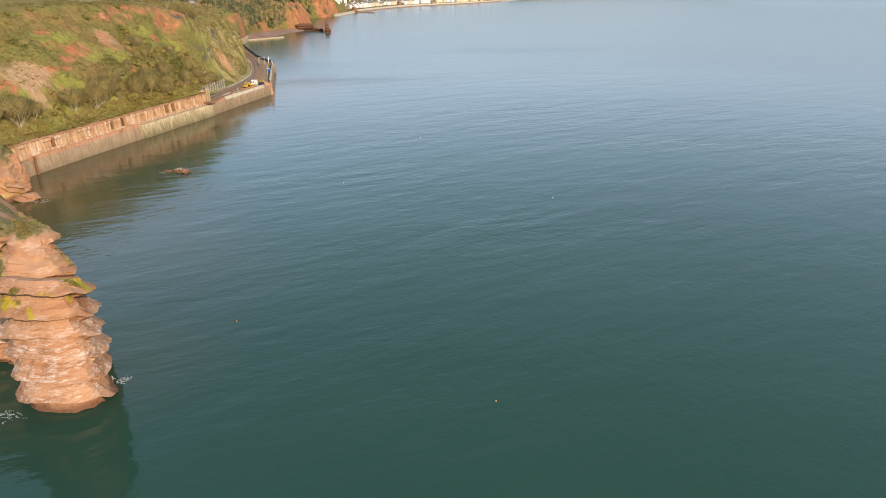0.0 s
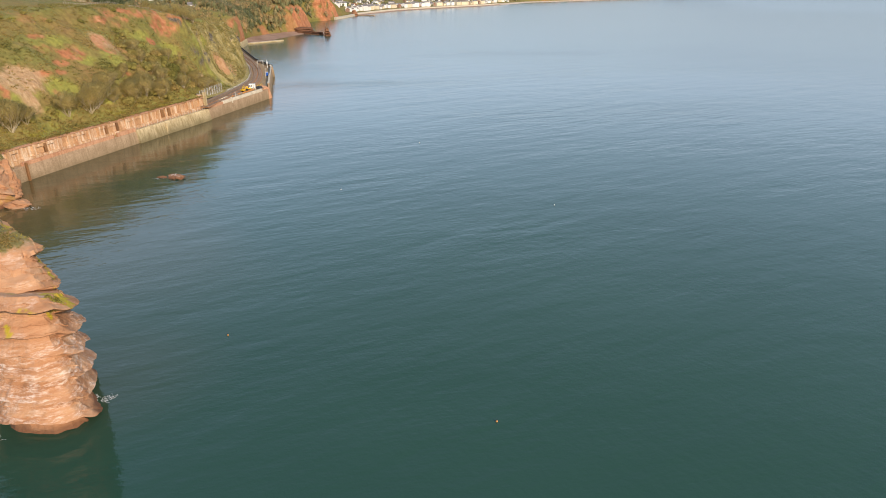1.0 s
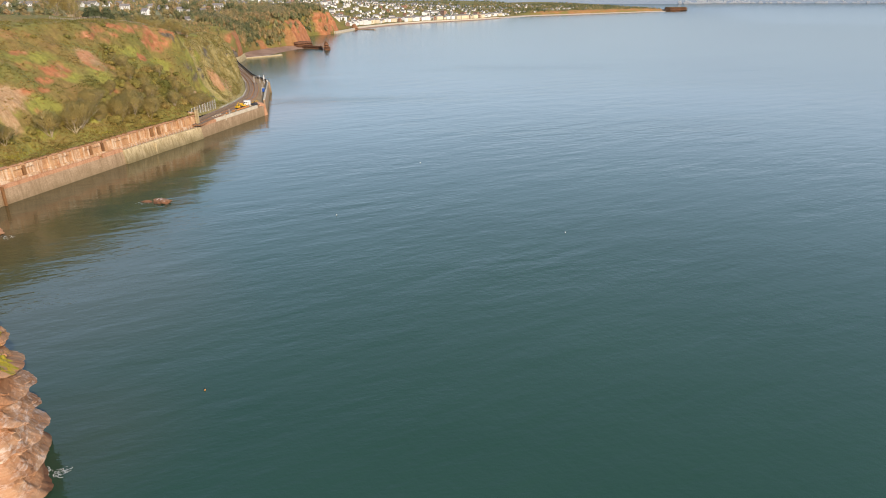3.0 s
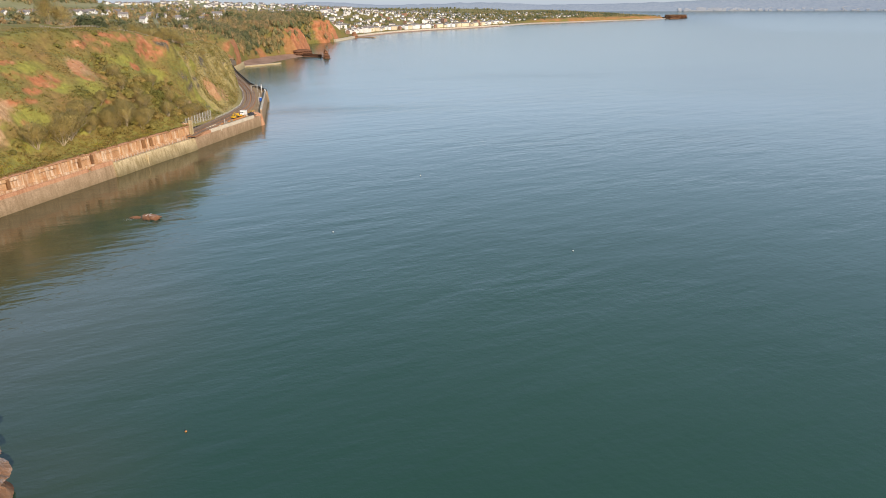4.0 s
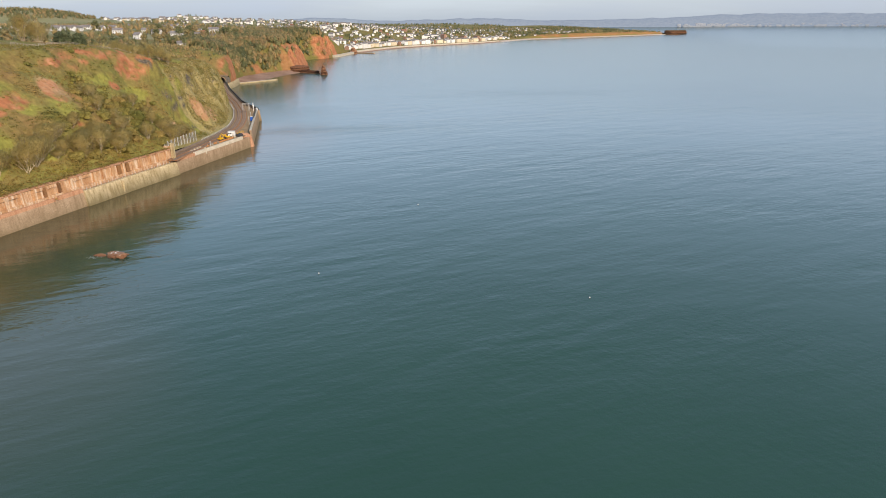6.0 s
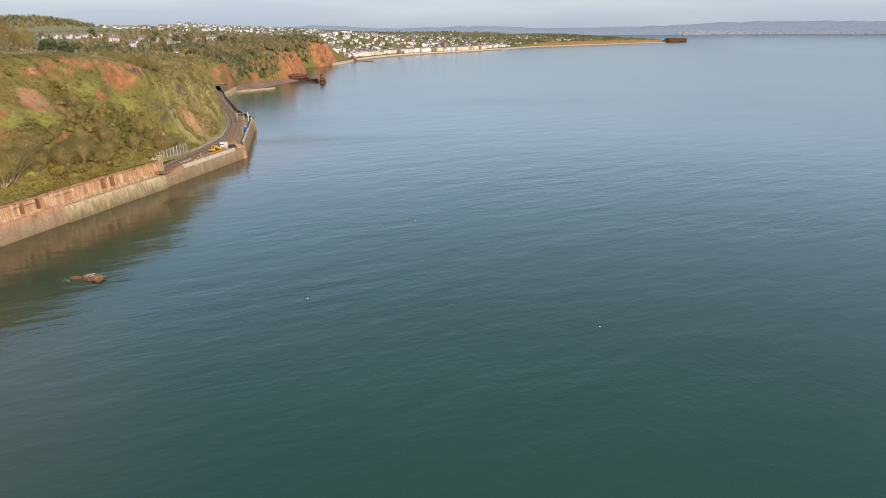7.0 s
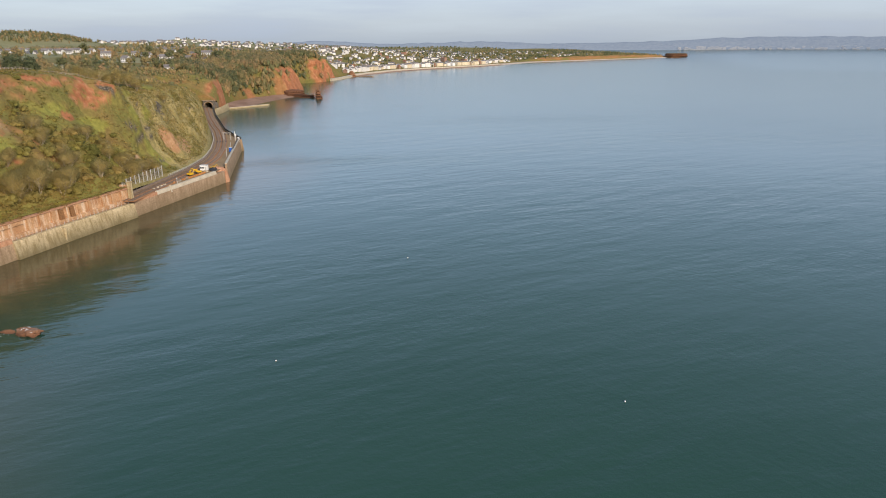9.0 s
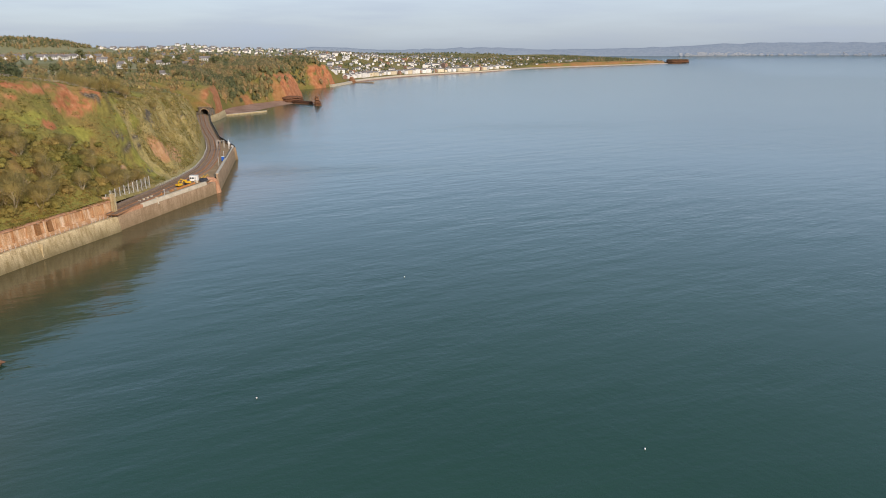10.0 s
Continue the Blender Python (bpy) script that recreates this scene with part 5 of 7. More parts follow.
# scrub on the near slopes: bracken, gorse, bramble, thin where the turf is bright
d, y, g = scatter(16000, 218, 660, 2, 62, 1, lambda d, y: (1 - 0.9 * field_at(bare, d, y)) * (1 - 0.5 * field_at(rock, d, y)) * (1 - field_at(slab, d, y)) * (1 - 0.8 * field_at(lush, d, y)) * (0.35 + 0.65 * sstep(-0.1, 0.1, fbm(y / 11, d / 7, 2.0, 4))) * np.where(y > 428, 0.5, 1.0) * np.where((y > 228) & (y < 356) & (d < 8), 1.3, 1.0))
p = surface(d, y)
h = 0.22 + 0.3 * g.random(len(d)) ** 2 + 0.6 * sstep(0.05, 0.2, fbm(y / 9, d / 7, 14.0, 3))
tint = np.clip(0.40 + 1.5 * fbm(y / 18, d / 11, 8.0, 4) + 0.2 * (g.random(len(d)) - 0.5) + 0.3 * field_at(lush, d, y), 0, 1)
v, f, t, nr = leaf_cloud(p + [0, 0, 0.05], np.stack([h * 1.7, h * 1.7, h * 0.4], -1), tint, 16, 0.16 + 0.12 * h, 2)
scrub = new("scrub", mesh_of("scrub", v, f, SCRUB, face_attrs={"tint": t}, normals=nr))
tagged(scrub, "green and brown scrub, bracken and gorse covering the slope", "scrub", kind="stuff")
# grass spilling over the coping of the retaining wall, and along the walkway below it
g = np.random.default_rng(12)
edge = resample(up_line, 0.35)
p = np.vstack([np.c_[offset_line(edge, 3.3 + 2.2 * g.random(len(edge))), np.full(len(edge), 12.1)], np.c_[offset_line(edge, 4.6 + 1.6 * g.random(len(edge))), np.full(len(edge), 12.4)]])
path_edge = resample([q for q in LOW], 0.3)
p = np.vstack([p, np.c_[offset_line(path_edge, 2.1 + 1.4 * g.random(len(path_edge)) ** 2), np.full(len(path_edge), 5.95)]])
p = p[fbm(p[:, 1] / 5, p[:, 0] / 5, 3.0, 3) > -0.06]
h = 0.2 + 0.35 * g.random(len(p)) ** 2
v, f, t, nr = leaf_cloud(p, np.stack([h * 1.4, h * 1.4, h], -1), np.clip(0.5 + 1.5 * fbm(p[:, 1] / 6, p[:, 0] / 6, 1.0, 3), 0, 1), 14, 0.12 + 0.12 * h, 13)
tagged(new("wall_grass", mesh_of("wall_grass", v, f, SCRUB, face_attrs={"tint": t}, normals=nr)), "green tufts of grass along the top and foot of the wall", "grass", kind="stuff")
# rough grass on the bank above the wall
d, y, g = scatter(5500, 229, 358, 0.6, 10, 14, lambda d, y: 0.35 + 0.65 * sstep(-0.08, 0.1, fbm(y / 6, d / 3, 27.0, 3)))
p = surface(d, y)
h = 0.2 + 0.35 * g.random(len(d)) ** 2
v, f, t, nr = leaf_cloud(p, np.stack([h * 1.3, h * 1.3, h * 0.8], -1), np.clip(0.62 + 1.7 * fbm(y / 9, d / 4, 17.0, 3) + 0.3 * (g.random(len(d)) - 0.5), 0, 1), 10, 0.13 + 0.1 * h, 15)
tagged(new("bank_grass", mesh_of("bank_grass", v, f, SCRUB, face_attrs={"tint": t}, normals=nr)), "rough green and brown grass on the bank above the wall", "grass", kind="stuff")
# straw coloured tufts on the ledges of the rock face
d, y, g = scatter(21000, 424, 650, 2.5, 30, 3, lambda d, y: (1 - 0.9 * field_at(bare, d, y)) * (1 - field_at(slab, d, y)) * (0.25 + 0.75 * sstep(-0.06, 0.08, fbm(y / 5, d / 2.5, 12.0, 4))))
p = surface(d, y)
h = 0.3 + 0.5 * g.random(len(d)) ** 2
v, f, t, nr = leaf_cloud(p, np.stack([h, h, h * 0.9], -1), np.clip(0.5 + 1.6 * fbm(y / 7, d / 3, 5.0, 3) + 0.3 * (g.random(len(d)) - 0.5), 0, 1), 12, 0.14 + 0.14 * h, 4)
tagged(new("cliff_grass", mesh_of("cliff_grass", v, f, STRAW, face_attrs={"tint": t}, normals=nr)), "straw coloured grass tufts hanging on the rock face", "grass", kind="stuff")


def sphere_grid(sub):
    bm = bmesh.new()
    bmesh.ops.create_icosphere(bm, subdivisions=sub, radius=1.0)
    bm.verts.index_update()
    v = np.array([q.co[:] for q in bm.verts])
    f = np.array([[q.index for q in k.verts] for k in bm.faces])
    bm.free()
    return v, f


SPHERES = {k: sphere_grid(k) for k in (1, 2, 3)}


def crown_mass(centres, radii, tints, sub, per, size, seed):
    """Lumpy inner masses with leaf clumps standing out of them: verts, faces, a tint for each face, normals."""
    sv, sf = SPHERES[sub]
    g = np.random.default_rng(seed)
    c, r = np.asarray(centres, float), np.asarray(radii, float)
    k = np.arange(len(c))[:, None]
    lump = 0.36 + 0.5 * vnoise(sv[None, :, 0] * 1.9 + k * 3.1, sv[None, :, 1] * 1.9, sv[None, :, 2] * 1.9 + k) + 0.3 * (vnoise(sv[None, :, 0] * 4.5 + k * 1.7, sv[None, :, 1] * 4.5, sv[None, :, 2] * 4.5) - 0.5)
    v = (c[:, None] + sv[None] * r[:, None] * lump[..., None]).reshape(-1, 3)
    f = (sf[None] + (k * len(sv))[..., None]).reshape(-1, 3)
    nr = sv[None] * 0.7 + 0.3 * g.normal(size=(len(c), len(sv), 3)) + [0.12, -0.1, 0.45]
    nr = (nr / np.linalg.norm(nr, axis=2, keepdims=True)).reshape(-1, 3)
    t = np.repeat(np.asarray(tints, float), len(sf))
    lv, lf, lt, ln = leaf_cloud(c, r, tints, per, size, seed + 1)
    return np.vstack([v, lv]), f.tolist() + (lf + len(v)).tolist(), np.r_[t, lt], np.vstack([nr, ln])


def bush_kind(seed, mat, tone):
    """Crown and stems of one kind of dense bush, a metre in radius."""
    g = np.random.default_rng(seed)
    lobes = 9
    a = g.uniform(0, 6.3, lobes)
    rad = np.r_[0.1, 0.35 + 0.35 * g.random(lobes - 1)]
    cs = np.stack([rad * np.cos(a), rad * np.sin(a), 0.3 + 0.75 * g.random(lobes) * (1 - 0.5 * rad)], -1)
    v, f, t, nr = crown_mass(cs, np.stack([0.42 + 0.2 * g.random(lobes)] * 3, -1) * [1, 1, 0.95], np.clip(tone + 0.08 * (g.random(lobes) - 0.5), 0, 1), 2, 100, 0.07, seed + 1)
    bm = bmesh.new()
    for q in (0.4, 2.4, 4.6):
        tube(bm, (0, 0, -0.35), (0.4 * math.cos(q), 0.4 * math.sin(q), 0.5), 0.05, 0.02, 5)
    stem = bpy.data.meshes.new("stem")
    bm.to_mesh(stem)
    bm.free()
    stem.materials.append(BARK)
    return mesh_of("crown", v, f, mat, face_attrs={"tint": t}, normals=nr), stem


BUSHES = [bush_kind(400 + 7 * k, BUSH_LEAVES, tone) for k, tone in enumerate((0.1, 0.22, 0.34, 0.42, 0.55, 0.66, 0.5, 0.38))]
BUSH_WORDS = ("dark green dense bush growing on the steep slope", "dull green rounded bush growing on the steep slope", "olive rounded bush growing on the steep slope", "olive brown bush growing on the steep slope",
              "brown autumn bush growing on the steep slope", "pale brown autumn bush on the steep slope", "brown twiggy bush growing on the steep slope", "olive brown bush growing on the steep slope")


def plant_bush(k, d, y, r, turn):
    q = surface(np.array([float(d)]), np.array([float(y)]))[0]
    b2 = thing("bush", Matrix.Translation(tuple(q - [0, 0, 0.25 * r])) @ pose(0, 0, 0, 0, 0, turn) @ Matrix.Scale(r, 4), BUSH_WORDS[k], "bush", "bushes on the slope")
    part_mesh("crown", BUSHES[k][0], b2)
    part_mesh("stem", BUSHES[k][1], b2)


# a thicket in the hollow below the red scar, and single bushes round about
g = np.random.default_rng(44)
grown, THICKET = [], []
for trial in range(2600):
    yy, dd = g.uniform(300, 398), g.uniform(4, 30)
    top = np.interp(yy, (300, 316, 330, 345, 362, 376, 388, 398), (13, 17, 20, 27, 25, 19, 15, 9))
    foot2 = np.interp(yy, (300, 315, 352, 362, 398), (8, 5, 4, 4, 4))
    if dd > top or dd < foot2 or any((yy - a) ** 2 + (dd - c) ** 2 < (2.5 + 0.35 * r0) ** 2 for a, c, r0 in grown):
        continue
    r0 = g.uniform(2.0, 3.6)
    grown.append((yy, dd, r0))
    if g.random() < 0.42 and not 352 < yy < 370:
        THICKET.append((yy, dd, 0.62 * r0 / 2.8 + 0.2 * g.random()))
        continue
    dark = math.exp(-((yy - 361) / 9) ** 2 - ((dd - 15) / 6) ** 2)
    plant_bush(int(g.choice((0, 1, 2, 1) if g.random() < dark else (3, 4, 5, 6, 7, 2))), dd, yy, r0, 360 * g.random())
for yy, dd, r0, k in ((356, 38, 2.4, 1), (352, 35, 2.2, 2), (359, 36, 2.0, 3), (349, 32, 2.3, 3), (345, 29, 2.4, 4), (402, 12, 1.8, 3), (405, 8, 1.8, 2), (382, 24, 2.2, 2), (388, 22, 2.0, 3), (394, 20, 1.8, 1), (366, 29, 1.9, 2), (248, 14, 2.4, 3), (240, 12, 2.2, 4), (255, 9, 2.2, 2)):
    plant_bush(k, dd, yy, r0, 50 * dd)
for yy, dd, r0, k in ((262, 8, 1.8, 2), (267, 10, 2.2, 3), (278, 12, 2.0, 7), (283, 11, 2.0, 3), (300, 12, 2.2, 3), (304, 9, 1.8, 2), (295, 13, 2.2, 7), (234, 9, 2.0, 2), (229, 12, 2.4, 4), (336, 44, 1.6, 1), (318, 45, 1.4, 3), (296, 48, 1.5, 2), (370, 46, 1.6, 1), (310, 50, 1.4, 3)):
    plant_bush(k, dd, yy, r0, 70 * dd)


def bare_tree(height, stems, spread, seed, twigs):
    """Tapered stems, limbs and fine twigs of a leafless tree."""
    r = random.Random(seed)
    segs, tips = [], []

    def grow(p, way, length, rad, depth):
        steps = 3
        for k in range(steps):
            way = (way + Vector((r.uniform(-1, 1), r.uniform(-1, 1), r.uniform(-0.2, 0.5))) * 0.16).normalized()
            q = p + way * length / steps
            segs.append((p, q, rad * (1 - 0.22 * k), rad * (1 - 0.22 * (k + 1)), depth))
            p = q
            if depth < 3 and (k > 0 or depth > 0):
                side = Vector((r.uniform(-1, 1), r.uniform(-1, 1), r.uniform(0.1, 0.9))).normalized()
                grow(p, (way * 0.55 + side * 0.75).normalized(), length * r.uniform(0.42, 0.62), rad * 0.45, depth + 1)
        if depth < 3:
            for _ in range(2):
                side = Vector((r.uniform(-1, 1), r.uniform(-1, 1), r.uniform(0, 0.7))).normalized()
                grow(p, (way * 0.8 + side * 0.5).normalized(), length * r.uniform(0.45, 0.65), rad * 0.36, depth + 1)
        else:
            tips.append((p, way))

    for k in range(stems):
        a = 2 * math.pi * (k + r.uniform(-0.3, 0.3)) / stems
        grow(Vector((0.25 * math.cos(a), 0.25 * math.sin(a), -0.5)), Vector((spread * math.cos(a), spread * math.sin(a), 1)).normalized(), height * (0.4 + 0.14 * r.random()), (0.5 + 0.03 * height) / (2.2 + stems * 0.35), 0)
    bm = bmesh.new()
    for a, b2, r0, r1, depth in segs:
        if depth < 3:
            tube(bm, a, b2, max(r0, 0.03), max(r1, 0.025), 5 if depth < 1 else 3)
    me = bpy.data.meshes.new("trunk")
    bm.to_mesh(me)
    bm.free()
    g = np.random.default_rng(seed)
    twiggy = tips + [(b2, (b2 - a).normalized()) for a, b2, _r0, _r1, depth in segs if depth >= 1]
    tp = np.array([t[0][:] for t in twiggy])
    tw = np.array([t[1][:] for t in twiggy])
    idx = g.integers(0, len(tp), twigs)
    s = tp[idx] + g.normal(size=(twigs, 3)) * 0.3
    way = tw[idx] + 0.7 * g.normal(size=(twigs, 3)) + [0, 0, 0.25]
    way /= np.linalg.norm(way, axis=1)[:, None]
    ln = g.uniform(0.5, 1.3, (twigs, 1)) * height / 10
    wide = np.cross(way, g.normal(size=(twigs, 3)))
    wide *= 0.035 / np.linalg.norm(wide, axis=1)[:, None]
    # half of the twigs fan out from the foot, through the whole dome of the crown
    half = twigs // 2
    dome = g.normal(size=(half, 3))
    dome /= np.linalg.norm(dome, axis=1)[:, None]
    dome *= (0.35 + 0.65 * g.random((half, 1)) ** 0.6) * np.array([0.42, 0.42, 0.4]) * height
    dome[:, 2] += 0.52 * height
    out = dome + [0, 0, 0.12 * height] + 0.12 * height * g.normal(size=(half, 3))
    s[:half], way[:half] = dome, out / np.linalg.norm(out, axis=1)[:, None]
    v = np.stack([s - wide, s + wide, s + way * ln], 1).reshape(-1, 3)
    lv, lf, lt, _n = leaf_cloud(np.vstack([tp[g.integers(0, len(tp), 200)], dome[:160]]), np.full((360, 3), 0.95), 0.2 + 0.4 * g.random(360), 4, 0.095, seed + 5)
    f = np.arange(len(v)).reshape(-1, 3).tolist() + (lf + len(v)).tolist()
    allv = np.vstack([v, lv])
    nr = allv - [0, 0, 0.35 * height] + 0.1 * height * g.normal(size=allv.shape)
    nr /= np.linalg.norm(nr, axis=1)[:, None]
    tri = np.array(f[:twigs])
    turned = (np.cross(allv[tri[:, 1]] - allv[tri[:, 0]], allv[tri[:, 2]] - allv[tri[:, 0]]) * nr[tri[:, 0]]).sum(1) < 0
    tri[turned] = tri[turned][:, ::-1]
    f[:twigs] = tri.tolist()
    tw_me = mesh_of("crown", allv, f, TWIGS, face_attrs={"tint": np.r_[np.clip(0.4 + 0.5 * (g.random(twigs) - 0.3), 0, 1), lt]}, normals=nr)
    return me, tw_me


TREES = []
for k, (hh, st, sp) in enumerate(((9.5, 8, 0.55), (8.5, 8, 0.5), (11, 3, 0.3), (8, 9, 0.65))):
    trunk, crown = bare_tree(hh, st, sp, 100 + k, 5500)
    trunk.materials.append(PALE_BARK if k != 2 else BARK)
    TREES.append((trunk, crown))


def plant_tree(k, x, y, z, scale, turn, label, group, name="tree"):
    t = thing(name, Matrix.Translation((x, y, z)) @ pose(0, 0, 0, 0, 0, turn) @ Matrix.Scale(scale, 4), label, "tree", group)
    part_mesh("trunk", TREES[k][0], t)
    part_mesh("crown", TREES[k][1], t)
    return t


for k, (yy, dd, sc) in enumerate(((245, 8, 1.05), (249, 11, 0.85), (253, 9, 0.75), (274, 8, 1.0), (285, 7, 0.9), (290, 8, 1.1), (295, 9.5, 0.95), (312, 7, 1.0), (321, 6, 1.05), (330, 5, 0.75), (336, 7, 0.8), (237, 10, 0.8), (303, 13, 0.8), (327, 11, 0.85))):
    q = surface(np.array([float(dd)]), np.array([float(yy)]))[0]
    plant_tree((0, 1, 3, 1)[k % 4], *q, 1.3 * sc, 77 * k, "leafless many stemmed tree with pale branches above the wall", "trees above the wall")
for k, (yy, dd, sc) in enumerate(THICKET):
    q = surface(np.array([float(dd)]), np.array([float(yy)]))[0]
    plant_tree((0, 1, 3)[k % 3], *q, sc, 61 * k, "leafless brown shrub in the thicket on the slope", "leafless shrubs of the thicket", "shrub")
for k, (x, yy, sc, kk) in enumerate(((-212, 436, 0.9, 2), (-206, 441, 1.0, 0), (-203, 447, 0.85, 1), (-199, 449, 0.95, 2), (-196, 455, 0.9, 0), (-190, 452, 0.8, 1), (-215, 448, 1.0, 0), (-209, 455, 1.05, 3), (-226, 440, 0.8, 2), (-234, 446, 0.9, 0), (-185, 470, 0.6, 1), (-203, 470, 0.7, 2))):
    plant_tree(kk, x, yy, ground_at(x, yy) - 0.3, sc, 50 * k, "slender leafless tree on the cliff top", "cliff top trees")
for x, yy, sc, kk in ((-233, 388, 1.25, 2), (-227.5, 392, 1.2, 0)):
    plant_tree(kk, x, yy, ground_at(x, yy) - 0.3, sc, 20 * x, "tall tree with thin russet autumn crown on the cliff top", "cliff top trees")
    cs = np.array([(x + a, yy + b2, ground_at(x, yy) + c) for a, b2, c in ((0, 0, 9), (1.8, 0.6, 8), (-1.9, -0.5, 8.2), (0.4, 1.6, 7), (0, -1.4, 10.4))])
    v, f, t, nr = leaf_cloud(cs, np.full((5, 3), 1.9), np.full(5, 0.8), 60, 0.24, int(abs(x)))
    o = new("autumn_leaves", mesh_of("autumn_leaves", v, f, WOOD, face_attrs={"tint": t}, normals=nr))
    tagged(o, "thin russet leaves left on a cliff top tree", "leaves", kind="stuff")
for k, (x, yy, r) in enumerate(((-217, 397, 4.2), (-211, 399, 3.8), (-222, 400, 3.4))):
    g = np.random.default_rng(300 + k)
    cs = np.array([(0, 0, r * 0.8), (r * .5, 0, r * .5), (-r * .5, r * .2, r * .6), (0.1, r * .5, r * .7), (0.2, -r * .45, r * .5), (0, 0, r * 1.35)])
    v, f, t, nr = leaf_cloud(cs, np.full((6, 3), r * 0.6), np.full(6, 0.05), 300, 0.3, 310 + k)
    tr = thing("evergreen_tree", (x, yy, ground_at(x, yy) - 0.3), "dark green evergreen tree on the cliff top", "tree", "cliff top evergreens")
    part_mesh("crown", mesh_of("crown", v, f, WOOD, face_attrs={"tint": t}, normals=nr), tr)
    bm = bmesh.new()
    tube(bm, (0, 0, -0.5), (0, 0, r), 0.3, 0.12, 7)
    part("trunk", bm, BARK, tr)

# woods: cliffs beyond the tunnel, hinterland hedges and copses, the town's trees
def woods(name, n, y0, y1, d0, d1, seed, wish, height, per, label, tint_shift=0.0, leaf=0.075, sub=1):
    d, y, g = scatter(n, y0, y1, d0, d1, seed, wish)
    p = surface(d, y)
    h = height * (0.6 + 0.7 * g.random(len(d)))
    tint = np.clip(0.42 + tint_shift + 1.3 * fbm(p[:, 0] / 50, p[:, 1] / 50, 6.0, 3) + 0.75 * (g.random(len(d)) - 0.5), 0, 1)
    c = np.concatenate([p + np.stack([0 * h, 0 * h, h * 0.5], -1), p + np.stack([h * 0.22 * np.sin(y * 9), h * 0.22 * np.cos(y * 9), h * 0.3], -1)])
    hh = np.concatenate([h, h * 0.85])
    v, f, t, nr = crown_mass(c, np.stack([hh * 0.33, hh * 0.33, hh * 0.55], -1), np.concatenate([tint, tint - 0.06]), sub, per, hh * leaf, seed + 1)
    o = new(name, mesh_of(name, v, f, WOOD, face_attrs={"tint": t}, normals=nr))
    return tagged(o, label, "woodland", kind="stuff")


def wild(d, y):
    """Where trees may stand: not on the open fields of the two hills, but for their copses."""
    x, z = foot_x(y) - d, field_at(Z, d, y)
    hill_a = (((x + 1215) / 260) ** 2 + ((y - 1780) / 340) ** 2 < 1) & (z > 58)
    hill_b = (((x + 940) / 210) ** 2 + ((y - 2250) / 280) ** 2 < 1) & (z > 70) & ~(np.hypot(x + 950, y - 2240) < 22)
    return np.where(hill_a | hill_b, 0.004, 1.0)


woods("woodland", 3300, 830, 1420, 1, 75, 21, lambda d, y: (1 - field_at(bare, d, y)) ** 3, 10, 34, "mixed autumn woodland clothing the sea cliffs", 0.13, 0.05)
woods("cliff_scrub", 1600, 560, 835, 8, 90, 23, lambda d, y: (1 - field_at(bare, d, y)) ** 3 * (0.35 + 0.5 * (fbm(y / 30, d / 20, 3.0) > 0)), 3.2, 14, "low scrub above the railway tunnel", 0.1)
woods("woodland", 1500, 430, 1000, 75, 420, 25, lambda d, y: 0.75 * (fbm(d / 50, y / 50, 9.0, 3) > -0.03) * (d > 90 + 40 * (y < 520)) * np.where((d > 230) & (y > 600), 0.4, 1.0), 7.5, 40, "hedges and copses of autumn trees behind the cliffs", 0.14, 0.05)
woods("hedges", 900, 440, 760, 42, 140, 26, lambda d, y: 0.9 * (np.abs(fbm(d / 40, y / 40, 19.0, 3)) < 0.05) + 0.25 * (fbm(d / 25, y / 25, 23.0, 3) > 0.06), 4.2, 30, "brown hedges and thorn bushes on the cliff top", 0.12, 0.06)
woods("woodland", 5000, 1000, 1900, 60, 1000, 27, lambda d, y: wild(d, y) * 0.8 * (fbm(d / 60, y / 60, 4.0, 3) > -0.04) * np.where((d > 240) & (d < 520) & (y < 1210), 0.1, 1.0), 9, 14, "autumn trees between the fields and houses", 0.08, 0.08)
woods("copse", 700, 1650, 1920, 800, 1010, 28, lambda d, y: 1.0 * (field_at(Z, d, y) > 87), 9, 12, "brown copse crowning the round hill", 0.12, 0.09)
woods("town_trees", 5500, 1600, 2950, 16, 480, 29, lambda d, y: 0.8 * (fbm(d / 40, y / 40, 14.0, 3) > np.where(d < 60, 0.12, 0.02)), 7.5, 7, "trees among the houses of the town", -0.2, 0.09)
woods("town_trees", 6000, 1600, 3350, 480, 1500, 30, lambda d, y: wild(d, y) * 0.8 * (fbm(d / 70, y / 70, 14.0, 3) > -0.06), 7, 7, "trees on the hills behind the town", -0.22, 0.09)
woods("far_trees", 3300, 2700, 3720, 11, 420, 31, lambda d, y: np.where(d < 60, 1.0, 0.8) * (fbm(d / 70, y / 90, 17.0, 3) > np.where(d < 60, -0.06, -0.14)), 7, 7, "dark trees on the low far headland", -0.15, 0.1)

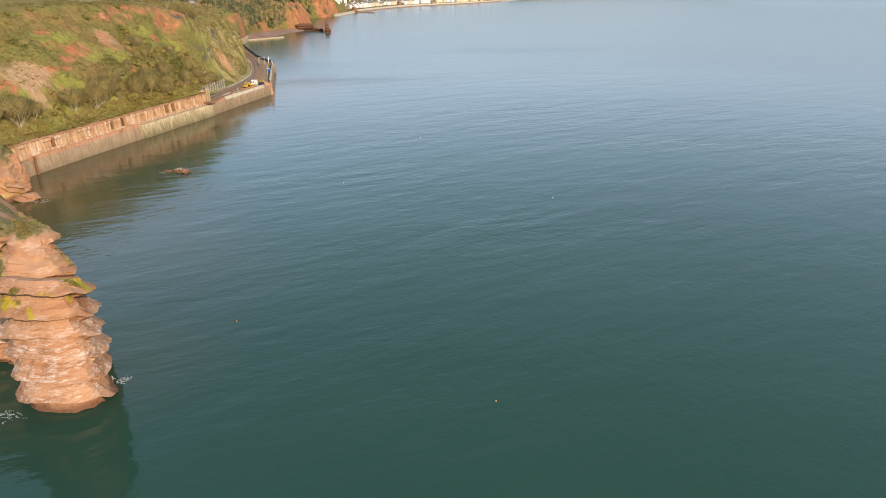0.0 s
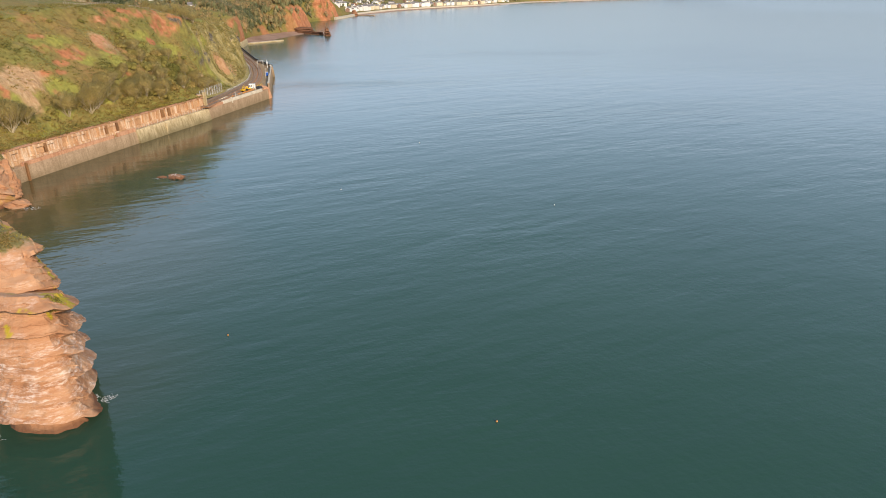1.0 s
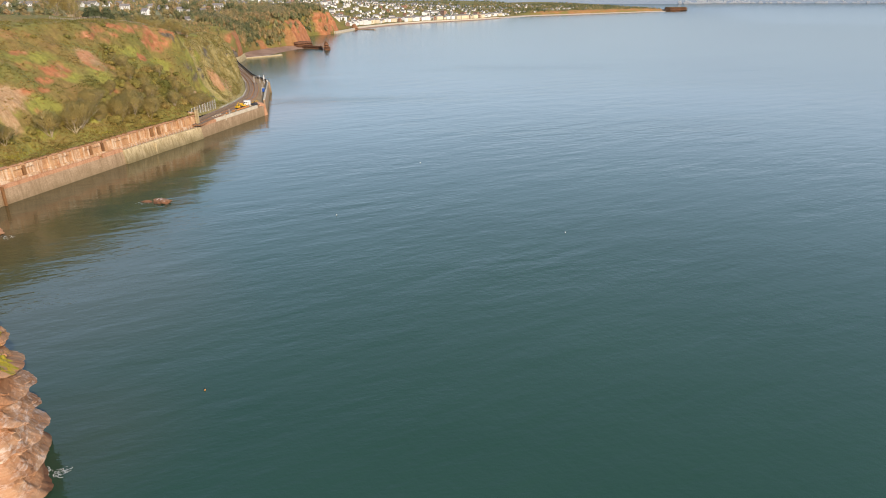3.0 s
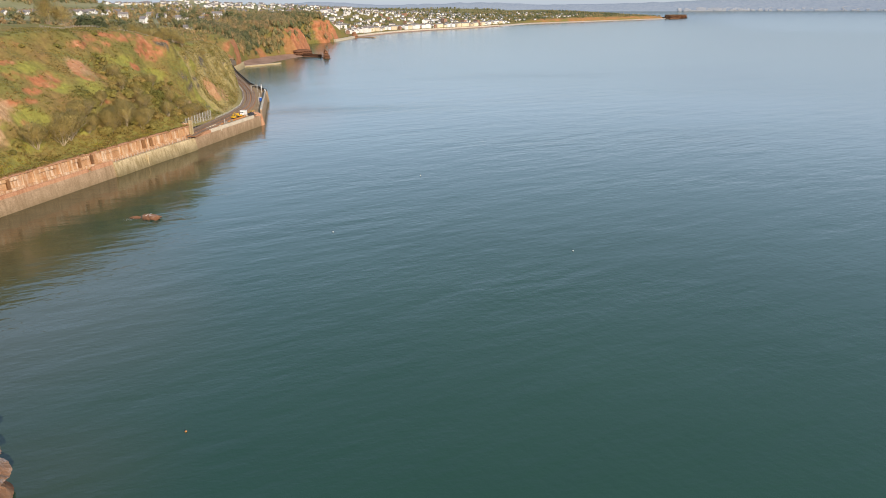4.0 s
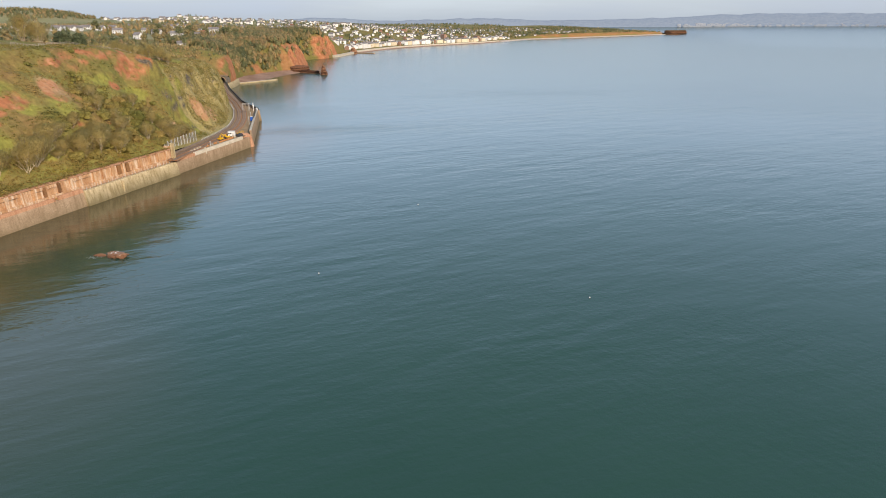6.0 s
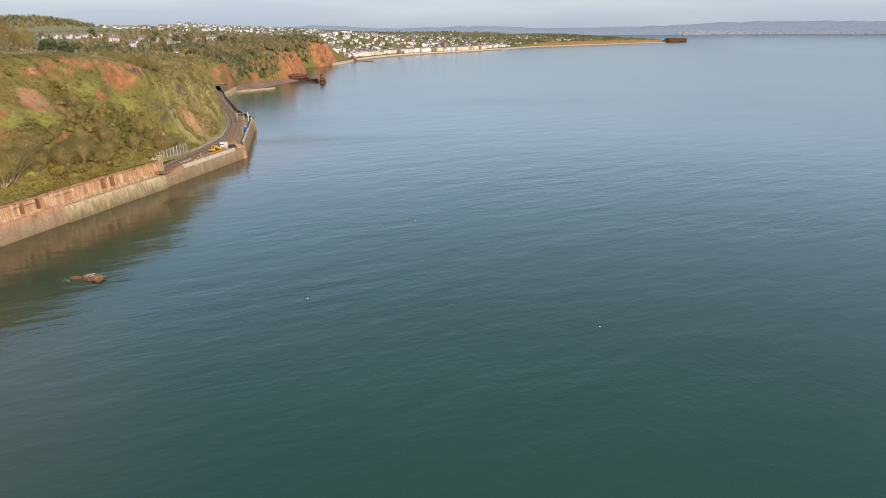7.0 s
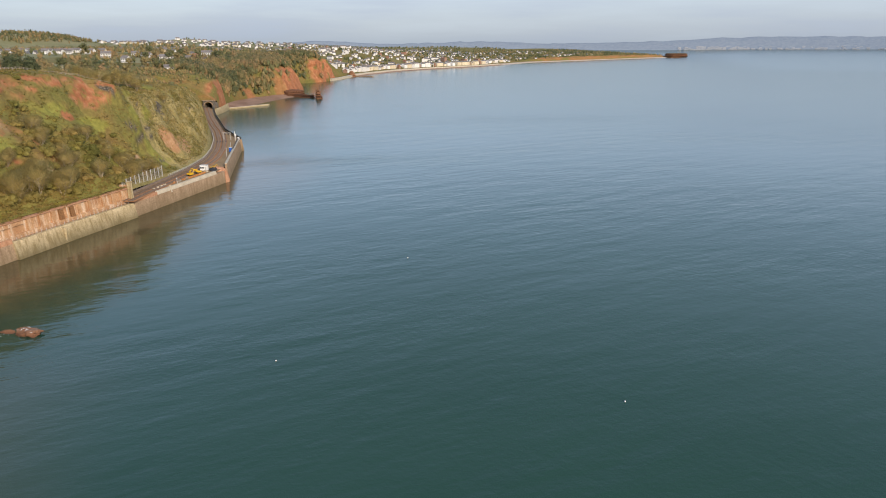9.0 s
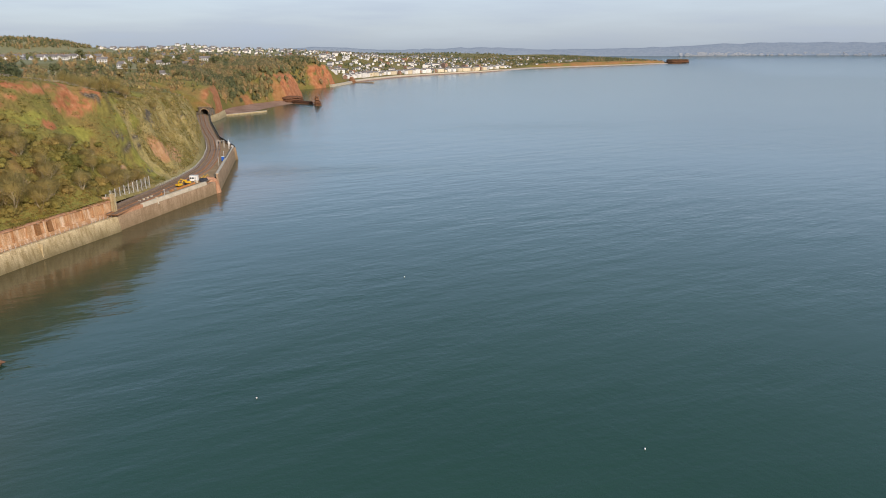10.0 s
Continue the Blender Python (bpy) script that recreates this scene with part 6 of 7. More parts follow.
# single trees in the gardens and fields behind the cliffs
def crowned_tree(seed, height, spread, lobes, tone, bole):
    """A trunk with limbs and a crown of leafy masses at their ends."""
    g = np.random.default_rng(seed)
    a = 2.4 * np.arange(lobes) + g.uniform(-0.5, 0.5, lobes)
    up = np.linspace(bole + 0.12, 0.88, lobes) + 0.05 * g.normal(size=lobes)
    out = spread * (1 - np.abs(up - (bole + 1) / 2) / (1.05 - bole)) * (0.5 + 0.5 * g.random(lobes))
    cs = np.stack([out * np.cos(a), out * np.sin(a), up], -1) * height
    size = height * (0.13 + 0.09 * g.random(lobes)) * (0.7 + spread)
    v, f, t, nr = crown_mass(cs, np.stack([size, size, size * 0.85], -1), np.clip(tone + 0.15 * (g.random(lobes) - 0.5), 0, 1), 2, 60, height * 0.024, seed + 3)
    crown = mesh_of("crown", v, f, WOOD, face_attrs={"tint": t}, normals=nr)
    bm = bmesh.new()
    tube(bm, (0, 0, -0.8), (0, 0, height * 0.5), height * 0.028, height * 0.018, 7)
    tube(bm, (0, 0, height * 0.5), (0, 0, height * 0.85), height * 0.018, height * 0.006, 6)
    for c in cs:
        tube(bm, (0, 0, c[2] * 0.72), tuple(c), height * 0.009, height * 0.004, 4)
    trunk = bpy.data.meshes.new("trunk")
    bm.to_mesh(trunk)
    bm.free()
    trunk.materials.append(PALE_BARK if bole > 0.4 else BARK)
    return trunk, crown


GARDEN_TREES = [(crowned_tree(801, 13, 0.34, 12, 0.62, 0.22), "broad brown autumn tree"), (crowned_tree(802, 12, 0.32, 11, 0.34, 0.2), "broad olive green tree"), (crowned_tree(803, 16, 0.30, 8, 0.16, 0.5), "tall dark pine with a bare pale trunk"),
                (crowned_tree(804, 10, 0.36, 10, 0.78, 0.15), "spreading russet autumn tree"), (crowned_tree(805, 9, 0.26, 9, 0.06, 0.08), "dense dark evergreen tree"), (crowned_tree(806, 14, 0.26, 11, 0.5, 0.25), "tall olive brown tree")]
g = np.random.default_rng(61)
stood = []
for trial in range(1500):
    yy, dd = g.uniform(640, 1080), g.uniform(46, 300)
    px, spot = float(foot_x(yy)) - dd, float(fbm(dd / 60, yy / 60, 33.0, 3))
    if len(stood) >= 120 or g.random() > 0.35 + 3.0 * spot or dd < 60 and yy < 800 or any((px - q[0]) ** 2 + (yy - q[1]) ** 2 < 64 for q in stood):
        continue
    stood.append((px, yy))
    k = int(g.integers(0, 6))
    (trunk, crown), words = GARDEN_TREES[k]
    q = surface(np.array([dd]), np.array([yy]))[0]
    t = thing("tree", Matrix.Translation(tuple(q - [0, 0, 0.3])) @ pose(0, 0, 0, 0, 0, 360 * g.random()) @ Matrix.Scale(g.uniform(0.75, 1.15), 4), words + " behind the cliffs", "tree", "trees behind the cliffs")
    part_mesh("trunk", trunk, t)
    part_mesh("crown", crown, t)

# turf on the rock tops
tv = np.vstack(TUFTS)
g = np.random.default_rng(77)
v, f, t, nr = leaf_cloud(tv + [0, 0, 0.05], np.full((len(tv), 3), 0.17), np.clip(0.8 + 0.9 * fbm(tv[:, 0] / 4, tv[:, 1] / 4, 2.0) + 0.3 * (g.random(len(tv)) - 0.5), 0, 1), 7, 0.09, 78)
tagged(new("turf", mesh_of("turf", v, f, SCRUB, face_attrs={"tint": t}, normals=nr)), "short olive turf and herbs on the rock tops", "grass", kind="stuff")

# ---- houses ----
def house_kind(w, dep, h, pitch, wall_mat, roof_mat, windows, chimneys):
    """Meshes of one kind of house: walls, gabled roof, chimneys, window panes."""
    out = []
    bm = bmesh.new()
    hw, hd = w / 2, dep / 2
    ridge = h + hd * pitch
    v = [bm.verts.new(c) for c in ((-hw, -hd, -4), (hw, -hd, -4), (hw, hd, -4), (-hw, hd, -4), (-hw, -hd, h), (hw, -hd, h), (hw, hd, h), (-hw, hd, h), (-hw, 0, ridge), (hw, 0, ridge))]
    for q in ((0, 1, 5, 4), (2, 3, 7, 6), (1, 2, 6, 9, 5), (3, 0, 4, 8, 7)):
        bm.faces.new([v[i] for i in q])
    me = bpy.data.meshes.new("wall")
    bm.to_mesh(me)
    bm.free()
    me.materials.append(wall_mat)
    out.append(("wall", me, None))
    bm = bmesh.new()
    e = 0.4
    for s in (-1, 1):
        lo = [(-hw - e, s * (hd + e), h - e * pitch), (hw + e, s * (hd + e), h - e * pitch), (hw + e, 0, ridge), (-hw - e, 0, ridge)]
        a = [bm.verts.new(c) for c in lo]
        b2 = [bm.verts.new((c[0], c[1], c[2] + 0.28)) for c in lo]
        bm.faces.new(a)
        bm.faces.new(b2)
        for i in range(4):
            bm.faces.new((a[i], a[(i + 1) % 4], b2[(i + 1) % 4], b2[i]))
    bmesh.ops.recalc_face_normals(bm, faces=bm.faces[:])
    me = bpy.data.meshes.new("roof")
    bm.to_mesh(me)
    bm.free()
    me.materials.append(roof_mat)
    out.append(("roof", me, None))
    for s in chimneys:
        me = bpy.data.meshes.new("chimney")
        bm = box(s * hw - 0.4, s * hw + 0.4, -0.5, 0.5, ridge - 0.6, ridge + 1.2)
        bm.to_mesh(me)
        bm.free()
        me.materials.append(BRICK_HOUSE)
        out.append(("chimney", me, None))
    if windows:
        me = bpy.data.meshes.new("window")
        bm = box(-0.65, 0.65, -0.06, 0.06, -0.65, 0.65)
        bm.to_mesh(me)
        bm.free()
        me.materials.append(PANE)
        floors = max(1, round(h / 2.8))
        for fl in range(floors):
            for i in range(windows):
                x = -hw + w * (i + 0.5) / windows
                out.append(("window", me, (x, -hd - 0.02, h - 1.5 - 2.8 * fl)))
    return out


KINDS = [house_kind(9, 8, 5.4, 0.75, RENDER_WHITE, SLATE, 3, (0.7,)), house_kind(13, 8, 5.2, 0.7, RENDER_WHITE, SLATE, 4, (-0.6, 0.6)), house_kind(10, 9, 3.0, 0.6, RENDER_WHITE, SLATE, 3, ()),
         house_kind(11, 8, 5.6, 0.8, RENDER_CREAM, SLATE, 3, (0.6,)), house_kind(9, 8, 5.4, 0.75, BRICK_HOUSE, TILE, 3, (0.6,)), house_kind(24, 11, 10.5, 0.5, RENDER_WHITE, SLATE, 8, (-0.5, 0.5)),
         house_kind(30, 12, 9, 0.5, RENDER_CREAM, SLATE, 9, (-0.6, 0.0, 0.6)), house_kind(16, 10, 8.5, 0.6, RENDER_WHITE, SLATE, 5, (0.5,)), house_kind(18, 12, 13, 0.25, BRICK_HOUSE, TILE, 5, ())]
HOUSE_WORDS = ["white rendered house with a grey slate roof", "white rendered pair of houses with a grey slate roof", "low white bungalow with a grey roof", "cream rendered house with a grey slate roof", "red brick house with a brown tiled roof",
               "long white seafront terrace with a slate roof", "long cream seafront terrace with a slate roof", "large white house with a slate roof", "tall red brick block of flats"]
FIRST = {}


def put_house(k, x, y, z, turn, group, windows=True):
    key = (k, windows)
    m = Matrix.Translation((x, y, z)) @ pose(0, 0, 0, 0, 0, turn)
    if key in FIRST:
        ob = copy_thing(FIRST[key], m)
        ob["group"] = group
        return ob
    ob = thing("house", m, HOUSE_WORDS[k] + ", among trees", "house", group)
    for name, me, at in KINDS[k]:
        if name == "window" and not windows:
            continue
        q = part_mesh(name, me, ob)
        if at:
            q.location = at
    FIRST[key] = ob
    return ob


g = np.random.default_rng(5)


def lay(n, y0, y1, d0, d1, group, kinds, gap, windows, wish=None, turn=0.0):
    done = []
    tries = 0
    while len(done) < n and tries < n * 40:
        tries += 1
        yy, dd = g.uniform(y0, y1), g.uniform(d0, d1)
        if wish and not wish(dd, yy):
            continue
        q = surface(np.array([dd]), np.array([yy]))[0]
        if any((q[0] - a[0]) ** 2 + (q[1] - a[1]) ** 2 < gap ** 2 for a in done):
            continue
        done.append(q)
        put_house(int(g.choice(kinds)), q[0], q[1], q[2] - 0.6, turn + g.choice([0, 90, 15, -20, 70]) + g.uniform(-8, 8), group, windows)


# near hamlet among the trees, and the estate on the ridge behind
for x, yy, k, tn in ((-413, 954, 7, 20), (-392, 935, 2, 0), (-430, 980, 1, 10), (-352, 830, 2, 30), (-372, 878, 2, -10), (-440, 1150, 7, 10), (-468, 1010, 1, 0), (-500, 1040, 0, 15), (-400, 992, 0, 25), (-455, 930, 0, -10), (-385, 1012, 2, 5), (-520, 1000, 1, 12), (-348, 905, 0, 40), (-560, 1060, 3, 0), (-420, 1060, 4, 20)):
    put_house(k, x, yy, ground_at(x, yy), tn, "houses behind the cliffs")
lay(26, 1050, 1190, 320, 470, "white estate houses", [0, 1, 1, 2], 16, True)
lay(110, 1880, 2200, 480, 1080, "houses on the ridge", [0, 1, 0, 1, 2, 3], 15, False)
lay(16, 1250, 1650, 160, 420, "houses among trees", [0, 1, 2, 3], 30, False)
lay(125, 1640, 2350, 30, 430, "houses of the seaside town", [0, 0, 1, 2, 3, 0, 4, 7], 16, False)
FAR_PLACES = []
for y0, y1, d0, d1, count, gap in ((2300, 2850, 20, 480, 230, 15), (2250, 3000, 480, 950, 110, 20), (2850, 3250, 40, 320, 45, 18), (1660, 2320, 60, 560, 260, 14)):
    tries, mine = 0, []
    while len(mine) < count and tries < 4000:
        tries += 1
        yy, dd = g.uniform(y0, y1), g.uniform(d0, d1)
        q = surface(np.array([dd]), np.array([yy]))[0]
        if all((q[0] - a[0]) ** 2 + (q[1] - a[1]) ** 2 > gap ** 2 for a in mine):
            mine.append(q)
    FAR_PLACES += [(*q, y0) for q in mine]
for part_name, mat, lab in (("wall", RENDER_WHITE, "white walls of far houses on the hillside"), ("roof", SLATE, "grey roofs of far houses on the hillside")):
    bm = bmesh.new()
    for i, q in enumerate(FAR_PLACES):
        kind = (0, 2, 0, 3, 2, 1, 0)[i % 7]
        me = next(m for nm, m, _ in KINDS[kind] if nm == part_name)
        tmp = me.copy()
        tmp.transform(Matrix.Translation((q[0], q[1], q[2] - 0.8)) @ pose(0, 0, 0, 0, 0, (25, 115, 40, 20)[i % 4] + (i * 7) % 11) @ Matrix.Scale(0.85, 4))
        bm.from_mesh(tmp)
        bpy.data.meshes.remove(tmp)
    me = bpy.data.meshes.new("far_houses")
    bm.to_mesh(me)
    bm.free()
    me.materials.append(mat)
    tagged(new("far_houses", me), lab, "houses", kind="stuff")
for s in np.linspace(0.01, 0.99, 52):
    yy = 1640 + s * 950
    xx = float(foot_x(yy)) - 20 - 14 * g.random()
    slope = math.degrees(math.atan2(float(foot_x(yy + 20) - foot_x(yy - 20)), 40))
    k = int(g.choice([7, 3, 7, 5, 5, 7, 1, 6, 6, 4]))
    put_house(k, xx, yy, 6.5, 90 - slope + 4 * g.uniform(-1, 1), "seafront terraces", False)
for xx, yy in ((-64, 2360), (-20, 2420), (-130, 2330)):
    put_house(8, xx, yy, ground_at(xx, yy), -40, "blocks of flats", False)

# rows of pale buildings along the far shore of the estuary
vs, fs = [], []
g = np.random.default_rng(9)
for k in range(240):
    a = radians(g.uniform(15.5, 31) if k % 5 else g.uniform(16, 21))
    row = g.random() ** 2.2 * (0.35 if a < radians(18.5) else 0.8)
    r = 4600 + 5 + 85 * row
    w, hh = g.uniform(4, 10) * (2.5 if k % 17 == 0 else 1), g.uniform(2.5, 4.5)
    z = 35 + 47 * row
    c = np.array((r * math.sin(a) - 6 * math.sin(a), r * math.cos(a) - 6 * math.cos(a), z))
    b0 = len(vs)
    for zz in (-6, hh):
        for u, w2 in ((-w, 0), (w, 0), (w, 14), (-w, 14)):
            vs.append((c[0] + u * math.cos(a) + w2 * math.sin(a), c[1] - u * math.sin(a) + w2 * math.cos(a), c[2] + zz))
    fs += [tuple(b0 + i for i in q) for q in ((0, 1, 5, 4), (1, 2, 6, 5), (2, 3, 7, 6), (3, 0, 4, 7), (4, 5, 6, 7))]
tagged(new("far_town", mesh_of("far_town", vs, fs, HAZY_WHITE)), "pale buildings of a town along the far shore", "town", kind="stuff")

# ---- railway works and small things ----
def on_track(x, y, z=TRACK_Z - 0.45, turn=0.0):
    return Matrix.Translation((x, y, z)) @ pose(0, 0, 0, 0, 0, turn)


# rock fall fence by the cliff's foot
fence = thing("catch_fence", (0, 0, 0), "tall galvanised rock fall fence with mesh beside the railway", "fence")
fline = resample([(-154.6, 362.5), (-154.4, 398)], 3.55)
for p in fline:
    part("post", box(p[0] - 0.11, p[0] + 0.11, p[1] - 0.11, p[1] + 0.11, TRACK_Z - 0.6, TRACK_Z + 6.0), GALV, fence)
for a, b2 in zip(fline, fline[1:]):
    bm = bmesh.new()
    for z in np.linspace(TRACK_Z + 0.2, TRACK_Z + 5.8, 12):
        tube(bm, (a[0], a[1], z), (b2[0], b2[1], z), 0.02, 0.02, 3)
    for q in np.linspace(0.1, 0.9, 7):
        c = a + (b2 - a) * q
        tube(bm, (c[0], c[1], TRACK_Z), (c[0], c[1], TRACK_Z + 5.8), 0.015, 0.015, 3)
    part("mesh_panel", bm, GALV, fence)

# low guard rail along the curve at the cliff's foot
guard = thing("guard_rail", (0, 0, 0), "low pale guard rail along the foot of the cliff", "fence")
gl = offset_line(INNER, 1.9)
gl = resample(gl[(gl[:, 1] > 400) & (gl[:, 1] < 560)], 2.2)
for p in gl:
    part_mesh("post", post_me, guard).location = (p[0], p[1], TRACK_Z + 0.1)
for h in (0.6, 1.1):
    part_mesh("rail", swept(gl, [(0, TRACK_Z + h), (0, TRACK_Z + h + 0.08), (0.08, TRACK_Z + h + 0.08), (0.08, TRACK_Z + h)], "rail", GALV, closed=True), guard)

# signal gantry over both tracks
gan = thing("signal_gantry", on_track(-175.4, 528.5, TRACK_Z, 22), "white lattice signal gantry over the seaward track", "gantry")
for s in (0.2, 4.6):
    for o in (-0.3, 0.3):
        part("leg", box(s + o - 0.06, s + o + 0.06, -0.06, 0.06, -0.5, 4.9), GALV, gan)
    bm = bmesh.new()
    for k in range(4):
        tube(bm, (s - 0.3, 0, k), (s + 0.3, 0, k + 1), 0.05, 0.05, 4)
    part("bracing", bm, GALV, gan)
for z in (4.3, 4.9):
    part("beam", box(-0.2, 5.0, -0.06, 0.06, z - 0.07, z + 0.07), GALV, gan)
bm = bmesh.new()
for k in range(5):
    tube(bm, (0 + k, 0, 4.3 + 0.6 * (k % 2)), (1 + k, 0, 4.9 - 0.6 * (k % 2)), 0.04, 0.04, 4)
part("lattice", bm, GALV, gan)
for s in (1.2, 3.2):
    sg = part("signal_head", box(s - 0.3, s + 0.3, -0.4, -0.1, 2.9, 4.3, 0.04), DARK, gan, "black signal head")
    part("hood", box(s - 0.2, s + 0.2, -0.75, -0.4, 3.9, 4.0), DARK, sg)
# dark walkway plates lying across the rails by the gantry
crossing = thing("track_crossing", on_track(-172.2, 519.5, TRACK_Z + 0.18, 22), "dark rubber panels laid across the rails", "crossing")
for s in (-4.3, -2.2, -0.8, 1.3):
    part("panel", box(s, s + 1.0, -1.2, 1.2, 0, 0.1, 0.02), DARK, crossing)

for x, y, h, tn in ((-184.6, 524, 4.6, 10), (-183.6, 519, 3.2, 10), (-186.5, 531, 5.2, 15)):
    cab = thing("equipment_cabinet", on_track(x, y, TRACK_Z - 0.4, tn), "white lineside equipment cabinet at the foot of the cliff", "cabinet", "lineside cabinets")
    part("body", box(-0.9, 0.9, -0.6, 0.6, 0.2, h * 0.55, 0.05), WHITE, cab)
    part("door", box(-0.75, 0.75, -0.64, -0.6, 0.4, h * 0.5), GALV, cab)
    part("plinth", box(-1.0, 1.0, -0.7, 0.7, 0, 0.2), CONCRETE, cab)
for x, y, h in ((-166.8, 527, 6.2), (-163.5, 524, 3.0), (-161.8, 520.5, 2.4), (-170.5, 538, 3.0)):
    pole = thing("signal_post", on_track(x, y), "slim white post with a small box beside the line", "signal post", "lineside posts")
    part("post", box(-0.14, 0.14, -0.14, 0.14, 0, h), WHITE, pole)
    part("box", box(-0.4, 0.4, -0.3, 0.3, h * 0.6, h * 0.6 + 1.0, 0.04), WHITE, pole)
    part("foot", box(-0.4, 0.4, -0.4, 0.4, 0, 0.15), CONCRETE, pole)

# works compound at the corner
cont = thing("site_cabin", on_track(-143.0, 419.4, turn=4), "white steel site cabin on the railway formation", "site cabin")
part("body", box(-1.7, 1.9, -1.25, 1.25, 0.2, 2.8, 0.06), WHITE, cont)
part("roof", box(-1.75, 1.95, -1.3, 1.3, 2.8, 2.92), GALV, cont)
part("door", box(0.8, 1.7, -1.29, -1.25, 0.25, 2.2), GALV, cont)
for s in (-1.1, 0.0):
    part("window", box(s - 0.4, s + 0.4, -1.29, -1.25, 1.3, 2.1), PANE, cont)
for s in (-1.4, 1.6):
    part("skid", box(s - 0.15, s + 0.15, -1.2, 1.2, 0, 0.2), DARK, cont)


def excavator(x, y, turn, size, label):
    e = thing("excavator", on_track(x, y, turn=turn) @ Matrix.Scale(size, 4), label, "excavator", "site machines")
    for s in (-1, 1):
        tr = part("track", box(-1.7, 1.7, s * 1.0 - 0.28, s * 1.0 + 0.28, 0, 0.8, 0.25), DARK, e)
        part("sprocket", box(1.1, 1.5, s * 1.3 - 0.06, s * 1.3 + 0.06, 0.2, 0.6, 0.1), YELLOW, tr)
    part("undercarriage", box(-0.8, 0.8, -0.8, 0.8, 0.4, 0.95, 0.05), DARK, e)
    part("body", box(-1.8, 1.2, -1.2, 1.2, 0.95, 1.9, 0.12), YELLOW, e)
    part("counterweight", box(-2.2, -1.5, -1.15, 1.15, 1.0, 2.1, 0.2), YELLOW, e)
    cabin = part("cab", box(0.1, 1.4, 0.2, 1.2, 1.9, 3.1, 0.12), YELLOW, e)
    part("window", box(1.38, 1.42, 0.3, 1.1, 2.1, 2.95), PANE, cabin)
    part("window", box(0.3, 1.2, 0.17, 0.21, 2.1, 2.95), PANE, cabin)
    for nm, a, b2, r0, r1 in (("boom", (1.2, -0.2, 1.5), (3.4, -0.2, 3.6), 0.28, 0.22), ("arm", (3.4, -0.2, 3.6), (4.8, -0.2, 1.6), 0.2, 0.16), ("ram", (1.6, -0.2, 1.4), (2.7, -0.2, 2.6), 0.1, 0.08)):
        bm = bmesh.new()
        tube(bm, a, b2, r0, r1, 4)
        part(nm, bm, YELLOW if nm != "ram" else STEEL, e)
    part("bucket", box(4.4, 5.1, -0.7, 0.3, 0.7, 1.6, 0.12), DARK, e)


excavator(-143.4, 404.5, 75, 0.85, "yellow tracked excavator parked beside the railway")
excavator(-142.6, 411.0, 200, 0.8, "yellow tracked excavator with its boom folded low")
excavator(-140.4, 424.5, 40, 0.6, "small yellow digger with a raised boom")
for k, (x, y, tn) in enumerate(((-143.6, 392, 5), (-143.2, 396, 12), (-142.6, 399, -8), (-144.3, 388.0, 20))):
    st = thing("timber_stack", on_track(x, y, turn=tn + 90), "stack of orange brown timber sleepers beside the track", "timber stack", "stacked sleepers")
    for r in range(3):
        for c in range(3 - r):
            part("beam", box(-1.3, 1.3, -0.6 + 0.36 * c + 0.18 * r, -0.28 + 0.36 * c + 0.18 * r, 0.02 + 0.24 * r, 0.24 + 0.24 * r, 0.02), ORANGE if k % 2 else TIMBER, st)
for k, (x, y, w, h) in enumerate(((-138.9, 421.5, 2.2, 1.5), (-138.2, 418.6, 1.6, 1.2))):
    hp = thing("covered_heap", on_track(x, y, TRACK_Z - 0.5), "heap of material under a dark tarpaulin", "heap", "covered heaps")
    bm = bmesh.new()
    bmesh.ops.create_icosphere(bm, subdivisions=3, radius=1.0)
    for v in bm.verts:
        q = 1 + 0.35 * noise.noise(v.co * 1.6 + Vector((k * 5, 0, 0)))
        v.co = Vector((v.co.x * w * q, v.co.y * w * 0.8 * q, max(v.co.z, -0.1) * h * q))
    part("tarpaulin", bm, DARK, hp)
for k, (x, y) in enumerate(((-141.0, 416.0), (-139.6, 415.0), (-146.2, 376), (-146.0, 379), (-145.8, 382.0), (-146.4, 373))):
    bag = thing("bulk_bag", on_track(x, y, turn=20 * k), "pale woven bulk bag of aggregate", "bag", "bulk bags")
    part("bag", box(-0.5, 0.5, -0.5, 0.5, 0, 0.95, 0.14), CONCRETE, bag)
    part("contents", box(-0.36, 0.36, -0.36, 0.36, 0.9, 1.05, 0.08), BALLAST, bag)
toilet = thing("portable_toilet", on_track(-152.0, 479.5, turn=15), "blue portable toilet cabin by the sea wall", "toilet")
part("body", box(-0.8, 0.8, -0.8, 0.8, 0.1, 2.6, 0.06), BLUE, toilet)
part("roof", box(-0.85, 0.85, -0.85, 0.85, 2.6, 2.8, 0.08), WHITE, toilet)
part("door", box(-0.5, 0.5, -0.86, -0.8, 0.2, 2.3), BLUE, toilet)
part("base", box(-0.9, 0.9, -0.9, 0.9, 0, 0.12), DARK, toilet)
for x, y, h in ((-147.5, 462, 5.0), (-158.5, 497, 3.0), (-142.0, 386.5, 2.6)):
    lp = thing("lamp_post", on_track(x, y), "slender grey post standing by the sea wall", "post", "posts by the wall")
    part("post", box(-0.1, 0.1, -0.1, 0.1, 0, h), GALV, lp)
    part("head", box(-0.3, 0.3, -0.12, 0.12, h, h + 0.2), GALV, lp)
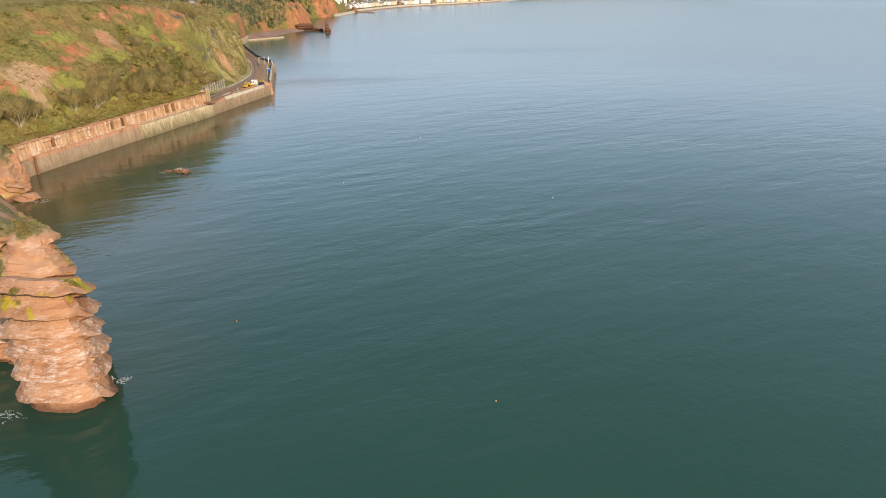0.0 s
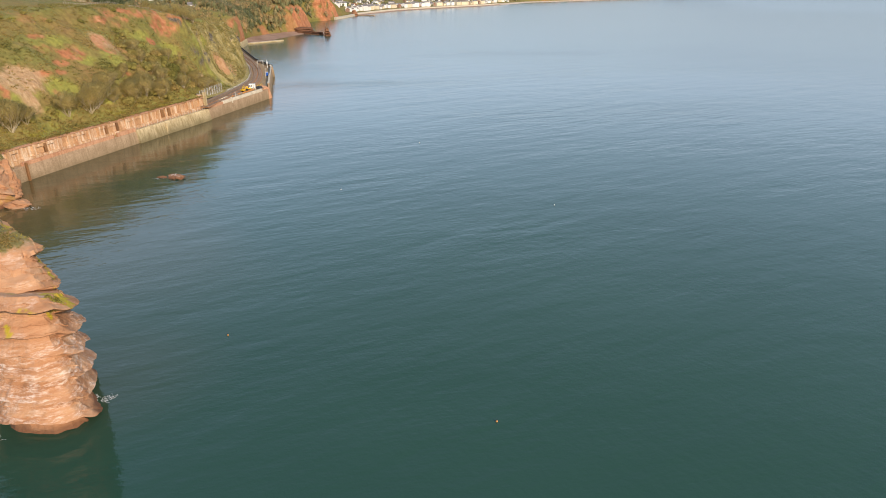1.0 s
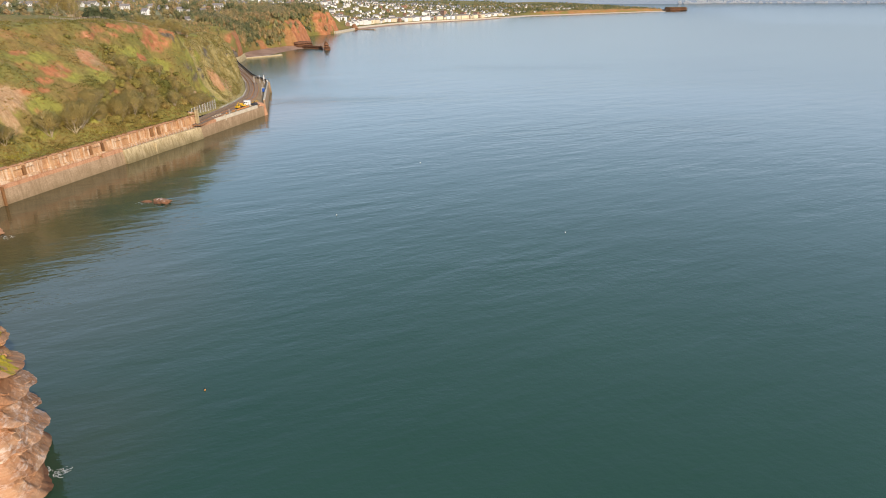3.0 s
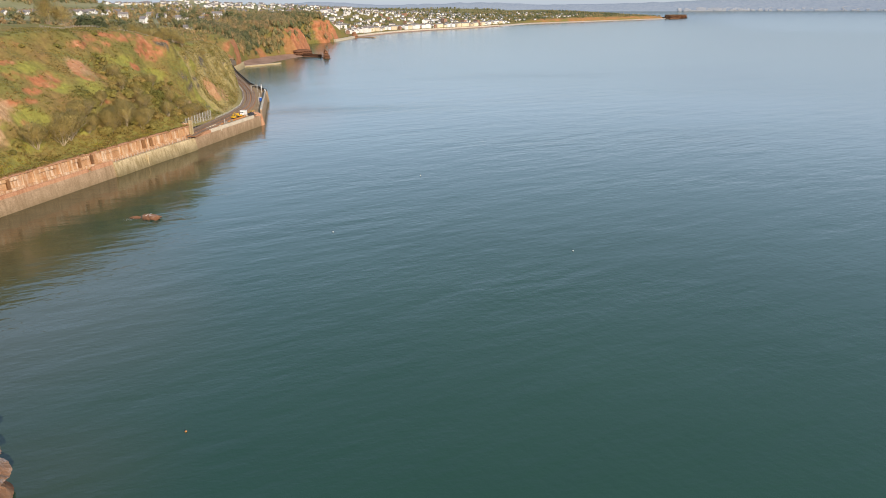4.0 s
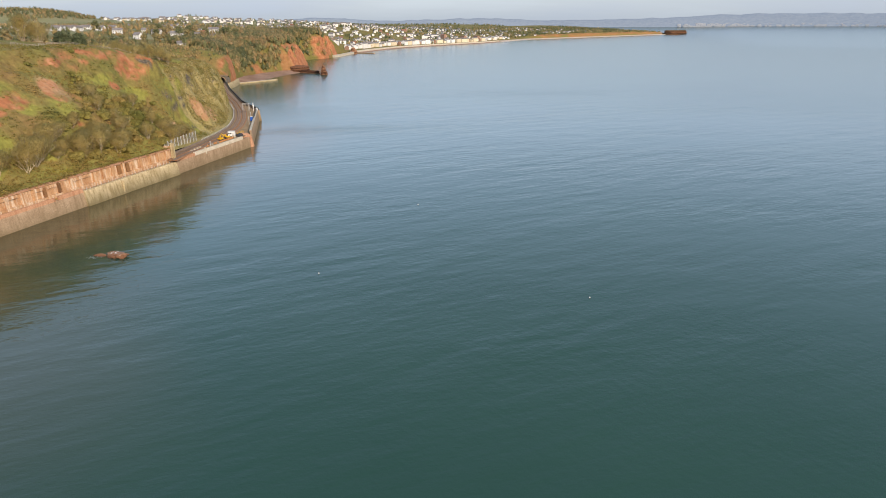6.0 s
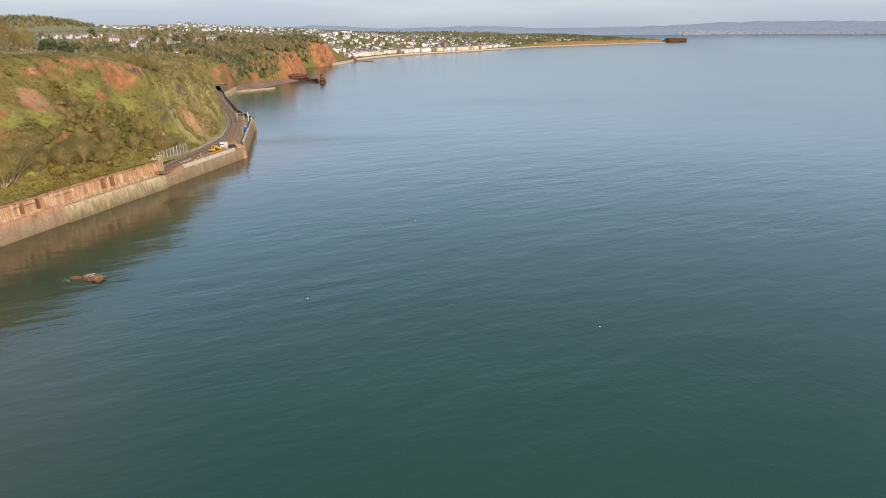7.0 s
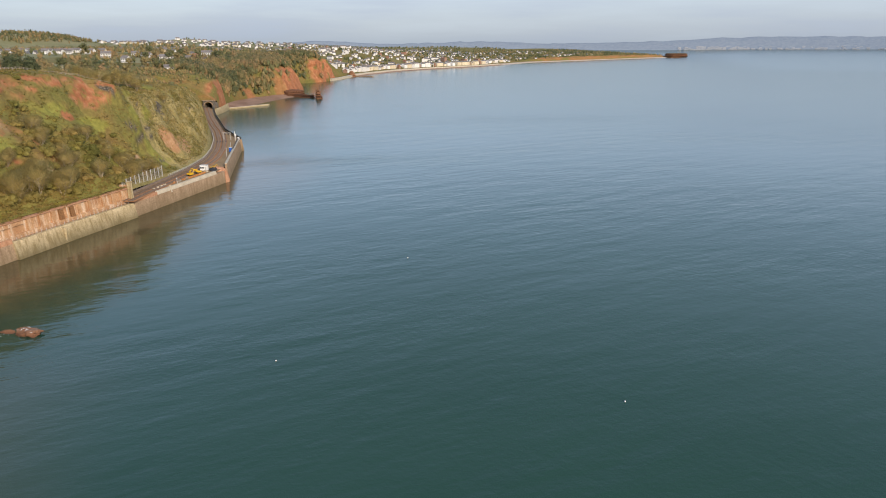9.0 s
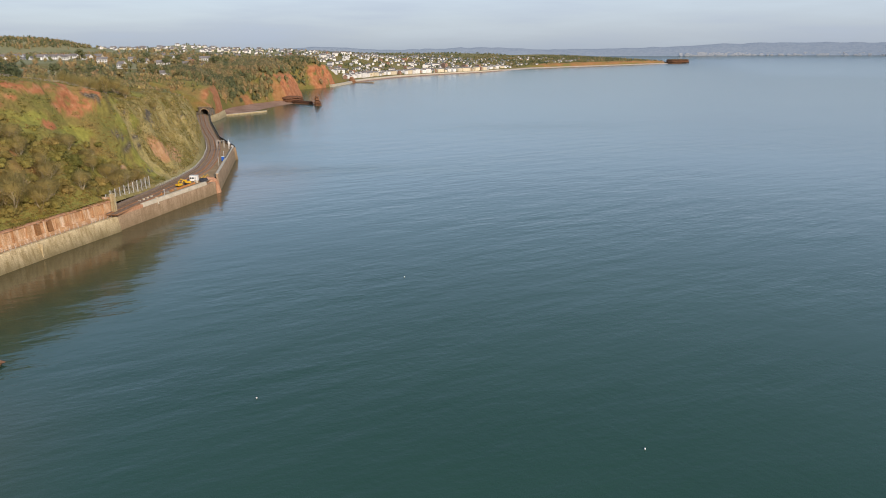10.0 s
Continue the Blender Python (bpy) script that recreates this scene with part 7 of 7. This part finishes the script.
# orange mesh barrier along the works
bar = thing("safety_barrier", (0, 0, 0), "low orange plastic safety barrier beside the track", "barrier")
sb = resample([(-141.8, 398), (-140.4, 408), (-139.6, 413)], 2.0)
for a, b2 in zip(sb, sb[1:]):
    mid = (a + b2) / 2
    part("panel", box(-0.06, 0.06, -0.95, 0.95, 0.05, 0.9, 0, Matrix.Translation((mid[0], mid[1], TRACK_Z - 0.45)) @ pose(0, 0, 0, 0, 0, -8)), ORANGE, bar)

# post and rail fence along the cliff top
top_fence = thing("cliff_fence", (0, 0, 0), "pale wooden post and rail fence along the cliff top", "fence")
tf = resample([(-214, 352), (-213, 366), (-212.5, 380), (-209.5, 394), (-205, 404), (-200, 412), (-194.5, 419), (-189, 424)], 1.9)
pz = [ground_at(q[0], q[1]) for q in tf]
fpost = bpy.data.meshes.new("post")
bm = box(-0.09, 0.09, -0.09, 0.09, -0.4, 1.35, 0.02)
bm.to_mesh(fpost)
bm.free()
fpost.materials.append(TIMBER)
for q, z in zip(tf, pz):
    part_mesh("post", fpost, top_fence).location = (q[0], q[1], z)
for h in (0.6, 1.15):
    part_mesh("rail", swept(tf, [(0, h), (0, h + 0.1), (0.06, h + 0.1), (0.06, h)], "rail", TIMBER, z=pz, closed=True), top_fence)

# marker buoys
for k, (x, y) in enumerate(((7.0, 97.1), (-49.4, 123.1), (-46.8, 228.4), (28.7, 214.8), (-25.1, 304.0))):
    bu = thing("marker_buoy", (x, y, 0.0), "small orange marker buoy floating on the sea" if k < 2 else "small pale marker buoy floating on the sea", "buoy", "pot buoys")
    bm = bmesh.new()
    bmesh.ops.create_uvsphere(bm, u_segments=12, v_segments=8, radius=0.2)
    for v in bm.verts:
        v.co.z = v.co.z * 0.85 + 0.12
    part("float", bm, ORANGE if k < 2 else WHITE, bu)
    bm = bmesh.new()
    tube(bm, (0, 0, 0.3), (0, 0, 0.62), 0.04, 0.03, 6)
    part("stick", bm, DARK, bu)

# foam washing round the rocks
g = np.random.default_rng(77)
for cx0, cy0, rad, count, lab in ((-63.6, 100.0, 1.7, 34, "white foam washing against the crag"), (-76.5, 88.0, 2.2, 30, "white foam washing against the crag"), (-145.5, 201.5, 2.6, 40, "white foam on the rock shelf"), (-119.6, 238.2, 1.6, 16, "faint foam round the low rock")):
    vs, fs = [], []
    for k in range(count):
        a, q = g.uniform(0, 6.28), rad * g.random() ** 0.6
        c = np.array((cx0 + q * math.cos(a) * 1.5, cy0 + q * math.sin(a) * 0.8))
        s, w = g.uniform(0.15, 0.7), g.uniform(0.02, 0.07)
        n8 = 7
        arc = g.uniform(0, 6.28) + np.linspace(0, g.uniform(1.2, 3.5), n8)
        b0 = len(vs)
        for t in arc:
            for r in (s - w, s + w):
                vs.append((c[0] + r * math.cos(t), c[1] + r * math.sin(t) * 0.6, 0.03))
        fs += [(b0 + 2 * i, b0 + 2 * i + 1, b0 + 2 * i + 3, b0 + 2 * i + 2) for i in range(n8 - 1)]
    tagged(new("foam", mesh_of("foam", vs, fs, FOAM)), lab, "foam", kind="stuff")

# slender mast on the wooded hill
mx, my = -1262.0, 1800.0
mast = thing("radio_mast", (mx, my, ground_at(mx, my) - 0.5), "slender grey lattice mast on the far wooded hill", "mast")
for k in range(3):
    a = 2 * math.pi * k / 3
    bm = bmesh.new()
    tube(bm, (0.9 * math.cos(a), 0.9 * math.sin(a), 0), (0.2 * math.cos(a), 0.2 * math.sin(a), 26), 0.16, 0.12, 5)
    part("leg", bm, GALV, mast)
bm = bmesh.new()
for k in range(12):
    w0 = 0.9 - 0.7 * k / 12
    for j in range(3):
        a, b2 = 2 * math.pi * j / 3, 2 * math.pi * (j + 1) / 3
        tube(bm, (w0 * math.cos(a), w0 * math.sin(a), 2.1 * k), (w0 * math.cos(b2), w0 * math.sin(b2), 2.1 * k + 2), 0.06, 0.06, 4)
part("bracing", bm, GALV, mast)
